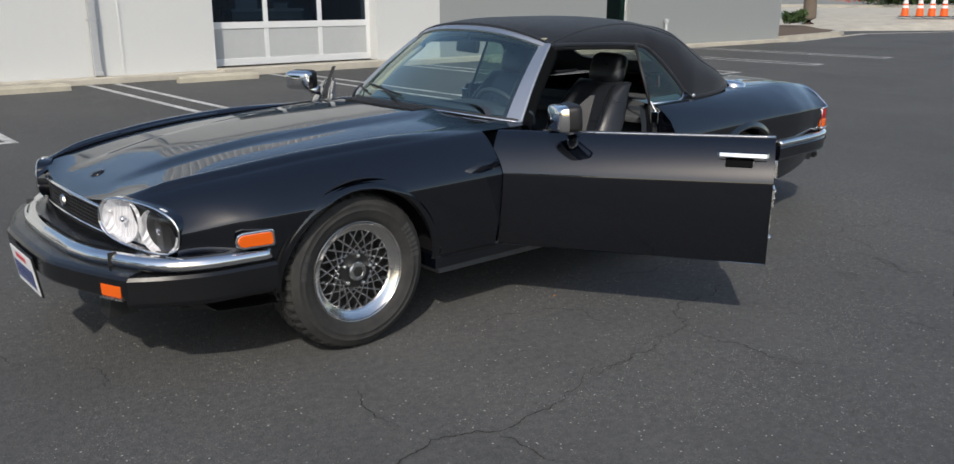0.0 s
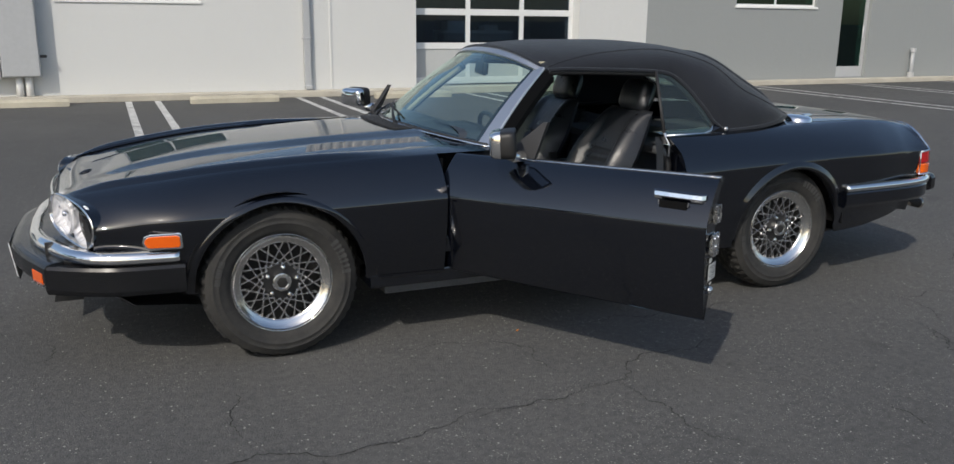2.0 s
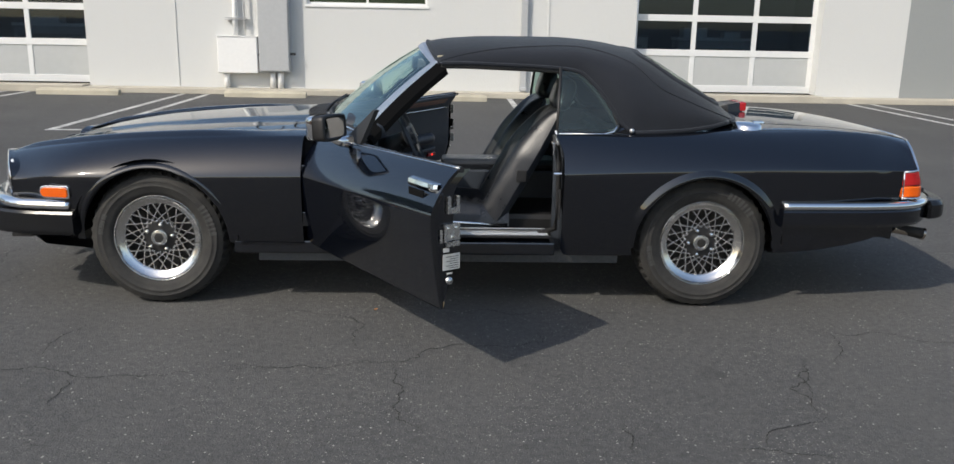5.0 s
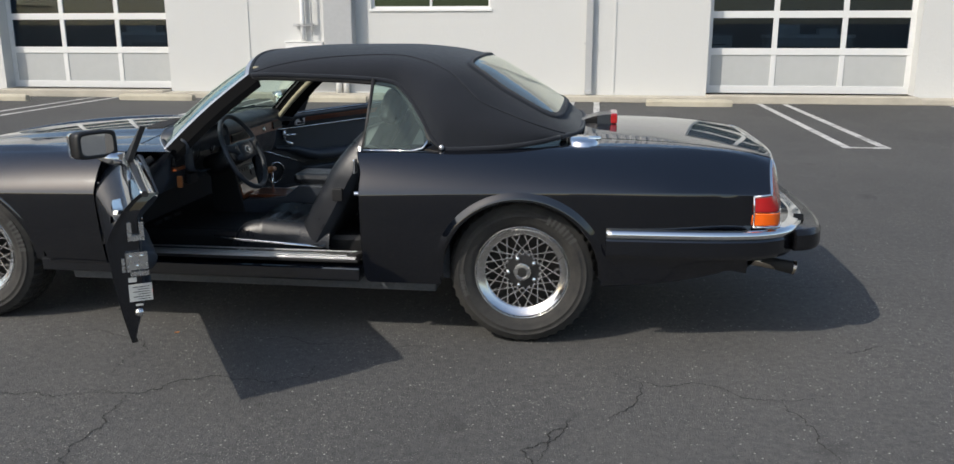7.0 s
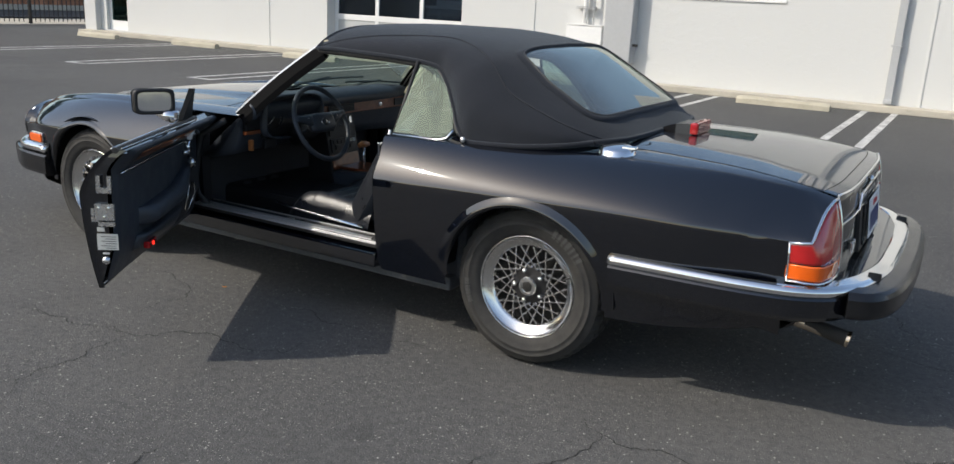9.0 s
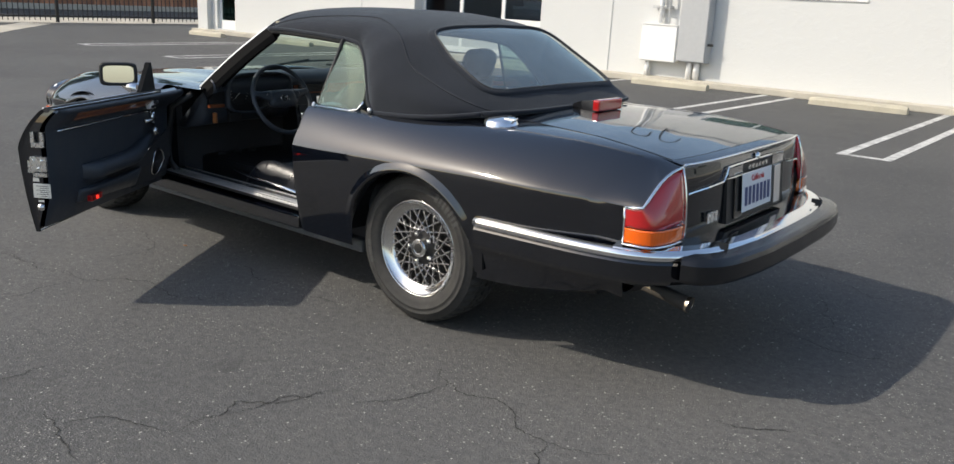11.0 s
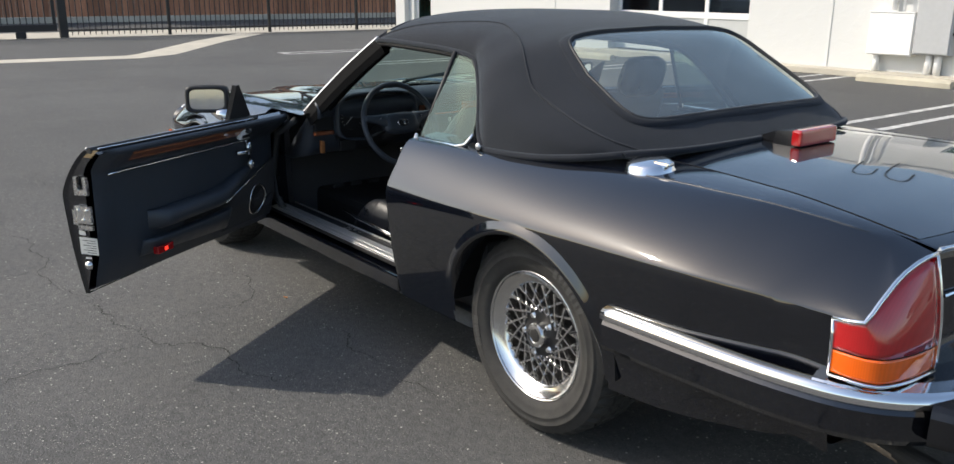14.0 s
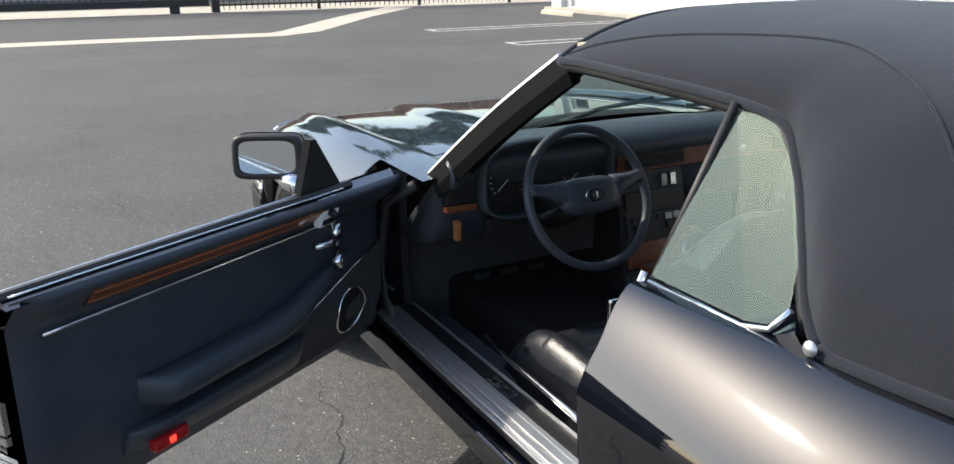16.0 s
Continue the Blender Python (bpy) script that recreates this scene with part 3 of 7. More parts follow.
def meter_boxes():
    t = thing("meter_cabinet", "white enamelled electrical box mounted on the stucco wall", "electrical box", (-2.46, WY - .05, 0.37))
    part("body", box_bm(-0.37, 0.36, -0.15, 0.05, 0, 0.655, 0.012), M_BOXW, t)
    part("cover", box_bm(-0.355, 0.345, -0.165, -0.152, 0.015, 0.64, 0.006), M_BOXW, t)
    part("lid_lip", box_bm(-0.375, 0.365, -0.17, 0.05, 0.657, 0.672, 0.004), M_BOXW, t)
    t = thing("switch_cabinet", "tall grey electrical switch cabinet on the wall", "electrical box", (-1.79, WY - .05, 0.41))
    part("body", box_bm(-0.285, 0.27, -0.18, 0.05, 0, 1.75, 0.012), M_BOXG, t)
    part("door", box_bm(-0.27, 0.255, -0.196, -0.182, 0.02, 1.73, 0.006), M_BOXG, t)
    part("handle", box_bm(0.272, 0.37, -0.14, -0.10, 0.30, 0.345, 0.006), M_STEELB, t)
    part("latch", box_bm(-0.305, -0.287, -0.14, -0.10, 0.27, 0.33, 0.004), M_STEELB, t)
    t = thing("conduit_riser", "white painted conduit pipe running up the wall", "pipe", (-2.58, WY - .09, 0.1))
    part("pipe", tube_bm([(0.07, 0, 0.96), (0.07, 0, 1.35), (0.07, 0, 4.0)], 0.045, 12), M_BOXW, t, smooth=True)
    part("pipe", tube_bm([(-0.12, 0, 0), (-0.12, 0, 0.3)], 0.05, 12), M_BOXW, t, smooth=True)
    for z in (1.22, 1.25):
        part("strap", box_bm(-0.10, 0.27, -0.05, 0.07, z, z + 0.014, 0.003), M_BOXG, t)
    for x in (0.72, 0.86):
        part("pipe", tube_bm([(x, 0, 0), (x, 0, 0.38)], 0.055, 12), M_BOXW, t, smooth=True)
    part("conduit", tube_bm([(0.24, -0.02, 0.96), (0.24, -0.02, 4.0)], 0.02, 8), M_BOXW, t, smooth=True)


def downpipe():
    t = thing("downpipe", "grey square rainwater downpipe fixed to the wall", "downpipe", (2.77, WY - .03, 0.1))
    part("pipe", box_bm(-0.06, 0.06, -0.07, 0.0, 0.06, 4.0, 0.01), M_BOXG, t)
    part("outlet", box_bm(-0.065, 0.065, -0.12, -0.0, 0.02, 0.09, 0.012), M_BOXG, t)
    for z in (0.9, 2.4):
        part("strap", box_bm(-0.085, 0.085, -0.076, 0.0, z, z + 0.03, 0.003), M_BOXG, t)


def standpipe():
    t = thing("standpipe", "short grey water standpipe at the foot of the wall", "pipe", (17.75, WY - .12, .1))
    part("pipe", tube_bm([(0, 0, 0), (0, 0, .62)], .045, 12), M_BOXG, t, smooth=True)
    part("cap", tube_bm([(0, 0, .60), (0, 0, .70)], .07, 12), M_BOXG, t)
    part("collar", tube_bm([(0, 0, 0), (0, 0, .12)], .08, 12), M_BOXG, t)


building_rest()
standpipe()
garage_door(*GA, "white aluminium sectional garage door with dark panes")
garage_door(*GB, "white aluminium sectional garage door with dark glass")
tool_cabinet(5.3, 13.5, 0.55, 1.02)
workbench(6.25, 7.95, 13.7, 1.0)
storage_box(6.65, 13.8, 1.136, 0.5, 0.35, 0.22)
storage_box(7.45, 13.8, 1.136, 0.34, 0.3, 0.14)
workbench(-7.75, -6.25, 13.9, 1.05)
storage_box(-7.15, 14.0, 1.186, 0.7, 0.35, 0.16)
tool_cabinet(-5.6, 13.2, 0.35, 1.25)
window("window_1", -1.22, 0.98, 1.58, 2.75, 2, "white framed window with green tinted glass", M_GREENPANE)
window("window_2", 12.32, 14.62, 1.68, 2.8, 2, "white framed window in the grey wall", M_GREENPANE)
window("window_3", 19.4, 21.6, 1.74, 2.8, 2, "white framed window in the grey wall", M_GREENPANE)
glass_door("door_1", -16.2, -15.38, "white framed glazed door at the building's end", M_BOXW)
glass_door("door_2", 15.42, 16.34, "grey framed door with dark green glass", M_BOXG)
meter_boxes()
downpipe()


# ---- fence on the far side of the lot ----
def fence():
    t = thing("metal_fence", "black metal picket fence along the lot", "fence", (-21.0, 0, 0))
    top, bot = 2.1, 0.16
    for y in (6.2, 9.3, 12.4, 15.5):
        part("post", box_bm(-0.04, 0.04, y - 0.04, y + 0.04, 0, top + 0.08, 0.005), M_STEELB, t)
    for a, b in ((3.42, 6.16), (6.24, 9.26), (9.34, 12.36), (12.44, 15.46)):
        for z in (bot, top - 0.12):
            part("rail", box_bm(-0.02, 0.02, a, b, z, z + 0.045), M_STEELB, t)
        n = round((b - a) / 0.15)
        for i in range(1, n):
            y = a + (b - a) * i / n
            part("picket", box_bm(-0.04, -0.021, y - 0.01, y + 0.01, 0.06, top), M_STEELB, t)
    g = thing("sliding_gate", "black metal sliding gate with a bottom beam", "gate", (-20.85, 0, 0))
    part("gate_post", box_bm(-0.10, 0.08, 3.22, 3.42, 0, 2.4, 0.006), M_STEELB, g)
    part("bottom_beam", box_bm(-0.04, 0.04, -8.0, 3.15, 0.18, 0.35, 0.006), M_STEELB, g)
    part("top_beam", box_bm(-0.03, 0.03, -8.0, 3.15, 2.05, 2.12, 0.006), M_STEELB, g)
    part("end_stile", box_bm(-0.03, 0.03, 3.07, 3.15, 0.352, 2.048), M_STEELB, g)
    part("roller", box_bm(-0.05, 0.05, 2.15, 2.40, 0.012, 0.178, 0.02), M_STEELB, g)
    for i in range(73):
        y = -7.9 + i * 0.15
        part("picket", box_bm(-0.055, -0.042, y - 0.012, y + 0.012, 0.352, 2.05), M_STEELB, g)
    w = thing("wooden_fence", "tall reddish brown stained wooden board fence", "fence", (-31.0, 0, 0))
    part("plinth", box_bm(-0.1, 0.1, -15, 27, 0, 0.22, 0.01), M_CONC, w, "low concrete plinth")
    shared = None
    for i in range(190):
        y = -14.9 + i * 0.22
        if shared is None:
            ob = part("plank", box_bm(-0.012, 0.012, -0.105, 0.105, 0.0, 2.9, 0.003), M_FENCE, w)
            shared = ob.data
        else:
            ob = new("plank", shared)
            ob.parent = w
        ob.location = (random.uniform(-.006, .006), y, 0.225)


fence()


def cone(x, y, z):
    c = thing("traffic_cone", "orange traffic cone with white reflective bands", "traffic cone", (x, y, z), "traffic cones")
    part("base", box_bm(-0.21, 0.21, -0.21, 0.21, 0, 0.035, 0.01), M_STEELB, c)
    segs = [(0.17, 0.035, 0.14, 0.38, M_CONE), (0.14, 0.38, 0.125, 0.50, M_CONEW), (0.125, 0.50, 0.11, 0.58, M_CONE), (0.11, 0.58, 0.085, 0.74, M_CONEW), (0.085, 0.74, 0.045, 0.92, M_CONE)]
    for r0, z0, r1, z1, m in segs:
        part("cone_ring" if m is M_CONE else "white_band", lathe_bm([(r0, z0), (r1, z1), (r1 - 0.012, z1), (r0 - 0.012, z0)], 20, 'Z', close=True), m, c, smooth=False)


def leaf_cloud(rnd, centre, size, n, leaf, up=0.3):
    """Many small leaves on random places in an uneven blob."""
    bm = bmesh.new()
    lobes = [(Vector((rnd.gauss(0, .5) * size[0], rnd.gauss(0, .5) * size[1], rnd.gauss(0, .4) * size[2])), rnd.uniform(.35, .7)) for _ in range(9)]
    for _ in range(n):
        o, s = rnd.choice(lobes)
        d = Vector((rnd.gauss(0, 1), rnd.gauss(0, 1), rnd.gauss(0, 1))).normalized() * rnd.uniform(0.6, 1.0) * s
        p = Vector(centre) + o + Vector((d.x * size[0], d.y * size[1], d.z * size[2]))
        a = Vector((rnd.gauss(0, 1), rnd.gauss(0, 1), rnd.gauss(up, .6))).normalized()
        b = a.cross(Vector((rnd.gauss(0, 1), rnd.gauss(0, 1), rnd.gauss(0, 1)))).normalized()
        l = leaf * rnd.uniform(0.6, 1.3)
        c = a.cross(b) * l * 0.12
        q = [p, p + a * l * .5 + b * l * .25 + c, p + a * l, p + a * l * .5 - b * l * .25 + c]
        vs = [bm.verts.new(v) for v in q]
        bm.faces.new(vs)
    return bm


def far_right():
    rnd = random.Random(5)
    pts = [(END + .05, 11.3), (28.6, 12.0), (30.6, 12.8), (31.4, 13.8), (35.5, 17.0), (36.5, 19.5), (END + .05, 19.5)]
    xzy = Matrix(((1, 0, 0, 0), (0, 0, 1, 0), (0, 1, 0, 0), (0, 0, 0, 1)))
    bm = bmesh.new()
    add_prism(bm, pts, 0.16, xzy)
    bmesh.ops.recalc_face_normals(bm, faces=bm.faces)
    tagged(link("planter_kerb", bm, M_CONC), "raised concrete kerb island beside the building", "kerb", kind="structure")
    bm = bmesh.new()
    bm.faces.new([bm.verts.new((x, y, 0.165)) for x, y in ((END + .2, 11.55), (28.4, 12.25), (30.3, 13.0), (31.1, 14.0), (35.2, 17.2), (36.2, 19.3), (END + .2, 19.3))])
    tagged(link("planter_soil", bm, M_SOIL), "brown mulch bed inside the kerb", "ground", kind="structure")
    bm = line_strip([(END, 11.02), (31.5, 12.45), (42, 9.4), (60, 4)], .32, .006)
    tagged(link("entrance_gutter", bm, M_CONC), "pale concrete gutter line across the lot's entrance", "gutter", kind="structure")
    # the entrance climbs to the street
    bm = bmesh.new()
    add_grid(bm, [[(32.2, 15.2, .005), (40.5, 25.0, .62), (48, 33, .72)], [(38.5, 11.2, .005), (44.5, 10.5, .62), (62, 8, .72)]])
    bmesh.ops.recalc_face_normals(bm, faces=bm.faces)
    tagged(link("driveway", bm, M_CONC), "pale concrete driveway climbing to the street", "pavement", kind="structure")
    bm = bmesh.new()
    add_prism(bm, [(52, 30), (60, 12), (64, 12), (58, 34)], .86, xzy)
    bmesh.ops.recalc_face_normals(bm, faces=bm.faces)
    tagged(link("street_kerb", bm, M_CONC), "pale concrete kerb behind the driveway", "kerb", kind="structure")
    tr = thing("street_tree", "tree with a stout grey trunk in the planter", "tree", (35.3, 16.9, 0.16))
    part("trunk", tube_bm([(0, 0, -.02), (0.02, 0, .3), (0.05, 0.02, 1.2), (0.1, 0, 2.2), (0.0, 0.1, 3.2)], [.42, .31, .27, .23, .14], 12), M_BARK, tr, smooth=True)
    for q in ((0.9, 0.4, 4.2), (-0.8, 0.5, 4.3), (0.2, -0.9, 4.5)):
        part("limb", tube_bm([(0.1, 0, 2.2), (q[0] * .6, q[1] * .6, 3.4), q], [.1, .07, .03], 8), M_BARK, tr, smooth=True)
    part("crown", leaf_cloud(rnd, (0, 0, 4.8), (1.9, 1.9, 1.2), 5000, 0.2), M_LEAF, tr)
    sh = thing("shrub", "strappy green shrub beside the trunk", "shrub", (32.2, 15.8, 0.16))
    part("foliage", leaf_cloud(rnd, (0, 0, 0.25), (.35, .35, .25), 500, 0.22, 1.5), M_LEAF, sh)
    fb = thing("flowering_bush", "low bush covered in orange red flowers", "shrub", (57.5, 24.0, 0.86))
    part("foliage", leaf_cloud(rnd, (0, 0, 0.7), (2.0, 2.2, .6), 2600, 0.22), M_LEAF, fb)
    part("flowers", leaf_cloud(rnd, (0, 0, 0.85), (2.0, 2.2, .65), 3000, 0.18), M_FLOWER, fb)
    hd = thing("hedge", "low green planting strip behind the driveway", "hedge", (60.5, 18.5, 0.86))
    part("foliage", leaf_cloud(rnd, (0, 0, 0.35), (1.8, 4.5, .35), 5000, 0.3), M_LEAF, hd)
    bm = box_bm(70, 70.4, 2, 60, 0, 5.0)
    tagged(link("wall_far", bm, M_GREY), "grey wall beyond the entrance", "wall", kind="structure")
    for i, (x, y) in enumerate(((39.47, 14.51), (39.71, 13.95), (39.9, 13.5), (40.09, 13.04), (40.3, 12.5))):
        cone(x, y, .505)


far_right()


def far_trees():
    """Trees past the wooden fence, seen as reflections in the paint."""
    rnd = random.Random(9)
    for x, y, h in ((-35, -5, 9.5), (-36, 3.5, 11.0), (-37, 11, 13.0), (-35, -14, 8.6), (-34, 7.5, 12.0), (-36, 17, 12.5)):
        tr = thing("leafy_tree", "dark green leafy tree behind the wooden fence", "tree", (x, y, 0), "trees behind the fence")
        part("trunk", tube_bm([(0, 0, 0), (0.1, 0, h * .3), (0, .1, h * .65)], [.22, .17, .08], 10), M_BARK, tr, smooth=True)
        for k in range(4):
            a = k * 1.7
            part("limb", tube_bm([(0.08, 0, h * .35), (math.cos(a) * .8, math.sin(a) * .8, h * .6), (math.cos(a) * 1.3, math.sin(a) * 1.3, h * .78)], [.09, .06, .03], 7), M_BARK, tr, smooth=True)
        part("crown", leaf_cloud(rnd, (0, 0, h * .78), (2.6, 3.2, h * .24), 5200, 0.55), M_LEAF, tr)


far_trees()

# ---- the car ----
def paint_material():
    """Deep blue-black lacquer under a clear coat, with a film of dust and faint polishing haze."""
    k = Nodes("black_paint")
    v = k.coords()
    k.put("Base Color", k.mix(k.noise(v, 3.0), (0.0012, 0.0016, 0.0034), (0.0024, 0.0030, 0.0056)))
    k.put("Roughness", k.ramp(k.noise(v, 6, 5, 0.7), (0.35, 0.30), (0.8, 0.42)))
    k.put("IOR", 1.5)
    k.put("Specular IOR Level", 0.07)
    k.put("Coat Weight", 1.0)
    k.put("Specular Tint", (0.66, 0.84, 1.0, 1))
    k.put("Coat IOR", 1.78)
    k.put("Coat Roughness", k.ramp(k.noise(v, 5, 5, 0.7), (0.35, 0.022), (0.8, 0.05)))
    k.put("Coat Tint", (0.86, 0.94, 1.0, 1))
    return k.m


def leather(name, colour, rough=0.38, fold=0.25):
    k = Nodes(name)
    v = k.coords()
    vo = k.n("ShaderNodeTexVoronoi", Vector=v, Scale=260.0)
    crease = k.noise(v, 14, 5, 0.65)
    k.put("Base Color", k.mix(crease, tuple(c * 0.7 for c in colour), tuple(c * 1.3 for c in colour)))
    k.put("Roughness", k.ramp(crease, (0.3, rough - 0.08), (0.7, rough + 0.12)))
    k.bump(k.math('ADD', k.math('MULTIPLY', vo.outputs["Distance"], 0.3), k.math('MULTIPLY', crease, 0.9)), fold, 0.006)
    return k.m


def canvas():
    k = Nodes("black_canvas")
    v = k.coords()
    weave = k.n("ShaderNodeTexVoronoi", Vector=v, Scale=420.0).outputs["Distance"]
    k.put("Base Color", k.mix(k.noise(v, 4, 5, 0.65), (0.0096, 0.0115, 0.0162), (0.0172, 0.0200, 0.0268)))
    k.put("Roughness", 0.92)
    k.put("Specular IOR Level", 0.2)
    k.put("Sheen Weight", 0.14)
    k.put("Sheen Tint", (0.82, 0.92, 1.0, 1))
    k.bump(k.math('ADD', k.math('MULTIPLY', weave, 0.4), k.noise(v, 9, 4)), 0.25, 0.006)
    return k.m


def tyre_rubber():
    k = Nodes("tyre_rubber")
    v = k.coords()
    d = k.ramp(k.noise(v, 12, 6, 0.7), (0.35, 0.0), (0.75, 1.0))
    k.put("Base Color", k.mix(d, (0.014, 0.0145, 0.015), (0.040, 0.038, 0.035)))
    k.put("Roughness", 0.78)
    k.bump(k.noise(v, 160, 3), 0.2, 0.003)
    return k.m


def burr_wood():
    k = Nodes("walnut_veneer")
    v = k.coords((1.0, 3.0, 3.0))
    w = k.noise(v, 9, 8, 0.7)
    k.put("Base Color", k.ramp(w, (0.25, (0.080, 0.022, 0.009)), (0.6, (0.21, 0.060, 0.022)), (0.85, (0.31, 0.105, 0.04))))
    k.put("Roughness", 0.3)
    k.put("Coat Weight", 0.7)
    return k.m


def lens(name, colour, rough=0.12):
    k = Nodes(name)
    v = k.coords()
    rib = k.n("ShaderNodeTexWave", Vector=v, Scale=60.0, Distortion=0.3).outputs["Fac"]
    k.put("Base Color", k.mix(k.math('MULTIPLY', rib, 0.16), colour, tuple(c * 0.45 for c in colour)))
    k.put("Roughness", rough)
    k.put("Coat Weight", 1.0)
    k.put("Coat Roughness", 0.02)
    k.bump(rib, 0.03, 0.003)
    return k.m


M_PAINT = paint_material()
M_LEATHER = leather("black_leather", (0.014, 0.016, 0.020), 0.32)
M_VINYL = leather("black_vinyl", (0.032, 0.039, 0.050), 0.45, 0.12)
M_CANVAS = canvas()
M_TYRE = tyre_rubber()
M_WOOD = burr_wood()
M_CHROME = plain("chrome", (0.86, 0.87, 0.88), 0.09, 1.0, 0.03, 8)
M_STAIN = plain("brushed_stainless", (0.72, 0.72, 0.72), 0.27, 1.0, 0.05, 40)
M_SATIN = plain("satin_steel", (0.70, 0.70, 0.71), 0.42, 1.0, 0.04, 30)
M_SILVER = plain("bright_silver", (0.86, 0.86, 0.87), 0.3, 0.0, 0.05, 30)
M_TREAD = plain("polished_tread", (0.80, 0.80, 0.79), 0.45, 1.0, 0.03, 30)
M_WHEEL = plain("wheel_silver", (0.64, 0.64, 0.65), 0.26, 1.0, 0.15, 30)
M_POLISH = plain("polished_alloy", (0.74, 0.74, 0.73), 0.19, 1.0, 0.05, 20)
M_RUBBER = plain("black_rubber", (0.017, 0.017, 0.018), 0.55, 0, 0.2, 30, 0.15)
M_BUMPER = plain("bumper_rubber", (0.007, 0.0075, 0.009), 0.22, 0, 0.2, 14, 0.03, spec=0.5)
M_BLACK = plain("satin_black", (0.010, 0.010, 0.011), 0.5, 0, 0.2, 20)
M_CARPET = plain("black_carpet", (0.11, 0.115, 0.125), 0.98, 0, 0.4, 90, 0.6, 300, spec=0.1)
M_SEAL = plain("black_seal", (0.0035, 0.0036, 0.004), 0.8, 0, 0.2, 30, spec=0.12)
# near-black for cap badges and for the shade painted into recesses
M_DULLDARK = plain("badge_and_shade_black", (0.012, 0.0115, 0.011), 0.8, 0.0, 0.3, 30)
M_BEIGE = plain("beige_trim", (0.36, 0.33, 0.24), 0.8, 0, 0.1, 30)
M_AMBER = lens("amber_lens", (0.78, 0.115, 0.004))
M_RED = lens("red_lens", (0.40, 0.010, 0.012))
M_WSGLASS = clear_glass("screen_glass", (0.72, 0.88, 0.81), 0.0, 0.19, 3.4, (0.85, 1.0, 0.95))
M_QGLASS = clear_glass("quarter_glass", (0.36, 0.50, 0.46), 0.0, 0.075, 4.8, (0.66, 0.88, 0.82), 0.03)
M_PLASTICWIN = clear_glass("rear_pane", (0.62, 0.70, 0.66), 0.0, 0.13, 3.6, (0.95, 1.0, 0.93), 0.14)
M_MIRROR = plain("mirror_glass", (0.85, 0.87, 0.88), 0.045, 1.0, 0.01)
M_PLATE = plain("plate_white", (0.72, 0.73, 0.75), 0.4, 0, 0.05)
M_PLATEINK = plain("plate_blue", (0.03, 0.05, 0.16), 0.45)
M_PLATERED = plain("plate_red", (0.55, 0.04, 0.05), 0.45)
M_LETTER = plain("tyre_letter", (0.045, 0.045, 0.045), 0.7)
M_GREYDIAL = plain("dial_print", (0.55, 0.55, 0.52), 0.5)
M_GREYPANEL = plain("speaker_cloth", (0.035, 0.035, 0.038), 0.85, 0, 0.2, 60, 0.3, 300)


def glow_material():
    k = Nodes("door_lamp_glow")
    k.put("Base Color", (0.6, 0.01, 0.01, 1))
    k.put("Emission Color", (1.0, 0.03, 0.02, 1))
    k.put("Emission Strength", 1.5)
    return k.m


M_GLOW = glow_material()
M_LAMPGLASS = clear_glass("lamp_glass", (0.97, 0.97, 0.98), 0.0, 0.05, 5.0)


def refl_material():
    k = Nodes("lamp_reflector")
    v = k.coords()
    k.put("Base Color", (0.9, 0.9, 0.92, 1))
    k.put("Metallic", 0.08)
    k.put("Roughness", 0.22)
    k.bump(k.n("ShaderNodeTexWave", Vector=v, Scale=22.0).outputs["Fac"], 0.6, 0.01)
    return k.m


M_REFL = refl_material()
M_TAILPIPE = plain("heat_stained_steel", (0.42, 0.37, 0.31), 0.24, 1.0, 0.2, 30)

# lines of the body along its length, from the front axle
f_zk = pchip([(-.87, .686), (-.777, .706), (-.67, .724), (-.4, .752), (-.14, .779), (.12, .794), (.38, .803), (.66, .809), (1.0, .814), (1.85, .830), (2.25, .838), (2.87, .854), (3.23, .852), (3.45, .841), (3.60, .825), (3.66, .816), (3.69, .806), (3.70, .75), (3.705, .68), (3.71, .60), (3.712, .52)])
f_zc = pchip([(-.87, .640), (-.8, .675), (-.6, .725), (-.3, .780), (0, .815), (.4, .845), (.75, .860), (1.0, .862), (2.7, .888), (2.9, .892), (3.2, .884), (3.45, .862), (3.60, .840), (3.66, .828), (3.69, .814), (3.70, .76), (3.705, .69), (3.71, .61), (3.712, .525)])
f_yk = pchip([(-.87, .54), (-.7, .60), (-.4, .665), (-.1, .705), (.4, .735), (1.0, .755), (1.85, .765), (2.3, .735), (2.87, .665), (3.3, .645), (3.56, .625), (3.712, .60)])
f_yw = pchip([(-.87, .745), (-.6, .815), (-.35, .85), (0, .872), (.4, .882), (1.2, .893), (2.0, .892), (2.6, .884), (3.1, .868), (3.45, .845), (3.6, .824), (3.68, .80), (3.712, .775)])
f_zw = pchip([(-.87, .585), (-.6, .612), (.3, .630), (.7, .638), (1.2, .648), (1.9, .662), (2.3, .677), (2.87, .692), (3.3, .697), (3.54, .696), (3.66, .68), (3.70, .60), (3.712, .49)])
f_zl = pchip([(-.87, .42), (-.4, .34), (.37, .31), (1.2, .305), (1.858, .305), (1.90, .268), (2.2, .268), (2.96, .285), (3.3, .31), (3.54, .34), (3.712, .42)])
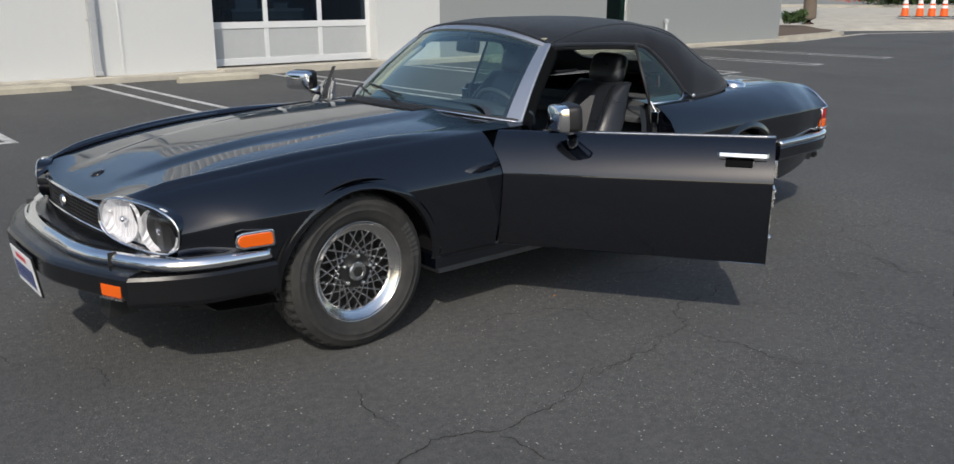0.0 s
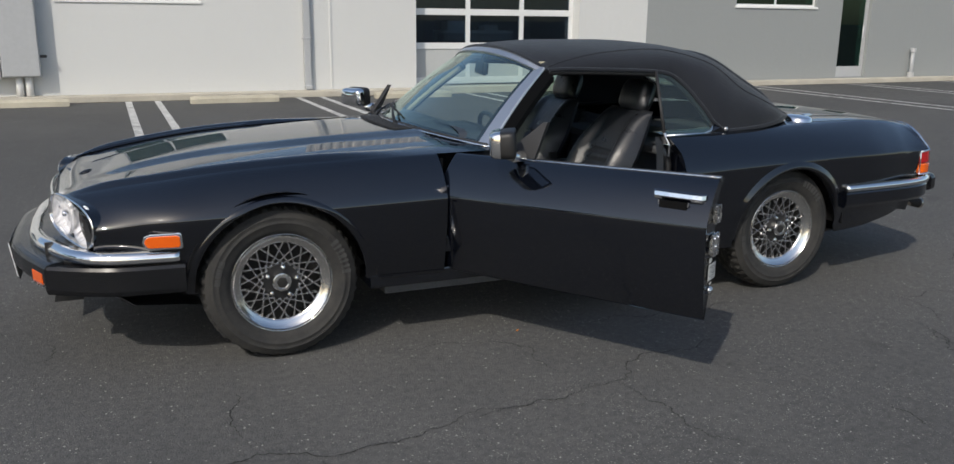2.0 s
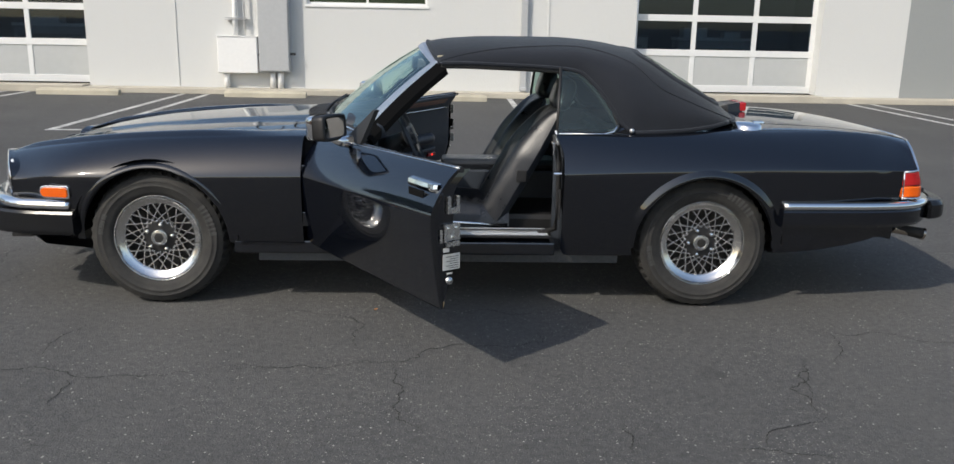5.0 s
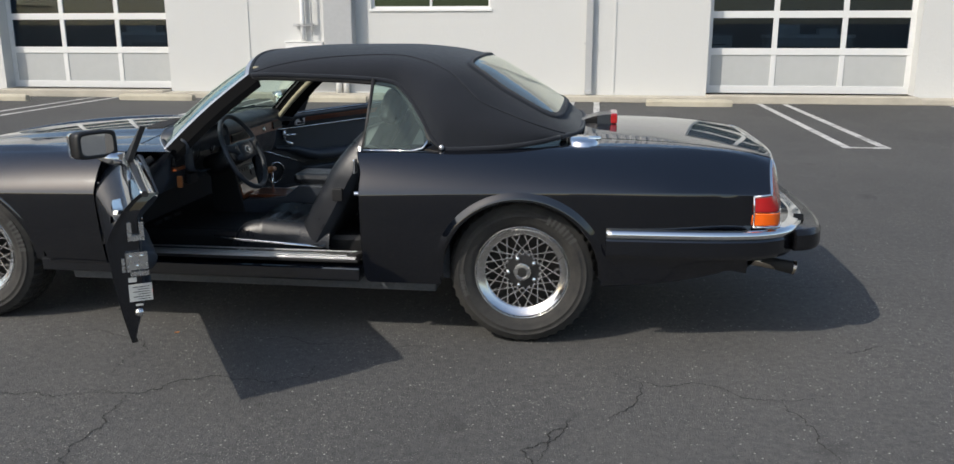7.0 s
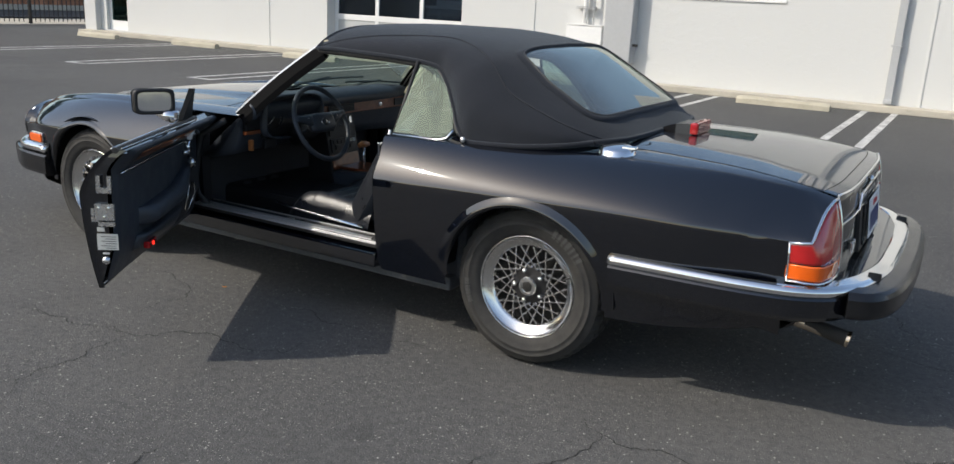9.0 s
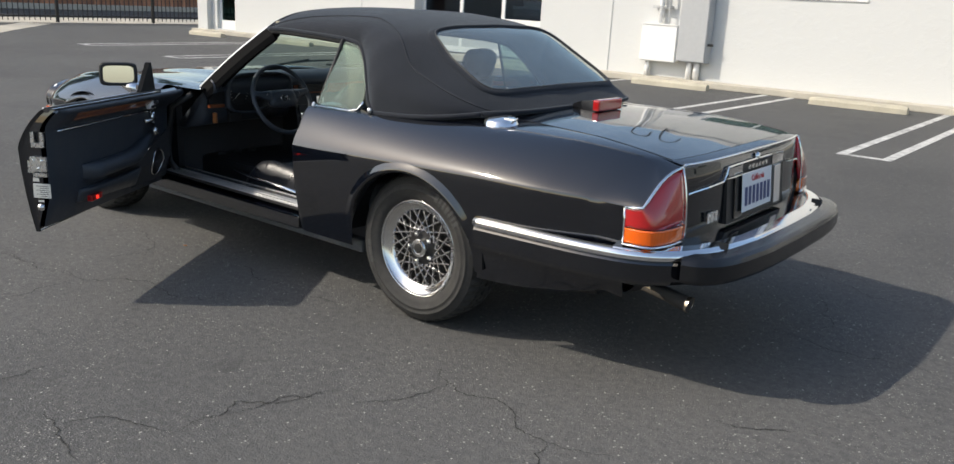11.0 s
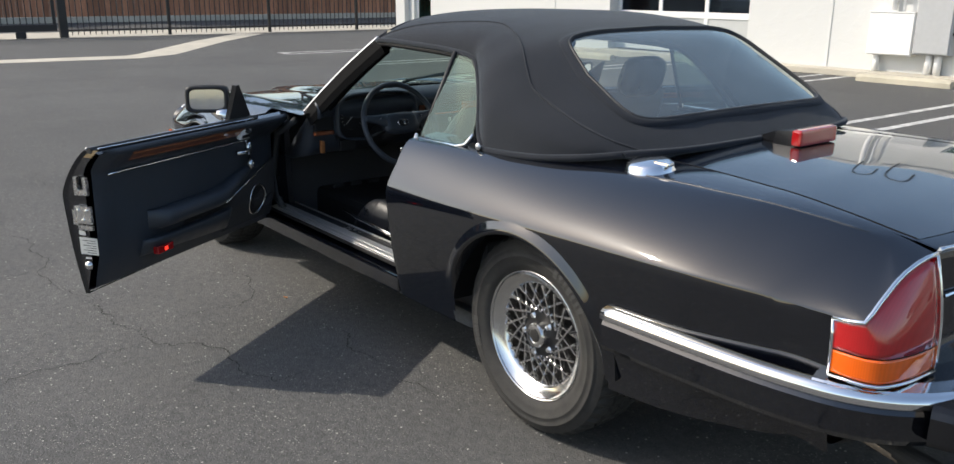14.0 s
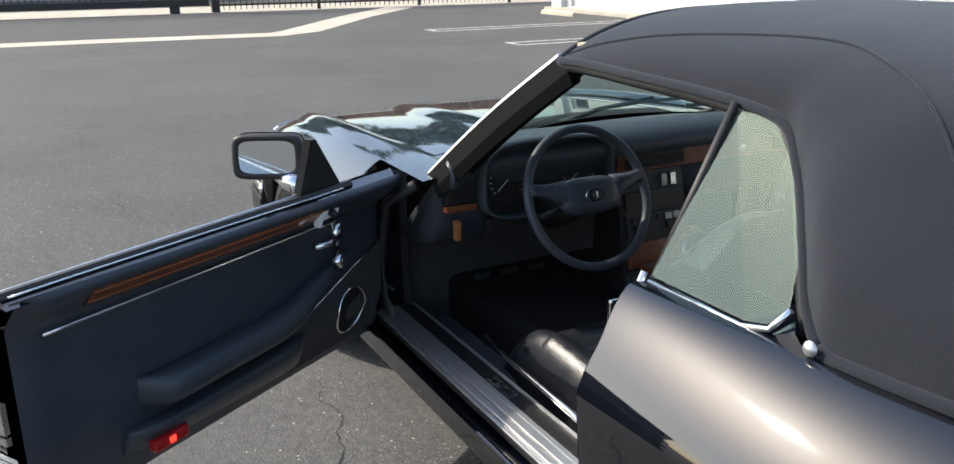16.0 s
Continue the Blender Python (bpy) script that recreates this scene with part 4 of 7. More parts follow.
f_yb = pchip([(-.87, .47), (-.5, .55), (0, .60), (.5, .62), (.8, .62), (2.3, .55), (2.78, .485), (3.2, .53), (3.66, .575), (3.712, .57)])
f_in = pchip([(-.87, .05), (.3, .05), (2.2, .05), (2.9, .05), (3.7, .06)])


def smooth01(t):
    t = min(1.0, max(0.0, t))
    return t * t * (3 - 2 * t)


def crest_rise(x):
    """How far the front wing's crest stands over the bonnet's edge."""
    return .012 * smooth01((x + .90) / .2) * (1 - smooth01((x - .15) / .5))


def skin(x, s, side=1, off=0.0):
    """A point of the body at length x; s runs 0 middle, 1 panel gap, 2 wing crest, 3 widest, 4 sill."""
    zk, zc, yk, yw, zw, zl, yb = f_zk(x), f_zc(x), f_yk(x), f_yw(x), f_zw(x), f_zl(x), f_yb(x)
    zb = zk + 0.006 + 0.25 * (zc - zk) * max(0, min(1, (yk - yb) / .15))
    if s <= 1:
        y = yb * s
        z = zc - (zc - zb) * s ** 2.3
        if x < .9:
            edge = .20 + .13 * smooth01((x + .87) / 1.5)
            z += .013 * smooth01((x + .84) / .35) * (1 - smooth01((y - edge) / .045)) - .005
        z -= .5 * crest_rise(x) * s ** 6
    elif s <= 2:
        t = s - 1
        y = yb + (yk - yb) * t
        z = zb + (zk - zb) * t ** 1.6 + crest_rise(x) * (1.5 * math.sin(math.pi * t ** .9) - .5 * (1 - t) ** 2)
    elif s <= 3:
        a = (s - 2) * math.pi / 2
        e = 1.50 + .28 * smooth01((x - 2.8) / .7)
        y = yk + (yw - yk) * math.sin(a) ** e
        z = zw + (zk - zw) * max(0.0, math.cos(a)) ** e
    else:
        t = s - 3
        y = yw - f_in(x) * (.4 * t + .6 * t ** 2.2)
        z = zw + (zl - zw) * t
    ff = smooth01((-.30 - x) / .57)
    rr = smooth01((x - 3.05) / .6)
    xx = x + ff * (.035 + .155 * (y / .75) ** 2.2 - .010 * smooth01((z - .61) / .07) * smooth01((y - .35) / .2)) - rr * (.14 * (y / .8) ** 4.5 + .024)
    return Vector((xx, y * side, z))


def skin_off(x, s, side, off):
    if not off:
        return skin(x, s, side)
    p = skin(x, s, side)
    a = skin(x + .004, s, side) - skin(x - .004, s, side)
    b = skin(x, s + .01, side) - skin(x, max(0.0, s - .01), side)
    n = a.cross(b)
    if n.length < 1e-9:
        return p
    n.normalize()
    if n.y * side < 0 and abs(n.y) > .3 or n.z < 0 and abs(n.z) >= .5 and s < 3:
        n = -n
    if abs(n.y) <= .3 and n.z < 0:
        n = -n
    return p + n * off


def patch(x0, x1, s0, s1, nx, ns, side, off=0.0, thick=0.0):
    bm = bmesh.new()
    rows = [[skin_off(x, s, side, off) for s in np.linspace(s0, s1, ns)] for x in np.linspace(x0, x1, nx)]
    vr = add_grid(bm, rows)
    if thick:
        back = [[skin_off(x, s, side, off - thick) for s in np.linspace(s0, s1, ns)] for x in np.linspace(x0, x1, nx)]
        vb = add_grid(bm, back)
        ring = lambda g: [g[0][j] for j in range(ns)] + [g[i][-1] for i in range(1, nx)] + [g[-1][j] for j in range(ns - 2, -1, -1)] + [g[i][0] for i in range(nx - 2, 0, -1)]
        a, b = ring(vr), ring(vb)
        for i in range(len(a)):
            bm.faces.new((a[i], a[(i + 1) % len(a)], b[(i + 1) % len(a)], b[i]))
    bmesh.ops.recalc_face_normals(bm, faces=bm.faces)
    return bm


car = thing("car", "black two-door convertible with open doors and closed soft top", "car")
ARCHES = ((0.0, .322, .352), (2.585, .316, .346))


def wall_y(x, z):
    """How far out the body side stands at a length and height."""
    lo, hi = 2.0, 4.0
    for _ in range(22):
        m = (lo + hi) / 2
        if skin(x, m).z > z:
            lo = m
        else:
            hi = m
    return skin(x, lo).y


def cut_arch(bm, arches=ARCHES):
    for cx, cz, r in arches:
        inside = lambda v: (v.co.x - cx) ** 2 + (v.co.z - cz) ** 2 < r * r and abs(v.co.y) > .55 and v.co.z < cz + r + .01
        bmesh.ops.delete(bm, geom=[f for f in bm.faces if all(inside(v) for v in f.verts)], context='FACES')
        for v in bm.verts:
            if inside(v):
                d = Vector((v.co.x - cx, v.co.z - cz))
                d = d.normalized() * r if d.length > 1e-6 else Vector((0, r))
                v.co.x, v.co.z = cx + d.x, cz + d.y
                v.co.y = math.copysign(wall_y(v.co.x, v.co.z), v.co.y)


def stations(x0, x1, step=.022):
    n = max(2, int((x1 - x0) / step) + 1)
    out = list(np.linspace(x0, x1, n))
    return out


def shut_sweep(z):
    """How far the door's shut line lies back below the wing's crest."""
    return .032 * max(0.0, min(1.0, (.835 - z) / .08))


def panel(name, pieces, parent=car, label="", arch=False, mat=None, shut=False):
    """One body panel out of pieces (x0, x1, s0, s1, side)."""
    bm = bmesh.new()
    for x0, x1, s0, s1, side in pieces:
        xs = stations(x0, x1, .022) if x1 < 3.65 else stations(x0, 3.68, .02)[:-1] + list(np.linspace(3.68, 3.698, 8)) + [q for q in np.linspace(3.6995, 3.712, 12) if q <= x1 + 1e-6]
        ns = max(2, int(round((s1 - s0) * 14)) + 1)
        add_grid(bm, [[skin(x, s, side) for s in np.linspace(s0, s1, ns)] for x in xs])
    bmesh.ops.remove_doubles(bm, verts=bm.verts, dist=1e-4)
    if arch:
        cut_arch(bm)
    if shut:
        for v in bm.verts:
            v.co.x += shut_sweep(v.co.z) * max(0.0, 1 - (v.co.x - 1.868) / .09)
    bmesh.ops.recalc_face_normals(bm, faces=bm.faces)
    for f in bm.faces:
        c = f.calc_center_median()
        out = Vector((0, c.y, (c.z - .45) * 1.2))
        if f.normal.dot(out) < 0 and c.x < 3.6:
            f.normal_flip()
    return part(name, bm, mat or M_PAINT, parent, label, smooth=True)


G = .006
WING_END = 3.575
# upper edge of the tail lamp, from the flank up and round to the boot
LAMP_EDGE = [(3.537, .808, .682), (3.575, .807, .685), (3.604, .805, .690), (3.607, .786, .707), (3.609, .760, .728), (3.614, .714, .764), (3.618, .684, .781), (3.624, .654, .795), (3.630, .625, .804), (3.637, .597, .810)]


def along(pts, n):
    """Even steps along a line of points."""
    pts = [Vector(p) for p in pts]
    run = [0.0]
    for a, b in zip(pts, pts[1:]):
        run.append(run[-1] + (b - a).length)
    return [Vector([float(np.interp(q, run, [p[i] for p in pts])) for i in range(3)]) for q in np.linspace(0, run[-1], n)]


def wing_tip(side):
    """The end of the rear wing, running flush into the lamp's edge, and the dark cheek inside it."""
    n = 26
    start = [skin(WING_END, q) for q in np.linspace(1.3, 3.0, n)] + [skin(WING_END, q) for q in np.linspace(3.0, 4, 12)[1:]]
    lead = [(skin(WING_END, q) - skin(WING_END - .02, q)).normalized() for q in list(np.linspace(1.3, 3.0, n)) + list(np.linspace(3.0, 4, 12)[1:])]
    end = along(LAMP_EDGE[::-1], n) + [Vector((3.537, .808 - .05 * (.4 * q + .6 * q ** 2.2), .682 - .34 * q)) for q in np.linspace(0, 1, 12)[1:]]
    rows = []
    for u in np.linspace(0, 1, 12):
        row = []
        for a, d, b in zip(start, lead, end):
            c = (b - a).length
            h = 2 * u ** 3 - 3 * u ** 2 + 1, u ** 3 - 2 * u ** 2 + u, 3 * u ** 2 - 2 * u ** 3, u ** 3 - u ** 2
            p = a * h[0] + d * c * h[1] + b * h[2] + (b - a) * h[3]
            row.append((p.x, p.y * side, p.z))
        rows.append(row)
    bm = grid_bm(rows)
    for f in bm.faces:
        if f.normal.y * side < 0 or f.normal.z < -.5:
            f.normal_flip()
    part("wing_tip", bm, M_PAINT, car, smooth=True)
    part("lamp_cheek", grid_bm([[r[0], (r[0][0] * .4 + 2.16, r[0][1], .70), (r[0][0] * .4 + 2.19, r[0][1], .556)] for r in rows]), M_PAINT, car)
    part("lamp_backing", grid_bm([[(x, side * (y - .02), z) for x, y in ((3.50, .79), (3.58, .78), (3.62, .75), (3.635, .70), (3.64, .60))] for z in (.40, .66)]), M_BLACK, car)


panel("bonnet", [(-.87, .775, 0, 1 - G, 1), (-.87, .775, 0, 1 - G, -1)])
panel("boot_lid", [(2.80, 3.64, 0, 1 - G, 1), (2.80, 3.64, 0, 1 - G, -1)])
panel("rear_panel", [(3.643, 3.712, 0, 1.3, 1), (3.643, 3.712, 0, 1.3, -1)], mat=M_PAINT)
for side in (-1, 1):
    panel("front_wing", [(-.87, .688, 1 + G, 4, side), (.688, .80, 1 + G, 2.0, side), (.80, 1.0, 1.0, 2.0, side)], arch=True)
    panel("rear_wing", [(1.868, 2.79, 1.35, 4, side), (2.79, WING_END, 1 + G, 4, side), (WING_END, 3.642, 1 + G, 1.3, side)], arch=True, shut=True)
    wing_tip(side)
    panel("scuttle", [(.779, .86, 0, 1.0, side), (.86, .96, .62, 1.0, side)], mat=M_PAINT)
    # dark strips in the panel gaps
    for path in ([skin(x, 1.0, side) + Vector((0, 0, -.002)) for x in stations(-.86, .78, .05)],
                 [skin(x, 1.0, side) + Vector((0, 0, -.002)) for x in stations(2.8, 3.638, .05)],
                 [skin(.777, s, side) + Vector((0, 0, -.002)) for s in np.linspace(0, 1, 14)],
                 [skin(2.797, s, side) + Vector((0, 0, -.002)) for s in np.linspace(0, 1, 14)]):
        part("panel_gap", tube_bm([p + Vector((0, 0, -.0005)) for p in path], .0042, 6), M_SEAL, car)

for side in (-1, 1):
    part("wing_crest", tube_bm([skin(x, 1.93, side) + Vector((0, 0, -.0012)) for x in stations(2.82, 3.56, .04)], .0036, 6), M_PAINT, car, smooth=True)

# inner shell that closes the body
part("underbody", box_bm(-.62, 3.30, -.52, .52, .22, .40, .03), M_BLACK, car)
part("floor_pan", box_bm(.45, 2.2, -.74, .74, .20, .26, .01), M_CARPET, car, "black carpeted floor")
part("engine_bulkhead", box_bm(.62, .66, -.72, .72, .262, .80), M_GREYPANEL, car)
part("cabin_bulkhead", box_bm(2.22, 2.26, -.72, .72, .262, .80), M_CARPET, car)
# parcel shelf, lengthened unseen under the boot lid to block light
part("parcel_shelf", box_bm(2.0, 3.40, -.60, .60, .70, .74, .01), M_CARPET, car)
part("nose_backing", prism_bm([(-.70, .36), (-.60, .36), (-.60, .62), (-.72, .62)], 1.36, pose(0, -.68, 0)), M_BLACK, car)
for cx in (0.0, 2.585):
    for side in (-1, 1):
        bm = bmesh.new()
        R = .385
        ang = np.linspace(.02, math.pi - .02, 24)
        rows = [[Vector((cx + R * math.cos(a), side * y, .32 + R * math.sin(a))) for y in (.48, .70, .845)] for a in ang]
        add_grid(bm, rows)
        c = [bm.verts.new(r[0]) for r in rows]
        bm.faces.new(c)
        part("wheel_liner", bm, M_BLACK, car)


def arch_lip(cx, cz, r, side):
    """A flared lip round a wheel opening that fades into the wing."""
    rows = []
    a0, a1 = (-.02, math.pi + .02)
    for a in np.linspace(a0, a1, 44):
        c, s = math.cos(a), math.sin(a)
        fade = smooth01((math.sin(a) - .12) / .5)
        row = []
        soft_lip = ((-.012, -.035), (-.010, .002), (-.005, .0045), (.002, .005), (.008, .0035), (.014, .001), (.018, -.002), (.021, -.006))
        for dr, dy in soft_lip if cx < 1 else ((-.012, -.035), (-.010, .006), (-.007, .012), (-.003, .0150), (.002, .0155), (.011, .0110), (.022, .0045), (.036, -.002)):
            rr_ = r + dr
            x, z = cx + rr_ * c, cz + rr_ * s
            y = wall_y(x, z)
            row.append(Vector((x, side * (y + dy * fade), z)))
        rows.append(row)
    bm = bmesh.new()
    add_grid(bm, rows)
    bmesh.ops.recalc_face_normals(bm, faces=bm.faces)
    part("arch_lip", bm, M_PAINT, car, smooth=True)


for side in (-1, 1):
    for cx, cz, r in ARCHES:
        arch_lip(cx, cz, r, side)
    # sill with bright tread plate
    part("sill", box_bm(.36, 1.875, *sorted((side * .834, side * .66)), .262, .325, .008), M_PAINT, car)
    s = part("sill_plate", box_bm(.70, 1.86, *sorted((side * .80, side * .66)), .336, .352, .006), M_BLACK, car)
    for dy, hw, zt_ in ((.791, .006, .355), (.774, .009, .359), (.750, .012, .361), (.728, .008, .358), (.668, .004, .3575)):
        part("tread_strip", box_bm(.72, 1.845, *sorted((side * (dy - hw), side * (dy + hw))), .3515, zt_, .002), M_TREAD, s, "bright stainless tread strip")
    part("sill_badge", box_bm(1.26, 1.37, *sorted((side * .712, side * .685)), .3525, .355, .001), M_STAIN, s, "small metal name plate")
    part("sill_trim", tube_bm([(.40, side * .846, .309), (.69, side * .850, .309)], .0016, 6), M_SEAL, car)
    part("door_seal", tube_bm([(.90, side * .73, .78), (.76, side * .76, .70), (.735, side * .77, .55), (.735, side * .775, .40), (.80, side * .76, .345)], .016, 8), M_RUBBER, car, smooth=True)
    # jambs
    for xj in (.690, 1.866):
        bm = bmesh.new()
        out = [skin(xj, s_, side) for s_ in np.linspace(2.0, 4, 20)]
        add_grid(bm, [[p + Vector((shut_sweep(p.z) if xj > 1 else 0, 0, 0)), Vector((xj + (.045 if xj > 1 else -.01), side * .66, p.z))] for p in out])
        part("door_jamb", bm, M_PAINT, car, smooth=False)
    part("jamb_seal", tube_bm([(1.868, side * .735, .83), (1.890, side * .755, .70), (1.894, side * .765, .50), (1.88, side * .765, .38), (1.80, side * .75, .352)], .014, 8), M_RUBBER, car, smooth=True)
    part("striker_plate", box_bm(1.852, 1.862, *sorted((side * .80, side * .755)), .74, .80, .003), M_CHROME, car, "chrome striker plate")
    part("striker", tube_bm([(1.896, side * .81, .655), (1.86, side * .81, .655)], .010, 10), M_CHROME, car)
    part("jamb_vent", box_bm(1.886, 1.894, *sorted((side * .84, side * .80)), .44, .58, .002), M_RUBBER, car)


# ---- wheels ----
def build_wheel():
    w = new("wheel")
    w.parent = car
    R, W = .321, .20
    prof = [(.203, -.085), (.210, -.098), (.232, -.109), (.250, -.1115), (.252, -.1135), (.256, -.1135), (.258, -.1118), (.272, -.1115), (.275, -.1130), (.279, -.1125), (.281, -.1085), (.290, -.105), (.304, -.096), (.313, -.084),
            (.319, -.070), (.3205, -.045), (.312, -.042), (.312, -.036), (.321, -.033), (.321, -.004), (.312, -.002), (.312, .004), (.321, .006),
            (.321, .034), (.312, .036), (.312, .042), (.3205, .045), (.319, .070), (.313, .084), (.30, .098), (.262, .112), (.232, .109), (.203, .09)]
    bm = bmesh.new()
    rows = []
    N = 180
    for i in range(N):
        t = 2 * math.pi * i / N
        row = []
        for j, (r, h) in enumerate(prof):
            if r > .305 and r < .3195 and abs(h) > .06 and i % 4 in (0, 1):
                r -= .008
            elif r >= .3195 and (i + 2 * (h > 0)) % 4 == 0:
                r -= .006
            row.append((r * math.cos(t), h, r * math.sin(t)))
        rows.append(row)
    add_grid(bm, rows, close_u=True)
    bmesh.ops.recalc_face_normals(bm, faces=bm.faces)
    tyre = part("tyre", bm, M_TYRE, w, "worn black tyre with dusty sidewall", smooth=True)
    for f in tyre.data.polygons:
        if math.hypot(f.center.x, f.center.z) > .296:
            f.use_smooth = False
    # raised marks on the sidewall, plain bars
    for start, count, da in ((.25, 7, .085), (math.pi - .30, 7, .055)):
        for k in range(count):
            a = start + k * da
            c, s = math.cos(a), math.sin(a)
            wd = .009 if k % 3 else .014
            bm = bmesh.new()
            for r0, r1 in ((.246, .282),) if start < 1 else ((.248, .270),):
                q = []
                for r, da2 in ((r0, -wd), (r0, wd), (r1, wd), (r1, -wd)):
                    tt = a + da2 / r * .55
                    q.append((r * math.cos(tt), -.1135, r * math.sin(tt)))
                q2 = [(x, y + .008, z) for x, y, z in q]
                va, vb = [bm.verts.new(p) for p in q], [bm.verts.new(p) for p in q2]
                bm.faces.new(va)
                for i in range(4):
                    bm.faces.new((va[i], va[(i + 1) % 4], vb[(i + 1) % 4], vb[i]))
            bmesh.ops.recalc_face_normals(bm, faces=bm.faces)
            part("sidewall_mark", bm, M_LETTER, tyre)
    part("rim", lathe_bm([(.196, -.083), (.2035, -.094), (.2055, -.096), (.2065, -.090), (.2035, -.078), (.196, -.083)], 72), M_POLISH, w, "polished alloy rim lip", smooth=True)
    part("rim_dish", lathe_bm([(.1985, -.090), (.190, -.080), (.172, -.072), (.163, -.068), (.160, -.055), (.158, .05)], 64), M_POLISH, w, smooth=True)
    # flat disc coloured near black for the shade behind the spokes
    part("wheel_back", lathe_bm([(.159, -.010), (.12, -.012), (.06, -.014), (.0, -.014)], 40), M_DULLDARK, w)
    bm = bmesh.new()
    n = 18
    for d in (1, -1):
        for k in range(n):
            a = 2 * math.pi * (k + (.25 if d > 0 else -.25)) / n
            p0 = Vector((.074 * math.cos(a), -.060 - .0025 * d, .074 * math.sin(a)))
            b = a + d * .72
            p1 = Vector((.1625 * math.cos(b), -.066 - .0015 * d, .1625 * math.sin(b)))
            ax = (p1 - p0).normalized()
            sd = ax.cross(Vector((0, 1, 0))).normalized()
            up = Vector((0, -1, 0))
            rws = []
            for p, wd in ((p0, .0042), (p0.lerp(p1, .5), .0038), (p1, .0048)):
                rws.append([p - sd * wd + up * -.010, p - sd * wd * .7 + up * .003, p + sd * wd * .7 + up * .003, p + sd * wd + up * -.010])
            add_grid(bm, rws)
    bmesh.ops.recalc_face_normals(bm, faces=bm.faces)
    part("lattice", bm, M_WHEEL, w, "silver lattice spokes")
    part("hub_plate", lathe_bm([(0, -.060), (.070, -.060), (.079, -.056), (.082, -.040)], 40), M_BLACK, w)
    cap = part("hub_cap", lathe_bm([(.041, -.055), (.039, -.083), (.035, -.089), (.026, -.090), (.025, -.086), (0, -.086)], 32), M_POLISH, w, "polished centre cap", smooth=False)
    part("cap_badge", lathe_bm([(.0225, -.0875), (.014, -.0895), (0, -.090)], 6), M_DULLDARK, cap)
    for k in range(5):
        a = math.pi / 2 + 2 * math.pi * k / 5
        c = (.0615 * math.cos(a), 0, .0615 * math.sin(a))
        part("lug_nut", lathe_bm([(.0115, -.052), (.0115, -.072), (.008, -.080), (0, -.082)], 6, centre=c), M_CHROME, w)
    part("valve", tube_bm([(.172, -.07, 0), (.160, -.086, 0)], .0035, 8), M_BLACK, w)
    return w


wheel = build_wheel()
wheel.matrix_basis = pose(0, -.712, .322) @ pose(0, 0, 0, 0, 8, 0)
copy_thing(wheel, pose(2.591, -.712, .322) @ pose(0, 0, 0, 0, -21, 0))
copy_thing(wheel, pose(0, .712, .322, 0, 30, 180))
copy_thing(wheel, pose(2.591, .712, .322, 0, 11, 180))


# ---- bumpers and nose ----
def sweep(path, prof, taper=None):
    """Runs a profile of (out, z) along a plan path of (x, y)."""
    pts = [Vector(p) for p in path]
    rows = []
    for i, p in enumerate(pts):
        d = (pts[min(i + 1, len(pts) - 1)] - pts[max(i - 1, 0)]).normalized()
        nrm = Vector((d.y, -d.x))
        rows.append([(p.x + nrm.x * o, p.y + nrm.y * o, z) for o, z in prof])
    return rows


def sweep_bm(path, prof):
    bm = bmesh.new()
    add_grid(bm, sweep(path, prof), close_v=True, cap=True)
    bmesh.ops.recalc_face_normals(bm, faces=bm.faces)
    return bm


def round_path(half, n=60):
    """A smooth symmetric plan path from (x, y) points given for one side, middle first."""
    ts = [0.0]
    for a, b in zip(half, half[1:]):
        ts.append(ts[-1] + math.dist(a, b))
    fx, fy = pchip(list(zip(ts, [p[0] for p in half]))), pchip(list(zip(ts, [p[1] for p in half])))
    one = [(fx(t), fy(t)) for t in np.linspace(0, ts[-1], n)]
    return [(x, -y) for x, y in reversed(one)] + one[1:]


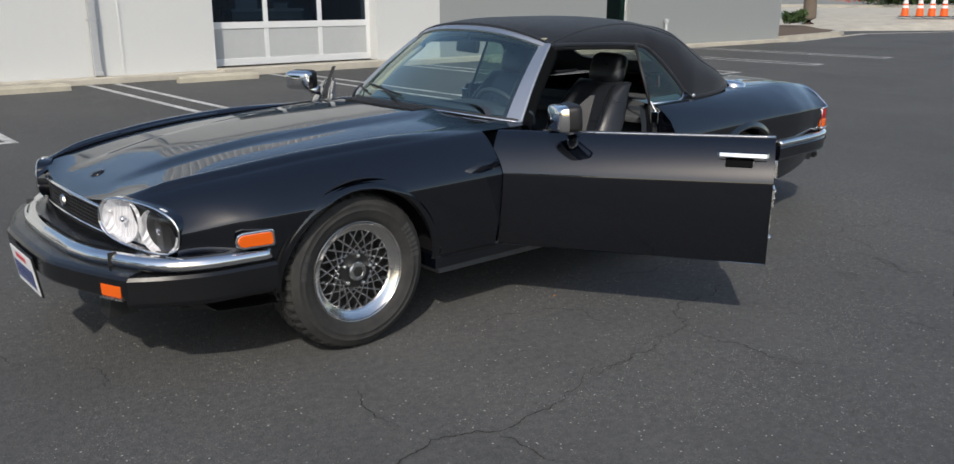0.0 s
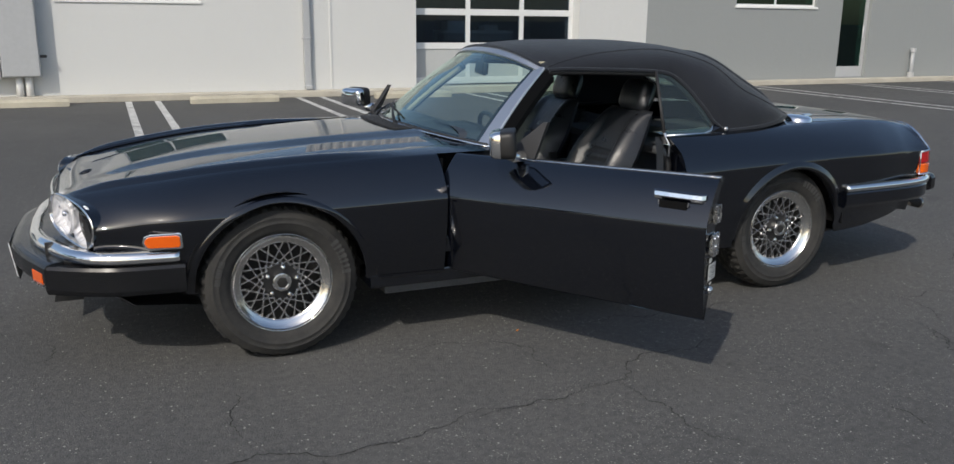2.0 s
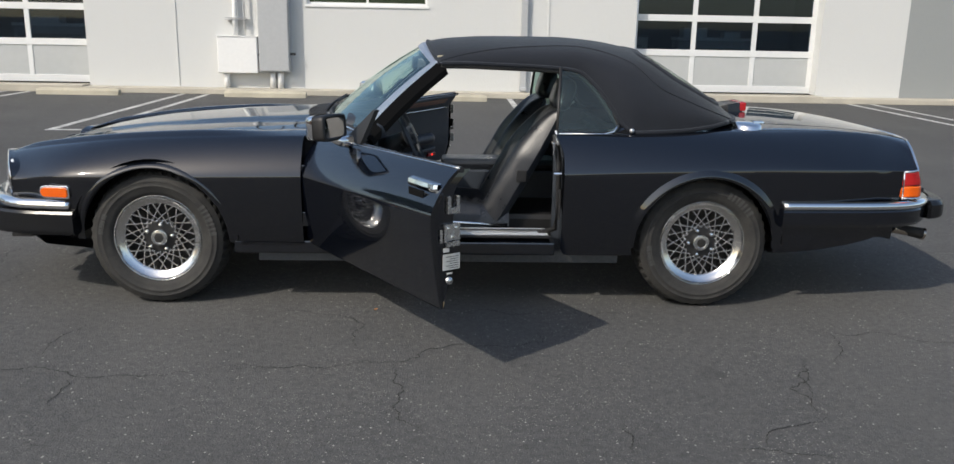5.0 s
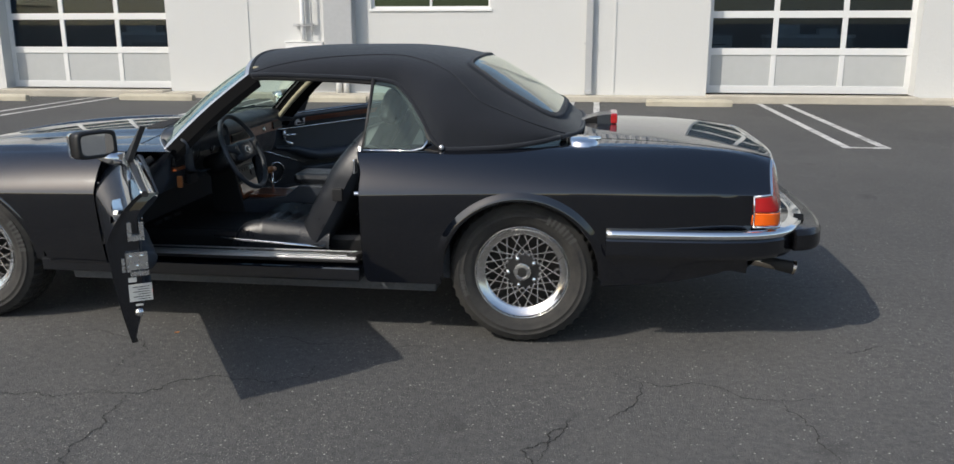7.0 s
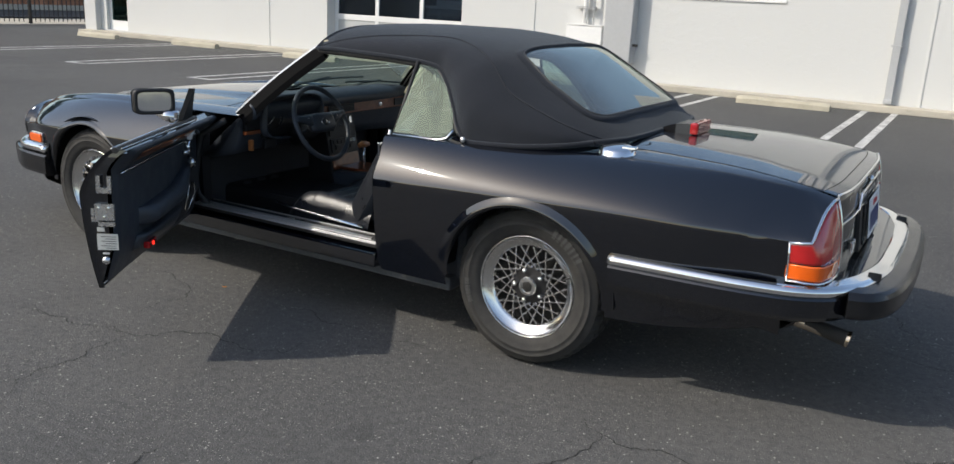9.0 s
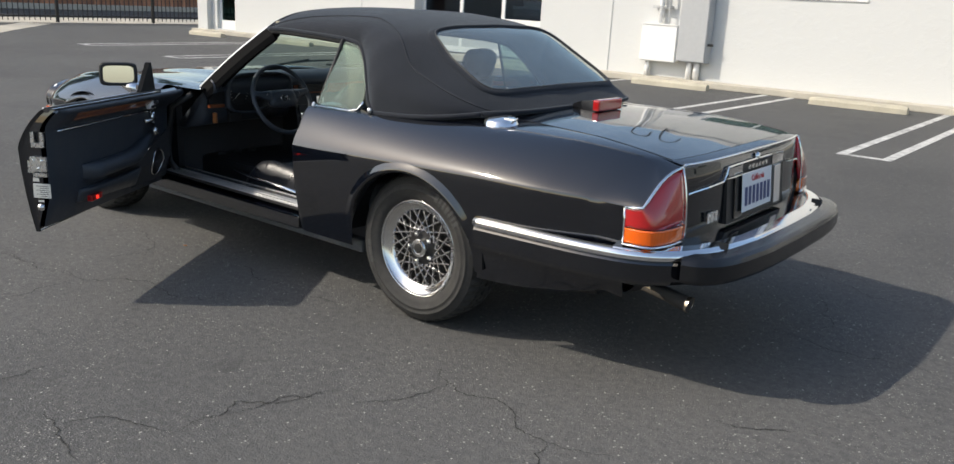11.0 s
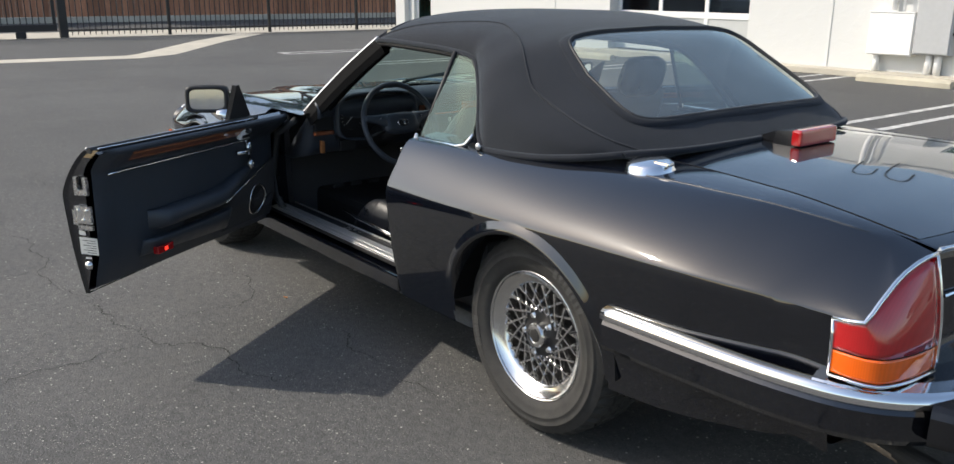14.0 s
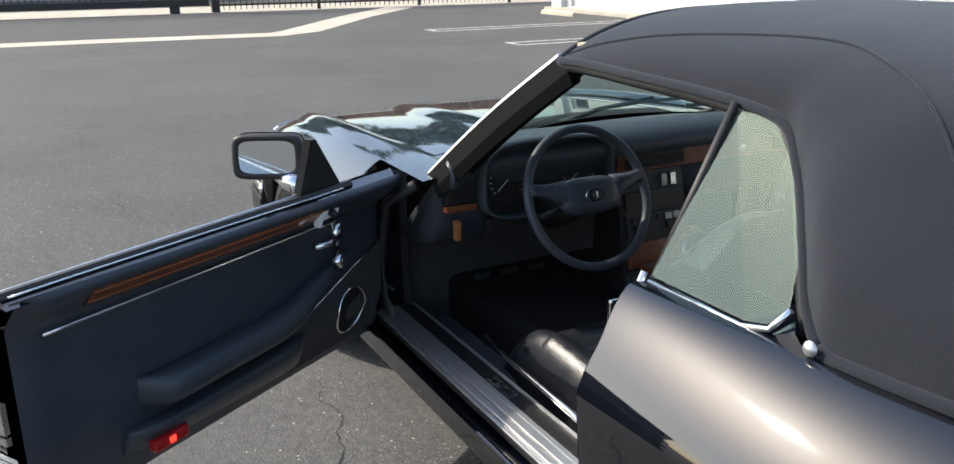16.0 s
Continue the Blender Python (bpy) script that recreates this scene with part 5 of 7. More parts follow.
def bumpers():
    flip = lambda path: [(x, -y) for x, y in path]
    rub = flip(round_path([(-1.018, 0), (-1.012, .25), (-.965, .45), (-.910, .60), (-.866, .703)]))
    b = part("front_bumper", sweep_bm(rub, [(-.075, .462), (-.030, .460), (-.010, .455), (-.001, .444), (.0, .43), (-.002, .385), (-.008, .374), (-.02, .370), (-.075, .372)]), M_BUMPER, car, "black rubber front bumper", smooth=False)
    blade = flip(round_path([(-.945, 0), (-.937, .25), (-.905, .43), (-.857, .545), (-.785, .69), (-.705, .772), (-.60, .815), (-.39, .842)]))
    part("chrome_blade", sweep_bm(blade, [(-.004, .458), (.003, .470), (.004, .484), (-.004, .498), (-.020, .506), (-.045, .508), (-.05, .49), (-.03, .46)]), M_CHROME, b, "chrome bumper blade", smooth=True)
    part("ledge", sweep_bm(blade[14:-14], [(-.040, .500), (-.17, .522), (-.17, .49), (-.036, .47)]), M_BUMPER, b)
    flank = round_path([(-.872, .69), (-.80, .735), (-.705, .785), (-.60, .822), (-.372, .846)])[60:]
    for side in (-1, 1):
        path = [(x, side * y) for x, y in flank]
        sg = -1 if side > 0 else 1
        part("bumper_side", sweep_bm(path, [(sg * -.004, .452), (sg * .004, .440), (sg * .004, .36), (sg * -.006, .340), (sg * -.05, .338), (sg * -.05, .452)]), M_BUMPER, b, "smooth black bumper side")
        part("blade_joint", box_bm(-.866, -.835, *sorted((side * .538, side * .548)), .455, .5095, .002), M_BLACK, b)
        yaw = -90 - side * 23.5
        part("indicator", prism_bm([(-.046, 0), (.046, 0), (.048, .042), (-.048, .042)], .02, pose(-.897, side * .636, .380, 0, 0, yaw), .003), M_AMBER, b, "amber indicator lens")
        part("indicator_surround", prism_bm([(-.054, -.010), (.054, -.010), (.051, -.001), (-.051, -.001)], .024, pose(-.900, side * .636, .380, 0, 0, yaw)), M_STAIN, b)
    t = part("front_plate", box_bm(-.004, 0, -.152, .152, -.076, .076, .002), M_PLATE, car, "white front number plate with blue characters")
    t.matrix_basis = pose(-1.019, 0, .350, 0, -8, 0)
    for k in range(7):
        y = -.118 + k * .0393
        part("plate_mark", box_bm(-.006, -.0045, y - .012, y + .012, -.052, .020), M_PLATEINK, t)
    part("plate_band", box_bm(-.006, -.0045, -.07, .07, .042, .060), M_PLATERED, t)
    part("plate_edge", box_bm(.0005, .008, -.160, .160, -.084, .084, .003), M_BLACK, t)
    # rear
    path = round_path([(3.905, 0), (3.90, .3), (3.880, .52), (3.845, .65), (3.785, .725), (3.735, .742)])
    r = part("rear_bumper", sweep_bm(path, [(-.06, .440), (-.012, .439), (-.002, .445), (.002, .456), (.0, .508), (-.008, .522), (-.022, .530), (-.07, .536), (-.08, .52)]), M_BUMPER, car, "black rubber rear bumper")
    path = round_path([(3.838, 0), (3.832, .3), (3.795, .53), (3.730, .70), (3.645, .79), (3.54, .838), (3.35, .868), (2.945, .886)])
    part("chrome_blade", sweep_bm(path, [(-.004, .507), (.006, .514), (.006, .530), (-.004, .540), (-.024, .544), (-.030, .540), (-.028, .517)]), M_CHROME, r, "chrome bumper blade", smooth=True)
    part("chrome_shelf", sweep_bm(path[22:-22], [(-.006, .539), (-.012, .545), (-.050, .550), (-.056, .547), (-.056, .530), (-.03, .525)]), M_CHROME, r, "broad chrome bumper top", smooth=False)
    part("apron", sweep_bm(path, [(-.016, .420), (-.004, .436), (-.002, .495), (-.008, .505), (-.05, .505), (-.05, .420)]), M_PAINT, r, "black painted lower apron")
    part("ledge", sweep_bm(path[26:-26], [(-.052, .546), (-.052, .515), (-.19, .525), (-.19, .551)]), M_PAINT, r)
    for side in (-1, 1):
        part("blade_joint", box_bm(3.764, 3.807, *sorted((side * .517, side * .525)), .506, .5565, .002), M_BLACK, r)
        path = [(3.30, side * .60, .36), (3.45, side * .645, .385), (3.58, side * .665, .378), (3.68, side * .667, .362), (3.735, side * .667, .352), (3.753, side * .667, .348)]
        e = part("exhaust_pipe", tube_bm(path, [.023, .023, .024, .025, .027, .031], 20, cap=False), M_TAILPIPE, car, "bright exhaust tailpipe", smooth=True)
        # dark plug just inside the mouth, painting the shade of the bore
        part("pipe_bore", tube_bm([Vector(path[-1]) + Vector((-.0015, 0, .0003)), (3.60, side * .667, .378)], [.029, .022], 20), M_DULLDARK, e)
    # lower valances
    bm = bmesh.new()
    add_grid(bm, [[(x, y, z) for z, x in ((.35, xx), (.27, xx + .10), (.24, xx + .4))] for y, xx in ((-.72, -.66), (-.4, -.82), (0, -.88), (.4, -.82), (.72, -.66))])
    part("front_valance", bm, M_BLACK, car)
    for side in (-1, 1):
        part("air_scoop", prism_bm([(-.06, 0), (.05, 0), (.03, .07), (-.045, .07)], .10, pose(-.80, side * .40 - .05, .235)), M_BLACK, car)
    bm = bmesh.new()
    add_grid(bm, [[(x, y, z) for x, z in ((xx, .42), (xx - .06, .36), (xx - .5, .27), (2.95, .26))] for y, xx in ((-.74, 3.60), (-.4, 3.74), (0, 3.78), (.4, 3.74), (.74, 3.60))])
    part("rear_valance", bm, M_BLACK, car)


bumpers()


def nose():
    xn = lambda y: -.835 + .155 * (abs(y) / .75) ** 2.2
    # painted face between the bonnet edge and the bumper
    bm = bmesh.new()
    for side in (-1, 1):
        rows = []
        for s in np.linspace(0, 3.2, 60):
            p = skin(-.87, s, side)
            rows.append([p, p + Vector((.018, 0, -.008)), Vector((p.x + .03, p.y * .99, min(p.z - .01, .50)))])
        add_grid(bm, rows)
    bmesh.ops.recalc_face_normals(bm, faces=bm.faces)
    part("nose_panel", bm, M_BLACK, car, smooth=False)
    # grille
    g = part("grille", grid_bm([[(xn(y) + .012, y, z) for z in (.515, .60)] for y in np.linspace(-.41, .41, 24)]), M_BLACK, car, "black radiator grille with fine bars")
    for z in (.525, .54, .555, .57, .585, .60, .612):
        part("bar", tube_bm([(xn(y) - .003 + (.01 if z > .6 else 0), y, z + .020 * (1 - (y / .42) ** 2)) for y in np.linspace(-.40, .40, 22)], .0028, 5), M_RUBBER, g)
    for y in np.linspace(-.38, .38, 30):
        part("vane", tube_bm([(xn(y) + .004, y, .52), (xn(y) + .004, y, .625)], .0016, 4), M_RUBBER, g)
    part("grille_top_trim", tube_bm([(xn(y) - .012, y, .628 + .020 * (1 - (y / .42) ** 2)) for y in np.linspace(-.43, .43, 26)], .007, 8), M_CHROME, g, "chrome grille trim", smooth=True)
    part("grille_low_trim", tube_bm([(xn(y) - .010, y, .535 + .016 * (1 - (y / .42) ** 2)) for y in np.linspace(-.42, .42, 26)], .0055, 8), M_CHROME, g, "chrome grille trim", smooth=True)
    part("grille_badge", lathe_bm([(0, -.012), (.022, -.008), (.026, 0)], 20, 'X', (xn(0) - .014, 0, .60)), M_CHROME, g)
    # headlamps: two round lamps in an oval chrome surround on each side
    for side in (-1, 1):
        h = new("headlamp")
        h.parent = car
        h["label"] = "twin round headlamps in a chrome oval surround"
        h.matrix_basis = pose(-.760, side * .578, .596, 0, 0, -90 - side * 25.3) @ pose(0, .002, 0, 0, side * -8, 0)
        n = 56
        a, b = .188, .088

        def oval(t, ka=1.0, kb=1.0):
            e = 2 / 2.7
            c, s = math.cos(t), math.sin(t)
            return (a * ka * math.copysign(abs(c) ** e, c), b * kb * math.copysign(abs(s) ** e, s))
        ring = lambda ka, kb, y: [(oval(2 * math.pi * i / n, ka, kb)[0], y, oval(2 * math.pi * i / n, ka, kb)[1]) for i in range(n)]
        rim = [h.matrix_basis @ Vector(p) for p in ring(1.008, 1.016, -.004)[:n // 2 + 1]]
        if abs(rim[0].y) > abs(rim[-1].y):
            rim.reverse()
        brow = []
        for p, q in zip(rim, np.linspace(.80, 2.85, len(rim))):
            a_ = skin(-.87, q, side)
            d_ = skin(-.87, q, side) - skin(-.85, q, side)
            brow.append([a_, a_ + (p - a_) * .5 + d_ * .5, p])
        part("lamp_brow", grid_bm(brow), M_PAINT, car, smooth=True)
        part("lamp_skirt", grid_bm([ring(1.0, 1.0, .05), ring(1.008, 1.016, -.004)], close_v=True), M_PAINT, h)
        part("surround", grid_bm([ring(1.005, 1.012, -.0045), ring(.99, .978, -.010), ring(.975, .945, -.008), ring(.955, .91, .012)], close_v=True), M_CHROME, h, "chrome oval surround", smooth=True)
        bm = bmesh.new()
        vs = [bm.verts.new(p) for p in ring(.95, .90, .030)]
        bm.faces.new(vs)
        part("bezel_plate", bm, M_REFL, h)
        for cx in (-.088, .086):
            part("reflector", lathe_bm([(.084, -.002), (.080, .010), (.066, .034), (.037, .05), (0, .056)], 36, centre=(cx, 0, 0)), M_REFL, h, smooth=True)
            part("lamp_ring", lathe_bm([(.0805, .004), (.082, .000), (.085, .004), (.085, .014)], 40, centre=(cx, 0, 0)), M_REFL, h, smooth=True)
            lg = part("lamp_lens", lathe_bm([(.082, -.004), (.056, -.014), (.028, -.019), (0, -.021)], 36, centre=(cx, 0, 0)), M_LAMPGLASS, h, smooth=True)
            lg.visible_shadow = False
            part("lamp_bulb", lathe_bm([(0, .0), (.012, .004), (.014, .02), (.010, .045)], 14, centre=(cx, 0, 0)), M_CHROME, h, smooth=True)
        cover = part("cover_glass", grid_bm([ring(.975, .945, -.006), ring(.80, .78, -.014), ring(.45, .45, -.018), ring(.02, .02, -.019)], close_v=True), M_LAMPGLASS, h, "clear flush cover glass", smooth=True)
        cover.visible_shadow = False
    # badge on the bonnet and side repeaters
    p = skin(-.74, 0)
    e = part("bonnet_badge", lathe_bm([(0, .008), (.018, .006), (.028, .002), (.030, -.002)], 24, 'Z'), M_BUMPER, car, "round dark badge", smooth=True)
    e.matrix_basis = Matrix.Translation(p + Vector((0, 0, .001))) @ pose(0, 0, 0, 0, -18, 0)
    for side in (-1, 1):
        rows = []
        m = new("side_marker")
        m.parent = car
        m["label"] = "amber side marker lamp with chrome rim"
        px = -.445
        y = wall_y(px, .545)
        tilt = math.degrees(math.atan2(wall_y(-.38, .545) - wall_y(-.51, .545), .13))
        m.matrix_basis = pose(px, side * y, .545, 0, 0, (180 if side > 0 else 0) + side * tilt)
        sh = 1 if side < 0 else -1
        ol = lambda g: [(sh * (-.068 - g), .0), (sh * (-.06 - g), .018 + g * .6), (sh * (-.045), .024 + g), (sh * (.056 + g), .025 + g), (sh * (.064 + g), .018 + g), (sh * (.066 + g), -.018 - g), (sh * (.058 + g), -.025 - g), (sh * (-.045), -.024 - g), (sh * (-.06 - g), -.018 - g * .6)]
        part("marker_rim", prism_bm(ol(.006), .012, pose(0, -.008, 0), .003), M_CHROME, m)
        part("marker_lens", prism_bm(ol(-.002), .01, pose(0, -.014, 0), .003), M_AMBER, m)


nose()


# ---- tail ----
def tail():
    for side in (-1, 1):
        # plan of the lamp's foot, below each point of its upper edge
        foot = [(3.541, .808), (3.59, .806), (3.62, .800), (3.640, .787), (3.652, .768), (3.662, .735), (3.668, .705), (3.671, .672), (3.673, .64), (3.673, .605)]
        cols = list(zip(foot, LAMP_EDGE))

        def P(i, z, out=0.0):
            (x, y), (ex, ey, ez) = cols[i]
            k = max(0.0, (z - .562) / (ez - .562)) ** 2.5
            return (x + (ex - x) * k + out * .6, side * (y + (ey - y) * k + out * .8), z)
        made = []
        for nm, lo, hi, m in (("tail_lamp", .617, None, M_RED), ("amber_lens", .562, .614, M_AMBER)):
            rows = []
            for i, (_, top) in enumerate(cols):
                face = [P(i, z, .002) for z in np.linspace(lo, hi or top[2], 9)]
                back = [(p[0] - .010, p[1] - side * .012, p[2] - d_) for p, d_ in ((face[-1], .016), (face[0], 0))]
                rows.append(face + back)
            made.append(part(nm, grid_bm(rows, close_v=True, cap=True), m, car if hi is None else made[0], "tall red tail lamp with amber base" if hi is None else "amber indicator lens", smooth=True))
        lamp = made[0]
        part("lamp_trim", tube_bm([(x + .001, side * (y + .001), z + .001) for x, y, z in LAMP_EDGE], .0055, 8), M_CHROME, lamp, "chrome lamp trim", smooth=True)
        part("lamp_trim", tube_bm([P(0, z, .002) for z in (.684, .64, .60, .558)] + [P(i, .556, .003) for i in range(10)], .004, 6), M_CHROME, lamp, smooth=True)
        part("lamp_trim", tube_bm([P(9, z, .003) for z in np.linspace(.808, .556, 10)], .0042, 6), M_CHROME, lamp, smooth=True)
    # bright line along the boot edge
    bm = bmesh.new()
    edge = [skin_off(3.688, s, 1, .003) for s in np.linspace(0.03, 1.05, 30)] + [Vector(LAMP_EDGE[-1]) + Vector((0, -.004, .002))]
    add_tube(bm, [Vector((p.x, -p.y, p.z)) for p in edge[::-1]] + edge, .005, 6)
    part("boot_edge_trim", bm, M_CHROME, car, "thin chrome trim on the boot edge", smooth=True)
    m_rear = lambda y, z: 3.690 - .10 * (z - .60) - .14 * (abs(y) / .8) ** 4.5
    slab = lambda y0, y1, z0, z1, d0, d1: grid_bm([[(m_rear(y, z0) + d1, y, z0), (m_rear(y, z1) + d1, y, z1), (m_rear(y, z1) + d0, y, z1), (m_rear(y, z0) + d0, y, z0)] for y in np.linspace(y0, y1, 12)], close_v=True, cap=True)
    h = part("plate_housing", slab(-.30, .30, .565, .735, -.03, .010), M_BLACK, car)
    part("name_panel", slab(-.155, .155, .742, .778, -.01, .010), M_RUBBER, car)
    for k in range(6):
        part("name_mark", slab(-.10 + k * .036, -.078 + k * .036, .752, .768, .0105, .0125), M_STAIN, car)
    for side in (-1, 1):
        a, b = sorted((side * .16, side * .29))
        part("lamp_finisher", slab(a, b, .744, .776, -.01, .012), M_CHROME, car, "bright finisher panel")
        a, b = sorted((side * .172, side * .245))
        # pale right, dark left: the reflection on each cheek is set by its material
        part("housing_cheek", slab(a, b, .58, .735, .006, .018), M_SATIN if side > 0 else M_BUMPER, h)
        part("panel_trim", tube_bm([(m_rear(y, z) + .010, side * y, z) for y, z in ((.575, .715), (.45, .725), (.335, .732), (.305, .76), (.29, .782), (.15, .784), (0, .785))], .0042, 6), M_CHROME, car, "thin chrome line")
    part("panel_trim", tube_bm([(m_rear(y, .738) + .010, y, .738) for y in np.linspace(-.30, .30, 16)], .003, 6), M_CHROME, car)
    pl = part("rear_plate", box_bm(0, .004, -.152, .152, -.075, .075, .002), M_PLATE, car, "white rear number plate with blue characters")
    pl.matrix_basis = pose(3.708, -.045, .672, 0, -6, 0)
    for k in range(7):
        y = -.118 + k * .0393
        c = part("plate_mark", box_bm(.0045, .006, y - .012, y + .012, -.052, .020), M_PLATEINK, pl)
    cu = bpy.data.curves.new("plate_state", 'FONT')
    cu.body, cu.size, cu.align_x, cu.extrude = "California", .034, 'CENTER', .0006
    tmp = bpy.data.objects.new("t", cu)
    me = bpy.data.meshes.new_from_object(tmp)
    bpy.data.objects.remove(tmp)
    me.materials.append(M_PLATERED)
    st = new("plate_state", me)
    st.parent = pl
    st.matrix_basis = pose(.0055, 0, .038, 90, 0, 90)
    # model mark as plain bars
    for k in range(3):
        part("boot_mark", box_bm(m_rear(-.42, .61) + .004, m_rear(-.42, .61) + .012, -.455 + k * .03, -.435 + k * .03, .592, .632, .002), M_STAIN, car)
    # lock
    part("boot_lock", lathe_bm([(0, .010), (.014, .008), (.017, 0)], 18, 'X', (3.677, 0, .792)), M_CHROME, car, smooth=True)
    # high brake lamp on the boot lid
    hb = new("brake_lamp")
    hb.parent = car
    hb["label"] = "black wedge high brake lamp with red lens"
    hb.matrix_basis = pose(2.937, 0.0, .889)
    bm = bmesh.new()
    add_grid(bm, [[(x, -w, 0), (x, -w * .92, hh), (x, w * .92, hh), (x, w, 0)] for x, w, hh in ((-.145, .030, .002), (-.10, .068, .020), (-.04, .096, .042), (.036, .100, .050))], cap=True)
    bmesh.ops.recalc_face_normals(bm, faces=bm.faces)
    part("housing", bm, M_BUMPER, hb)
    part("lens", box_bm(.024, .058, -.103, .103, .004, .054, .009), M_RED, hb, "red lens")
    # fuel cap
    p = skin(2.80, 1.28, -1)
    fc = part("fuel_cap", lathe_bm([(0, .030), (.045, .028), (.058, .022), (.060, .010), (.066, .004), (.066, -.01)], 36, 'Z'), M_CHROME, car, "chrome flip-up fuel filler cap", smooth=True)
    fc.matrix_basis = Matrix.Translation((2.835, -.595, .855)) @ pose(0, 0, 0, 8, 0, 0) @ Matrix.Scale(1.13, 4)
    part("cap_lever", box_bm(.02, .070, -.012, .012, .022, .033, .005), M_CHROME, fc)


tail()


# ---- windscreen ----
def screen_pt(v, u):
    """v across from -1 to 1, u from the scuttle up to the header."""
    av = abs(v)
    base = Vector((.735 + .235 * av ** 2.3, .715 * v, .862 - .045 * av ** 2))
    top = Vector((1.225 + .085 * av ** 2.6, .548 * v, 1.222 - .084 * av ** 2.6))
    p = base.lerp(top, u)
    bulge = .022 * math.sin(math.pi * u)
    p += Vector((-.6, 0, .8)) * bulge * (1 - .5 * av)
    return p


def windscreen():
    g = part("windscreen", grid_bm([[screen_pt(v, u) for u in np.linspace(.01, .985, 14)] for v in np.linspace(-.965, .965, 36)]), M_WSGLASS, car, "raked greenish windscreen glass", smooth=True)
    g.visible_shadow = False
    out = Vector((-.45, 0, .6)).normalized()
    for side in (-1, 1):
        rows, dark = [], []
        for u in np.linspace(-.015, 1.01, 16):
            p = screen_pt(side, u)
            q = screen_pt(side * .905, u)
            o = Vector((0, side, .15)).normalized()
            rows.append([q + out * .001, p + out * .020, p + out * .017 + o * .004, p + out * .009 + o * .004, q - out * .006])
            dark.append([p + out * .0085 + o * .007, p + Vector((.036, 0, -.022)) + o * .007, p + Vector((.046, 0, -.048)), q + Vector((.040, 0, -.050)), q - out * .0068])
        f = part("windscreen_pillar", grid_bm(rows, close_v=True, cap=True), M_SATIN, g, "satin metal screen pillar", smooth=False)
        part("pillar_lining", grid_bm(dark, close_v=True, cap=True), M_SEAL, g, smooth=False)
        part("pillar_trim", tube_bm([screen_pt(side * .90, u) + Vector((.034, -side * .004, -.044)) for u in np.linspace(.05, .95, 10)], .014, 10), M_BEIGE if side > 0 else M_SEAL, g, "inner pillar trim", smooth=True)
    # black border printed on the glass
    for side in (-1, 1):
        bm = bmesh.new()
        add_grid(bm, [[screen_pt(side * v, u) - out * .0015 for v in (.912, .895, .880)] for u in np.linspace(.01, .96, 14)])
        part("glass_border", bm, M_SEAL, g)
    for u0, u1 in ((.005, .05), (.925, .965)):
        bm = bmesh.new()
        add_grid(bm, [[screen_pt(v, u) - out * .0018 for u in (u0, (u0 + u1) / 2, u1)] for v in np.linspace(-.90, .90, 30)])
        part("glass_border", bm, M_SEAL, g)
    rows = []
    for v in np.linspace(-1, 1, 34):
        p, q = screen_pt(v, 1.0), screen_pt(v, .955)
        rows.append([q + out * .008, p + out * .010, p + Vector((.03, 0, .012)), p + Vector((.05, 0, -.015)), q + Vector((.015, 0, -.02))])
    part("header_rail", grid_bm(rows, close_v=True, cap=True), M_SATIN, g, "satin metal header rail")
    part("header_lining", tube_bm([screen_pt(v, .97) + Vector((.055, 0, -.022)) for v in np.linspace(-.86, .86, 24)], .020, 8), M_BEIGE, g, "beige header lining", smooth=True)
    part("base_seal", tube_bm([screen_pt(v, 0) + Vector((-.004, 0, .004)) for v in np.linspace(-1, 1, 40)], .011, 8), M_RUBBER, g, smooth=True)
    part("base_trim", tube_bm([screen_pt(v, 0) + Vector((-.014, 0, .003)) for v in np.linspace(-1, 1, 40)], .005, 6), M_CHROME, g, smooth=True)
    # scuttle grille in front of the glass
    sg = part("scuttle_grille", grid_bm([[(.700 + .235 * (abs(y) / .715) ** 2.3 - d, y, .866 - .03 * (y / .7) ** 2 - d * .12 + .001) for d in (-.01, .04, .09)] for y in np.linspace(-.30, .30, 20)]), M_BLACK, car, "black slatted scuttle vent")
    for i in range(34):
        y = -.29 + i * .58 / 33
        x = .700 + .235 * (abs(y) / .715) ** 2.3
        part("slat", box_bm(x - .085, x + .005, y - .004, y + .004, .858 - .03 * (y / .7) ** 2, .872 - .03 * (y / .7) ** 2), M_RUBBER, sg)
    # wipers
    for y0, y1 in ((-.17, .45), (.36, .66)):
        w = new("wiper")
        w.parent = car
        p0 = screen_pt(y0 / .7, -.05) + Vector((-.03, 0, .01))
        pm = screen_pt((y0 * .45 + y1 * .55) / .7, .12) + Vector((-.014, 0, .022))
        part("arm", tube_bm([p0, p0.lerp(pm, .5) + Vector((-.005, 0, .01)), pm], [.010, .007, .005], 8), M_BLACK, w, smooth=True)
        part("blade", tube_bm([screen_pt((pm.y + d) / .7 if abs((pm.y + d) / .7) < .93 else .93 * math.copysign(1, pm.y + d), .12 + d * .22) + Vector((-.009, 0, .012)) for d in np.linspace(-.22, .22, 9)], .006, 6), M_RUBBER, w)
        part("pivot", lathe_bm([(0, .02), (.014, .016), (.018, -.01)], 14, 'Z', p0), M_BLACK, w)
    # inside mirror
    im = part("interior_mirror", box_bm(-.012, .016, -.11, .11, -.03, .035, .012), M_BLACK, car, "black interior mirror")
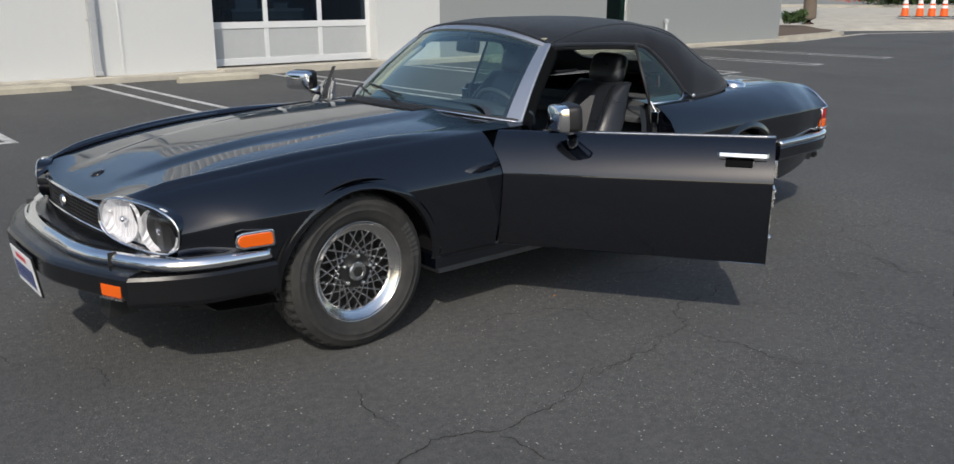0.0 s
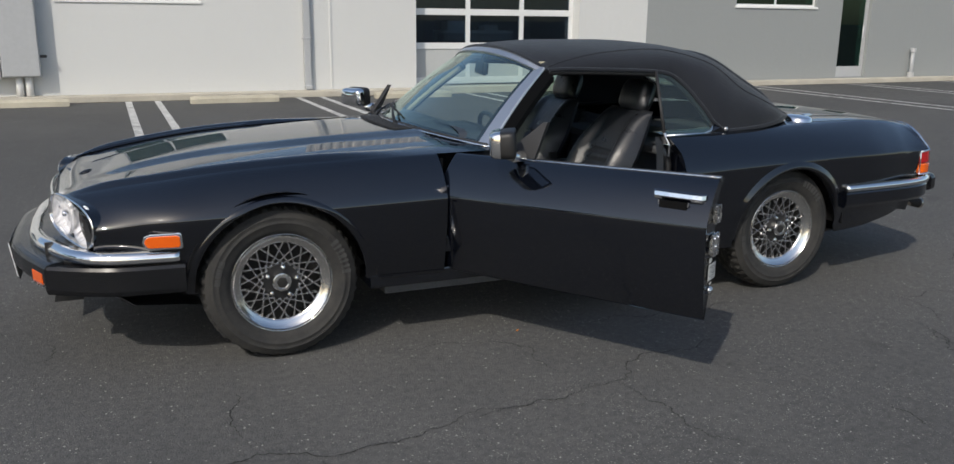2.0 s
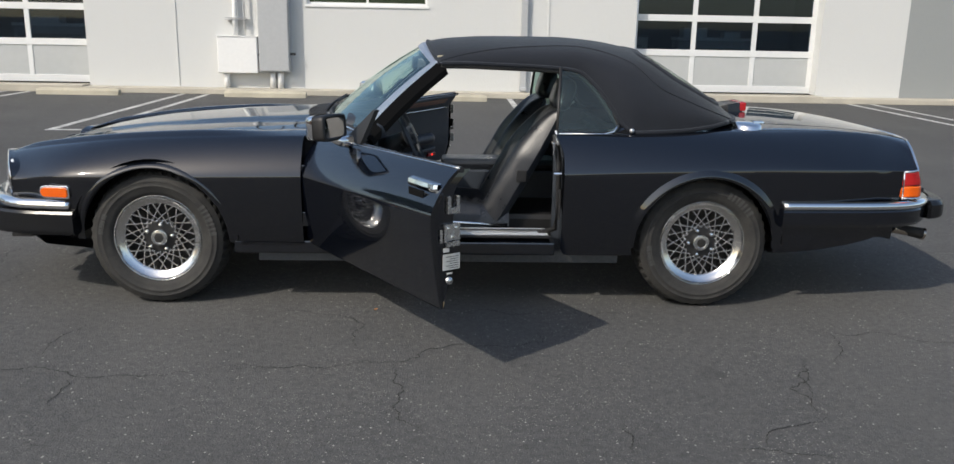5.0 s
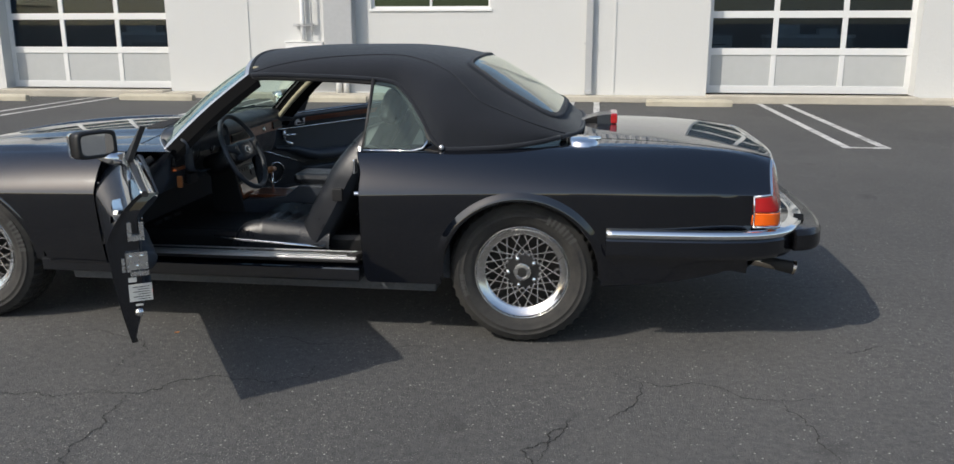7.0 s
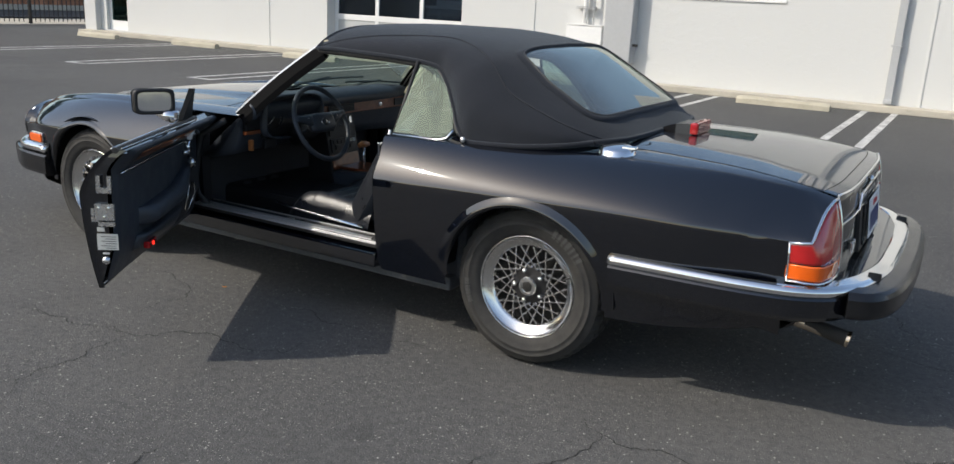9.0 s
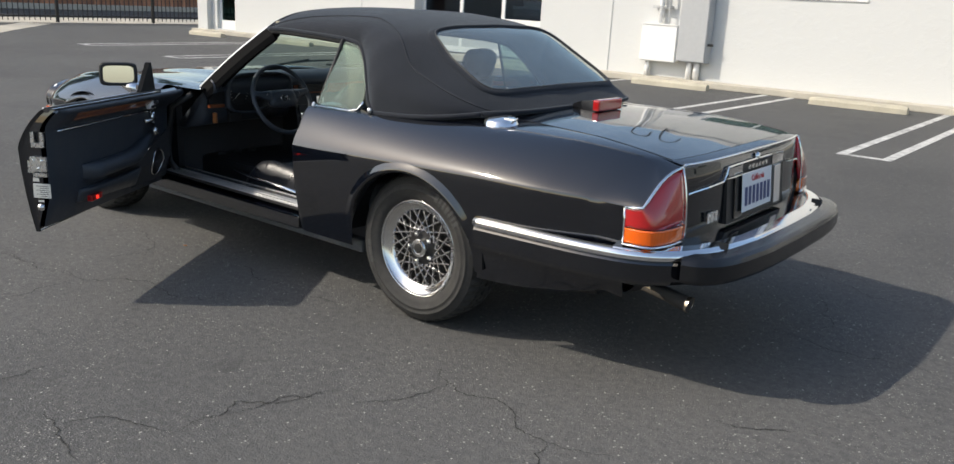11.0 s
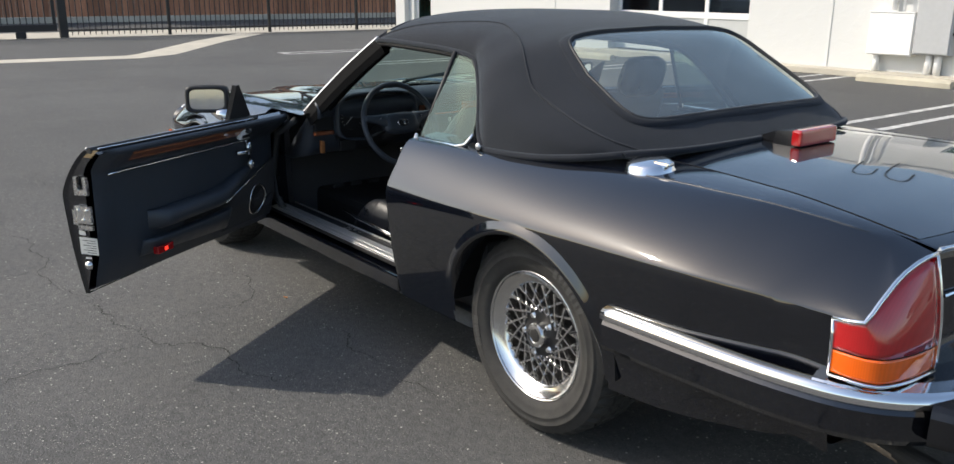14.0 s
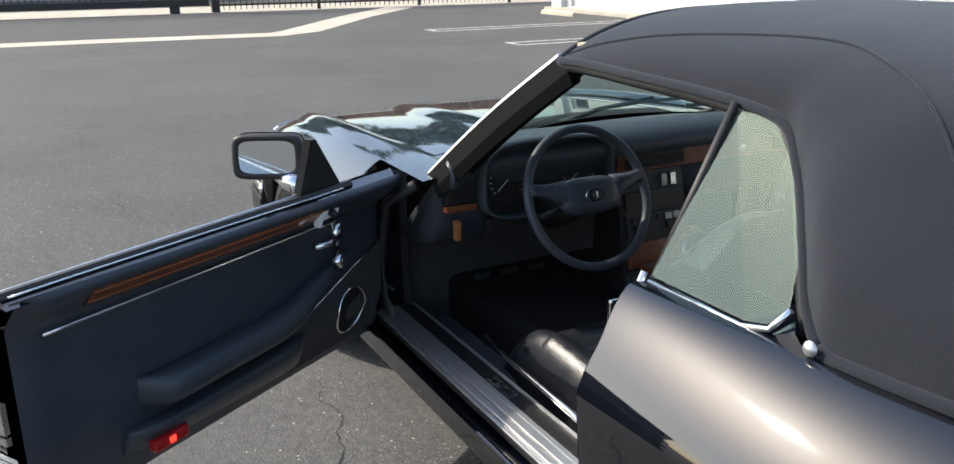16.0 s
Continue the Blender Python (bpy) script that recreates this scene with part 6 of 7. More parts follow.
    im.matrix_basis = pose(1.20, -.04, 1.125, 0, 8, -12)
    part("mirror_glass", box_bm(.0165, .018, -.10, .10, -.023, .028), M_MIRROR, im)
    part("mirror_stem", tube_bm([(0, 0, .03), (.01, 0, .08)], .008, 8), M_BLACK, im)


windscreen()


# ---- soft top ----
H_EDGE = [(0.0, 1.315, .556, 1.142), (.12, 1.42, .560, 1.146), (.30, 1.62, .570, 1.142), (.44, 1.86, .575, 1.133), (.50, 1.985, .578, 1.118), (.58, 2.07, .615, 1.052), (.66, 2.142, .668, .955), (.74, 2.195, .706, .876), (.80, 2.255, .726, .842), (.88, 2.45, .715, .850), (.95, 2.62, .675, .868), (1.0, 2.735, .60, .886)]
H_CROWN = [(0.0, 1.245, 1.238), (.12, 1.36, 1.256), (.30, 1.62, 1.270), (.46, 1.92, 1.271), (.56, 2.12, 1.258), (.64, 2.28, 1.230), (.70, 2.37, 1.200), (.80, 2.53, 1.110), (.90, 2.70, 1.0), (1.0, 2.825, .896)]
he_x, he_y, he_z = (pchip([(k[0], k[i]) for k in H_EDGE]) for i in (1, 2, 3))
hc_x, hc_z = (pchip([(k[0], k[i]) for k in H_CROWN]) for i in (1, 2))
h_box = pchip([(0, 1.9), (.06, 1.4), (.14, 1.05), (.28, .85), (.46, .70), (.60, .52), (.70, .44), (1.0, .44)])


def hood_pt(u, v, off=0.0):
    """v -1 to 1 across, u 0 at the header to 1 at the boot."""
    av = abs(v)
    ye = he_y(u)
    # angle from the edge up to the crown
    a = av * math.pi / 2
    k = h_box(u)
    y = ye * math.sin(a) ** (.80 - .05 * smooth01((u - .5) / .2))
    h = max(0.0, math.cos(a)) ** k
    z = he_z(u) + (hc_z(u) - he_z(u)) * h
    w = (math.sin(a)) ** (2.2 + 1.6 * smooth01((u - .45) / .25))
    x = hc_x(u) + (he_x(u) - hc_x(u)) * w
    return Vector((x, math.copysign(y, v), z))


def hood_n(u, v):
    a = hood_pt(min(1, u + .004), v) - hood_pt(max(0, u - .004), v)
    b = hood_pt(u, min(1, v + .01)) - hood_pt(u, max(-1, v - .01))
    n = a.cross(b)
    n.normalize()
    return n if n.z > 0 or (abs(n.z) < .2 and n.y * v > 0) else -n


RW = (.668, .925, .430)      # rear window: u from, u to, half width in v


def in_window(u, v, grow=0.0):
    uc, uh = (RW[0] + RW[1]) / 2, (RW[1] - RW[0]) / 2 + grow
    wide = (RW[2] + grow) * (1 + .07 * max(-1, min(1, (u - uc) / uh)))
    return (abs(u - uc) / uh) ** 8 + (abs(v) / wide) ** 8 < 1


def soft_top():
    us = np.linspace(0, 1, 96)
    vs = np.linspace(-1, 1, 121)
    bm = bmesh.new()
    vr = add_grid(bm, [[hood_pt(u, v) for v in vs] for u in us])
    kill = []
    bm.faces.ensure_lookup_table()
    m = len(vs) - 1
    for i in range(len(us) - 1):
        for j in range(m):
            if in_window((us[i] + us[i + 1]) / 2, (vs[j] + vs[j + 1]) / 2):
                kill.append(bm.faces[i * m + j])
    bmesh.ops.delete(bm, geom=kill, context='FACES')
    bmesh.ops.recalc_face_normals(bm, faces=bm.faces)
    top = part("soft_top", bm, M_CANVAS, car, "raised black canvas soft top", smooth=True)
    bm = bmesh.new()
    add_grid(bm, [[hood_pt(u, v) + Vector((0, 0, -.014)) + Vector((0, -math.copysign(.012, v), 0)) * abs(v) ** 3 for v in vs[::2]] for u in us[:66:2]])
    part("headlining", bm, M_BLACK, top, smooth=True)
    # window outline
    uc, uh, vh = (RW[0] + RW[1]) / 2, (RW[1] - RW[0]) / 2, RW[2]
    ring = []
    for i in range(80):
        t = 2 * math.pi * i / 80
        c, s = math.cos(t), math.sin(t)
        su = math.copysign(abs(s) ** .26, s)
        ring.append((uc + uh * su, vh * (1 + .07 * su) * math.copysign(abs(c) ** .26, c)))
    rows = []
    for k in (1.07, 1.05, 1.0, .965, .955):
        lift = {1.07: .001, 1.05: .007, 1.0: .009, .965: .005, .955: -.004}[k]
        rows.append([hood_pt(uc + (u - uc) * (1 + (k - 1) * 1.6), v * k) + hood_n(u, v) * lift for u, v in ring])
    part("window_surround", grid_bm(rows, close_v=True), M_CANVAS, top, smooth=True)
    rows = []
    for k in np.linspace(.0, 1.0, 10):
        rows.append([hood_pt(uc + (u - uc) * k, v * k) + hood_n(uc, 0) * .001 for u, v in ring])
    g = part("rear_window", grid_bm(rows, close_v=True), M_PLASTICWIN, top, "clear rear window", smooth=True)
    g.visible_shadow = False
    part("window_seal", tube_bm([hood_pt(uc + (u - uc) * .985, v * .975) + hood_n(u, v) * .006 for u, v in ring], .005, 6, closed=True), M_RUBBER, top, smooth=True)
    # seams
    for v in (-.80, .80):
        bm = bmesh.new()
        add_tube(bm, [hood_pt(u, v * (1 - .34 * smooth01(u / .55) + .19 * smooth01((u - .40) / .60))) + hood_n(u, v * .8) * .0008 for u in np.linspace(.02, .995, 60)], .0032, 6)
        part("seam", bm, M_CANVAS, top, smooth=True)
    part("header_hem", tube_bm([hood_pt(.008, v) + Vector((-.006, 0, -.002)) for v in np.linspace(-1, 1, 40)], .009, 8), M_CANVAS, top, smooth=True)
    part("base_hem", tube_bm([hood_pt(1.0, v) + Vector((.004, 0, -.002)) for v in np.linspace(-.98, .98, 50)], .011, 8), M_CANVAS, top, smooth=True)
    for side in (-1, 1):
        part("side_hem", tube_bm([hood_pt(u, side) for u in np.linspace(.01, .78, 60)], .010, 8), M_CANVAS, top, smooth=True)
        part("base_hem", tube_bm([hood_pt(u, side) for u in np.linspace(.78, 1.0, 24)], .011, 8), M_CANVAS, top, smooth=True)
        part("side_seal", tube_bm([hood_pt(u, side) + Vector((-.012, -side * .012, -.014)) for u in np.linspace(.01, .76, 60)], .012, 8), M_RUBBER, top, smooth=True)
        part("fastener", lathe_bm([(0, side * .008), (.007, side * .007), (.011, side * .003), (.012, 0)], 16, 'Y', (2.232, side * .742, .853)), M_SATIN, top, "chrome press fastener", smooth=True)
        # quarter window
        q = [Vector((1.884, side * .732, .842)), Vector((1.906, side * .588, 1.120)), Vector((1.982, side * .580, 1.116)), Vector((2.065, side * .617, 1.050)), Vector((2.135, side * .668, .955)), Vector((2.165, side * .712, .876)), Vector((2.14, side * .726, .850)), Vector((2.10, side * .732, .842))]
        bm = bmesh.new()
        bm.faces.new([bm.verts.new(p) for p in q])
        qg = part("quarter_window", bm, M_QGLASS, car, "clear rear quarter window")
        qg.visible_shadow = False
        part("front_frame", tube_bm([q[0] + Vector((-.006, 0, -.03)), q[1] + Vector((-.004, 0, .012))], .008, 8), M_RUBBER, qg, smooth=True)
        part("bright_strip", tube_bm([q[0] + Vector((-.014, side * .004, .004)), q[0] + Vector((-.010, side * .020, -.022)), q[0] + Vector((-.002, side * .040, -.055))], .0065, 8), M_STAIN, qg)
        part("bright_base", tube_bm([q[0] + Vector((0, side * .004, -.008)), q[7] + Vector((0, side * .004, -.008)), q[6] + Vector((.008, side * .004, -.004)), q[5] + Vector((.006, side * .004, .006))], .0055, 8), M_CHROME, qg, "chrome window base trim", smooth=True)
        bm = bmesh.new()
        bm.faces.new([bm.verts.new(p) for p in (q[5] + Vector((.01, 0, .005)), q[5] + Vector((.012, 0, -.01)), q[6] + Vector((.01, .0, -.012)), Vector((2.10, side * .752, .832)), Vector((2.235, side * .742, .832)), Vector((2.20, side * .738, .862)))])
        part("corner_gusset", bm, M_PAINT, qg)


soft_top()

# ---- doors ----
HX, HY = .727, .833      # where the doors turn


def door(side, angle):
    """A door, built shut and swung open round its hinge."""
    X0, X1 = .694, 1.858
    hy = side * HY
    L = lambda x, y, z: Vector((x - HX, side * y - hy, z))
    # outer skin
    bm = bmesh.new()
    xs, ss = np.linspace(X0, X1, 54), np.linspace(2.0, 3.97, 34)
    rows = []
    for x in xs:
        rows.append([L(skin(x, s).x, skin(x, s).y, skin(x, s).z) for s in ss])
    add_grid(bm, rows)
    bmesh.ops.recalc_face_normals(bm, faces=bm.faces)
    ob = part("door", bm, M_PAINT, car, "open black door with padded inner panel", smooth=True)
    ob.matrix_basis = pose(HX, hy, 0, 0, 0, side * angle)
    yo = lambda x, z: wall_y(x, min(z, f_zk(x) - .002))
    foot = lambda x, z: min(1.0, max(0.0, (z - f_zl(x)) / .13)) ** .7
    yi = lambda x, z: yo(x, z) - .004 - (yo(x, z) - min(yo(x, z) - .055, .80 - .02 * (z - .3)) - .004) * foot(x, z)
    zt = lambda x: f_zk(x) - .004
    # edges between skin and inner panel
    bm = bmesh.new()
    for x in (X0, X1):
        zs = np.linspace(f_zl(x) + .008, zt(x), 20)
        bm2 = add_grid(bm, [[L(x, yo(x, z), z), L(x + (.004 if x < 1 else -.004), yo(x, z) - .02, z), L(x, yi(x, z), z)] for z in zs])
    xs2 = np.linspace(X0, X1, 30)
    add_grid(bm, [[L(x, yo(x, f_zl(x) + .008), f_zl(x) + .008), L(x, yi(x, f_zl(x) + .008), f_zl(x) + .008)] for x in xs2])
    add_grid(bm, [[L(x, f_yk(x), zt(x)), L(x, yi(x, zt(x)), zt(x) - .012)] for x in xs2])
    bmesh.ops.remove_doubles(bm, verts=bm.verts, dist=1e-5)
    bmesh.ops.recalc_face_normals(bm, faces=bm.faces)
    part("door_edge", bm, M_PAINT, ob, smooth=False)
    # padded inner panel
    rows = []
    zs = [.325, .36, .45, .55, .62, .68, .72, .735, .75, .775, .80, .815, .822]
    pad = [.0, .006, .010, .010, .010, .010, .010, .012, .026, .034, .032, .020, .0]
    for x in np.linspace(X0 + .012, X1 - .03, 40):
        e = min(1, (x - X0 - .012) / .03, (X1 - .03 - x) / .03)
        rows.append([L(x, yi(x, z) - q * math.sqrt(max(0, e)) - .004, z + (f_zk(x) - .83)) for z, q in zip(zs, pad)])
    bm = grid_bm(rows)
    part("inner_panel", bm, M_VINYL, ob, "dark padded door lining", smooth=True)
    P = lambda x, z, o: L(x, yi(x, z) - .014 - o, z)
    # belt trims
    part("belt_trim", tube_bm([L(x, f_yk(x) + .004, zt(x) + .004) for x in np.linspace(X0 + .30, X1, 20)], .0036, 8), M_CHROME, ob, "chrome belt trim", smooth=True)
    part("inner_belt_trim", tube_bm([L(x, yi(x, .8) - .012, zt(x) + .002) for x in np.linspace(X0 + .26, X1 - .02, 20)], .0022, 8), M_CHROME, ob, "chrome belt trim", smooth=True)
    part("glass_slot", tube_bm([L(x, (f_yk(x) + yi(x, .8)) / 2, zt(x) - .002) for x in np.linspace(X0 + .2, X1, 12)], .012, 6), M_RUBBER, ob)
    # wood strip with light inlay
    rows = []
    bm = bmesh.new()
    wp = lambda x, z, o: L(x, yi(x, z) - .038 - o, z + (f_zk(x) - .83))
    add_grid(bm, [[wp(x, .763, -.006), wp(x, .765, .003), wp(x, .799, .001), wp(x, .801, -.010)] for x in np.linspace(1.055, 1.70, 16)])
    bmesh.ops.recalc_face_normals(bm, faces=bm.faces)
    wd = part("wood_strip", bm, M_WOOD, ob, "polished walnut door strip")
    for z in (.771, .793):
        part("inlay", tube_bm([wp(x, z, .0025) for x in np.linspace(1.06, 1.695, 12)], .0016, 5), M_AMBERWOOD, wd)
    part("chrome_line", tube_bm([P(x, .727 + (f_zk(x) - .83), .006) for x in np.linspace(.86, 1.77, 20)], .0042, 8), M_CHROME, ob, "thin chrome door strip", smooth=True)
    # mirror switch, lever, pull
    sw = part("switch_plate", box_bm(-.036, .036, -.010, .010, -.036, .036, .005), M_SILVER, ob, "chrome mirror switch plate")
    sw.matrix_basis = Matrix.Translation(P(1.020, .768, .034)) @ pose(0, 0, 0, 16 * side, 0, 0)
    part("switch_knob", tube_bm([(0, side * -.010, .004), (0, side * -.030, .0)], [.011, .008], 12), M_BLACK, sw, smooth=True)
    part("rocker", box_bm(-.026, .026, *sorted((side * -.010, side * -.016)), -.028, -.014, .003), M_BLACK, sw)
    part("door_lever", tube_bm([P(.935, .672, .008), P(.932, .672, .030), P(.985, .668, .034), P(1.025, .668, .022)], [.010, .009, .008, .010], 8), M_CHROME, ob, "chrome door lever", smooth=True)
    part("lever_plate", tube_bm([P(.926, .705, .012), P(.926, .645, .012)], .015, 8), M_CHROME, ob, smooth=True)
    rows = []
    for t in np.linspace(0, 1, 20):
        x = .86 + .72 * t
        z = .592 - .078 * smooth01(t / .5)
        fin = math.sqrt(max(0.0, 1 - (max(0.0, t - .9) / .1) ** 2))
        w_ = .016 + .026 * smooth01(t / .4)
        o = (.020 + .052 * smooth01(t / .45)) * fin
        rows.append([P(x, z + w_ * math.sin(a) * .9, max(-.012, o * (.35 + .65 * math.cos(a)))) for a in np.linspace(-2.2, 2.2, 12)])
    part("armrest", grid_bm(rows), M_VINYL, ob, "padded armrest pull", smooth=True)
    rows = []
    for t in np.linspace(0, 1, 14):
        x = 1.07 + .55 * t
        zbot = .345 + .035 * t
        fin = .35 + .65 * math.sqrt(max(0.0, 1 - (2 * abs(t - .5)) ** 4))
        rows.append([P(x, zbot, .0), P(x, zbot + .012, .030 * fin), P(x, zbot + .05, .042 * fin), P(x, .438, .044 * fin), P(x, .446, .036 * fin), P(x, .445, .0)])
    part("door_pocket", grid_bm(rows, cap=True), M_VINYL, ob, "moulded door pocket", smooth=True)
    # flat black sheet painting the shade in the pocket's mouth
    part("pocket_opening", grid_bm([[P(x, .442, .002), P(x, .475, .004)] for x in np.linspace(1.07, 1.38, 8)]), M_BLACK, ob)
    part("pull_cap", tube_bm([P(.925, .632, .02), P(.965, .606, .045)], [.010, .017], 8), M_CHROME, ob, smooth=True)
    # speaker and kick panel
    bm = bmesh.new()
    add_grid(bm, [[P(a, z, .003) for z in np.linspace(.335, t, 6)] for a, t in ((.712, .60), (.80, .572), (.90, .537), (1.00, .50), (1.10, .465))])
    part("kick_panel", bm, M_GREYPANEL, ob)
    part("kick_trim", tube_bm([P(.715, .602, .006), P(.82, .566, .006), P(.95, .520, .006), P(1.10, .467, .006)], .0035, 6), M_CHROME, ob, smooth=True)
    part("speaker_ring", tube_bm([P(.858 + .062 * math.cos(a), .430 + .068 * math.sin(a), .007) for a in np.linspace(0, 2 * math.pi, 41)[:-1]], .0038, 6, closed=True), M_CHROME, ob, "chrome speaker ring", smooth=True)
    bm = bmesh.new()
    bm.faces.new([bm.verts.new(P(.858 + .06 * math.cos(a), .430 + .066 * math.sin(a), .0055)) for a in np.linspace(0, 2 * math.pi, 41)[:-1]])
    part("speaker_grille", bm, M_BLACK, ob)
    lampb = part("door_lamp", box_bm(-.045, .045, -.012, .012, -.014, .014, .004), M_RED, ob, "red door warning lamp")
    lampb.matrix_basis = Matrix.Translation(P(1.54, .398, .040))
    part("lamp_glow", box_bm(-.008, .008, -.0145 * 1, .0145, -.007, .007, .002), M_GLOW, lampb)
    # rear edge fittings
    E = lambda y, z, o=0: L(X1 + .002 + o, y, z)
    em = lambda y0, y1, z0, z1, t=.006: grid_bm([[E(y0, z0), E(y1, z0), E(y1, z1), E(y0, z1)], [E(y0, z0, t), E(y1, z0, t), E(y1, z1, t), E(y0, z1, t)]], close_v=True, cap=True)
    yz = lambda z: yo(X1, z)
    hook = part("door_hook", em(yz(.73) - .088, yz(.73) - .036, .672, .690, .012), M_STAIN, ob, "bright U-shaped door hook")
    for y0 in (.088, .050):
        part("hook_arm", em(yz(.73) - y0, yz(.73) - y0 + .014, .690, .734, .012), M_STAIN, hook)
    latch = part("latch", em(yz(.6) - .118, yz(.6) - .05, .572, .632, .010), M_STAIN, ob, "steel door latch plate")
    part("latch_foot", em(yz(.6) - .118, yz(.6) - .060, .550, .566, .010), M_STAIN, latch)
    part("latch_side", em(yz(.6) - .062, yz(.6) - .05, .566, .572, .010), M_STAIN, latch)
    for yy, zz in ((.100, .618), (.066, .618), (.084, .585)):
        part("screw", lathe_bm([(0, .015), (.005, .014), (.006, .010)], 10, 'X', E(yz(.6) - yy, zz)), M_CHROME, latch)
    part("latch_pin", em(yz(.6) - .046, yz(.6) - .036, .565, .615, .004), M_STAIN, ob)
    st = part("data_sticker", em(yz(.48) - .111, yz(.48) - .037, .460, .520, .0015), M_GREYDIAL, ob, "printed silver data sticker")
    for k in range(6):
        z = .466 + k * .0085
        part("sticker_line", em(yz(.48) - .104, yz(.48) - (.050 if k % 2 else .066), z, z + .0022, .0022), M_BLACK, st)
    part("paint_chip", em(yz(.54) - .072, yz(.54) - .046, .528, .544, .0012), M_GREYDIAL, ob)
    part("paint_chip", em(yz(.45) - .074, yz(.45) - .050, .443, .450, .0012), M_GREYDIAL, ob)
    part("buffer", lathe_bm([(0, .012), (.012, .010), (.015, 0)], 16, 'X', E(yz(.42) - .055, .420)), M_STAIN, ob, smooth=True)
    # outside handle
    hd = part("door_handle", grid_bm([[L(x, yo(x, .765) - .004, .745), L(x, yo(x, .765) + w_, .747), L(x, yo(x, .765) + w_ + .004, .758), L(x, yo(x, .765) + w_, .772), L(x, yo(x, .765) - .014, .776)] for x, w_ in ((1.635, .006), (1.645, .018), (1.70, .022), (1.79, .022), (1.825, .020), (1.835, .008))]), M_CHROME, ob, "chrome outside door handle", smooth=False)
    # flat black patch on the skin for the shade under the handle
    part("handle_recess", grid_bm([[L(x, yo(x, .72) + .002, z) for z in (.712, .745)] for x in (1.67, 1.775)]), M_SEAL, hd)
    part("handle_flap", grid_bm([[L(x, yo(x, .73) + .006, z) for z in (.728, .744)] for x in (1.665, 1.78)]), M_CHROME, hd)
    part("lock", lathe_bm([(0, .003), (.008, .002), (.009, 0)], 14, 'Y', L(1.81, yo(1.81, .765) + .024, .76)), M_STAIN, hd)
    # black sail piece and mirror
    bm = bmesh.new()
    sail = [(.925, .815), (1.085, .822), (1.108, .966), (1.090, .966)]
    for o in (0, .022):
        bm.faces.new([bm.verts.new(L(x, .762 - (z - .82) * .42 - o, z)) for x, z in sail])
    a, b = list(bm.verts)[:4], list(bm.verts)[4:]
    for i in range(4):
        bm.faces.new((a[i], a[(i + 1) % 4], b[(i + 1) % 4], b[i]))
    bmesh.ops.recalc_face_normals(bm, faces=bm.faces)
    part("mirror_sail", bm, M_RUBBER, ob)
    mi = part("door_mirror", mirror_shell(side), M_BLACK, ob, "black and chrome door mirror", smooth=True)
    mi.matrix_basis = Matrix.Translation(L(1.018, .885, .893)) @ pose(0, 0, 0, 0, 0, -side * 29) @ pose(0, 0, 0, 0, -3.4, 0)
    part("mirror_foot", tube_bm([L(1.03, .775, .826), L(1.025, .825, .832), L(1.02, .865, .848)], [.030, .024, .018], 10), M_CHROME, ob, smooth=True)
    return ob


def mirror_shell(side):
    """Mirror housing: rounded box open to the rear, in local space."""
    bm = bmesh.new()
    rows = []
    for x, ky, kz in ((.040, .84, .77), (.044, .86, .80), (.046, .97, .96), (.040, 1.05, 1.06), (.02, 1.05, 1.06), (-.02, 1.0, 1.0), (-.045, .90, .88), (-.052, .45, .42)):
        row = []
        for i in range(32):
            t = 2 * math.pi * i / 32
            c, s_ = math.cos(t), math.sin(t)
            row.append((x, .083 * ky * math.copysign(abs(c) ** .34, c), .053 * kz * math.copysign(abs(s_) ** .34, s_)))
        rows.append(row)
    add_grid(bm, rows, close_v=True)
    bm.verts.ensure_lookup_table()
    bm.faces.new([bm.verts[len(bm.verts) - 32 + i] for i in range(32)])
    bmesh.ops.recalc_face_normals(bm, faces=bm.faces)
    return bm


M_AMBERWOOD = plain("inlay_wood", (0.32, 0.12, 0.04), 0.35, 0, 0.15, 20)
for sd, an in ((-1, 56.7), (1, 56.6)):
    dob = door(sd, an)
    mir = next(o for o in dob.children if o.name.startswith("door_mirror"))
    pl = [(.041, .070 * math.copysign(abs(math.cos(t)) ** .4, math.cos(t)), .041 * math.copysign(abs(math.sin(t)) ** .4, math.sin(t))) for t in np.linspace(0, 2 * math.pi, 41)[:-1]]
    bmx = bmesh.new()
    bmx.faces.new([bmx.verts.new(p) for p in pl])
    bmesh.ops.recalc_face_normals(bmx, faces=bmx.faces)
    part("mirror_glass", bmx, M_MIRROR, mir, "mirror glass")
    rows_ = []
    for x, ky, kz in ((-.012, 1.05, 1.06), (-.036, 1.01, 1.01), (-.050, .94, .92), (-.056, .82, .78), (-.058, .02, .02)):
        rows_.append([(x, .083 * ky * math.copysign(abs(math.cos(t)) ** .34, math.cos(t)), .053 * kz * math.copysign(abs(math.sin(t)) ** .34, math.sin(t))) for t in np.linspace(0, 2 * math.pi, 33)[:-1]])
    part("mirror_cap", grid_bm(rows_, close_v=True), M_CHROME, mir, "chrome mirror cap", smooth=True)


# ---- cabin ----
def cushion(rows_fn, nu, nv):
    return grid_bm([[rows_fn(u, v) for v in np.linspace(-1, 1, nv)] for u in np.linspace(0, 1, nu)])


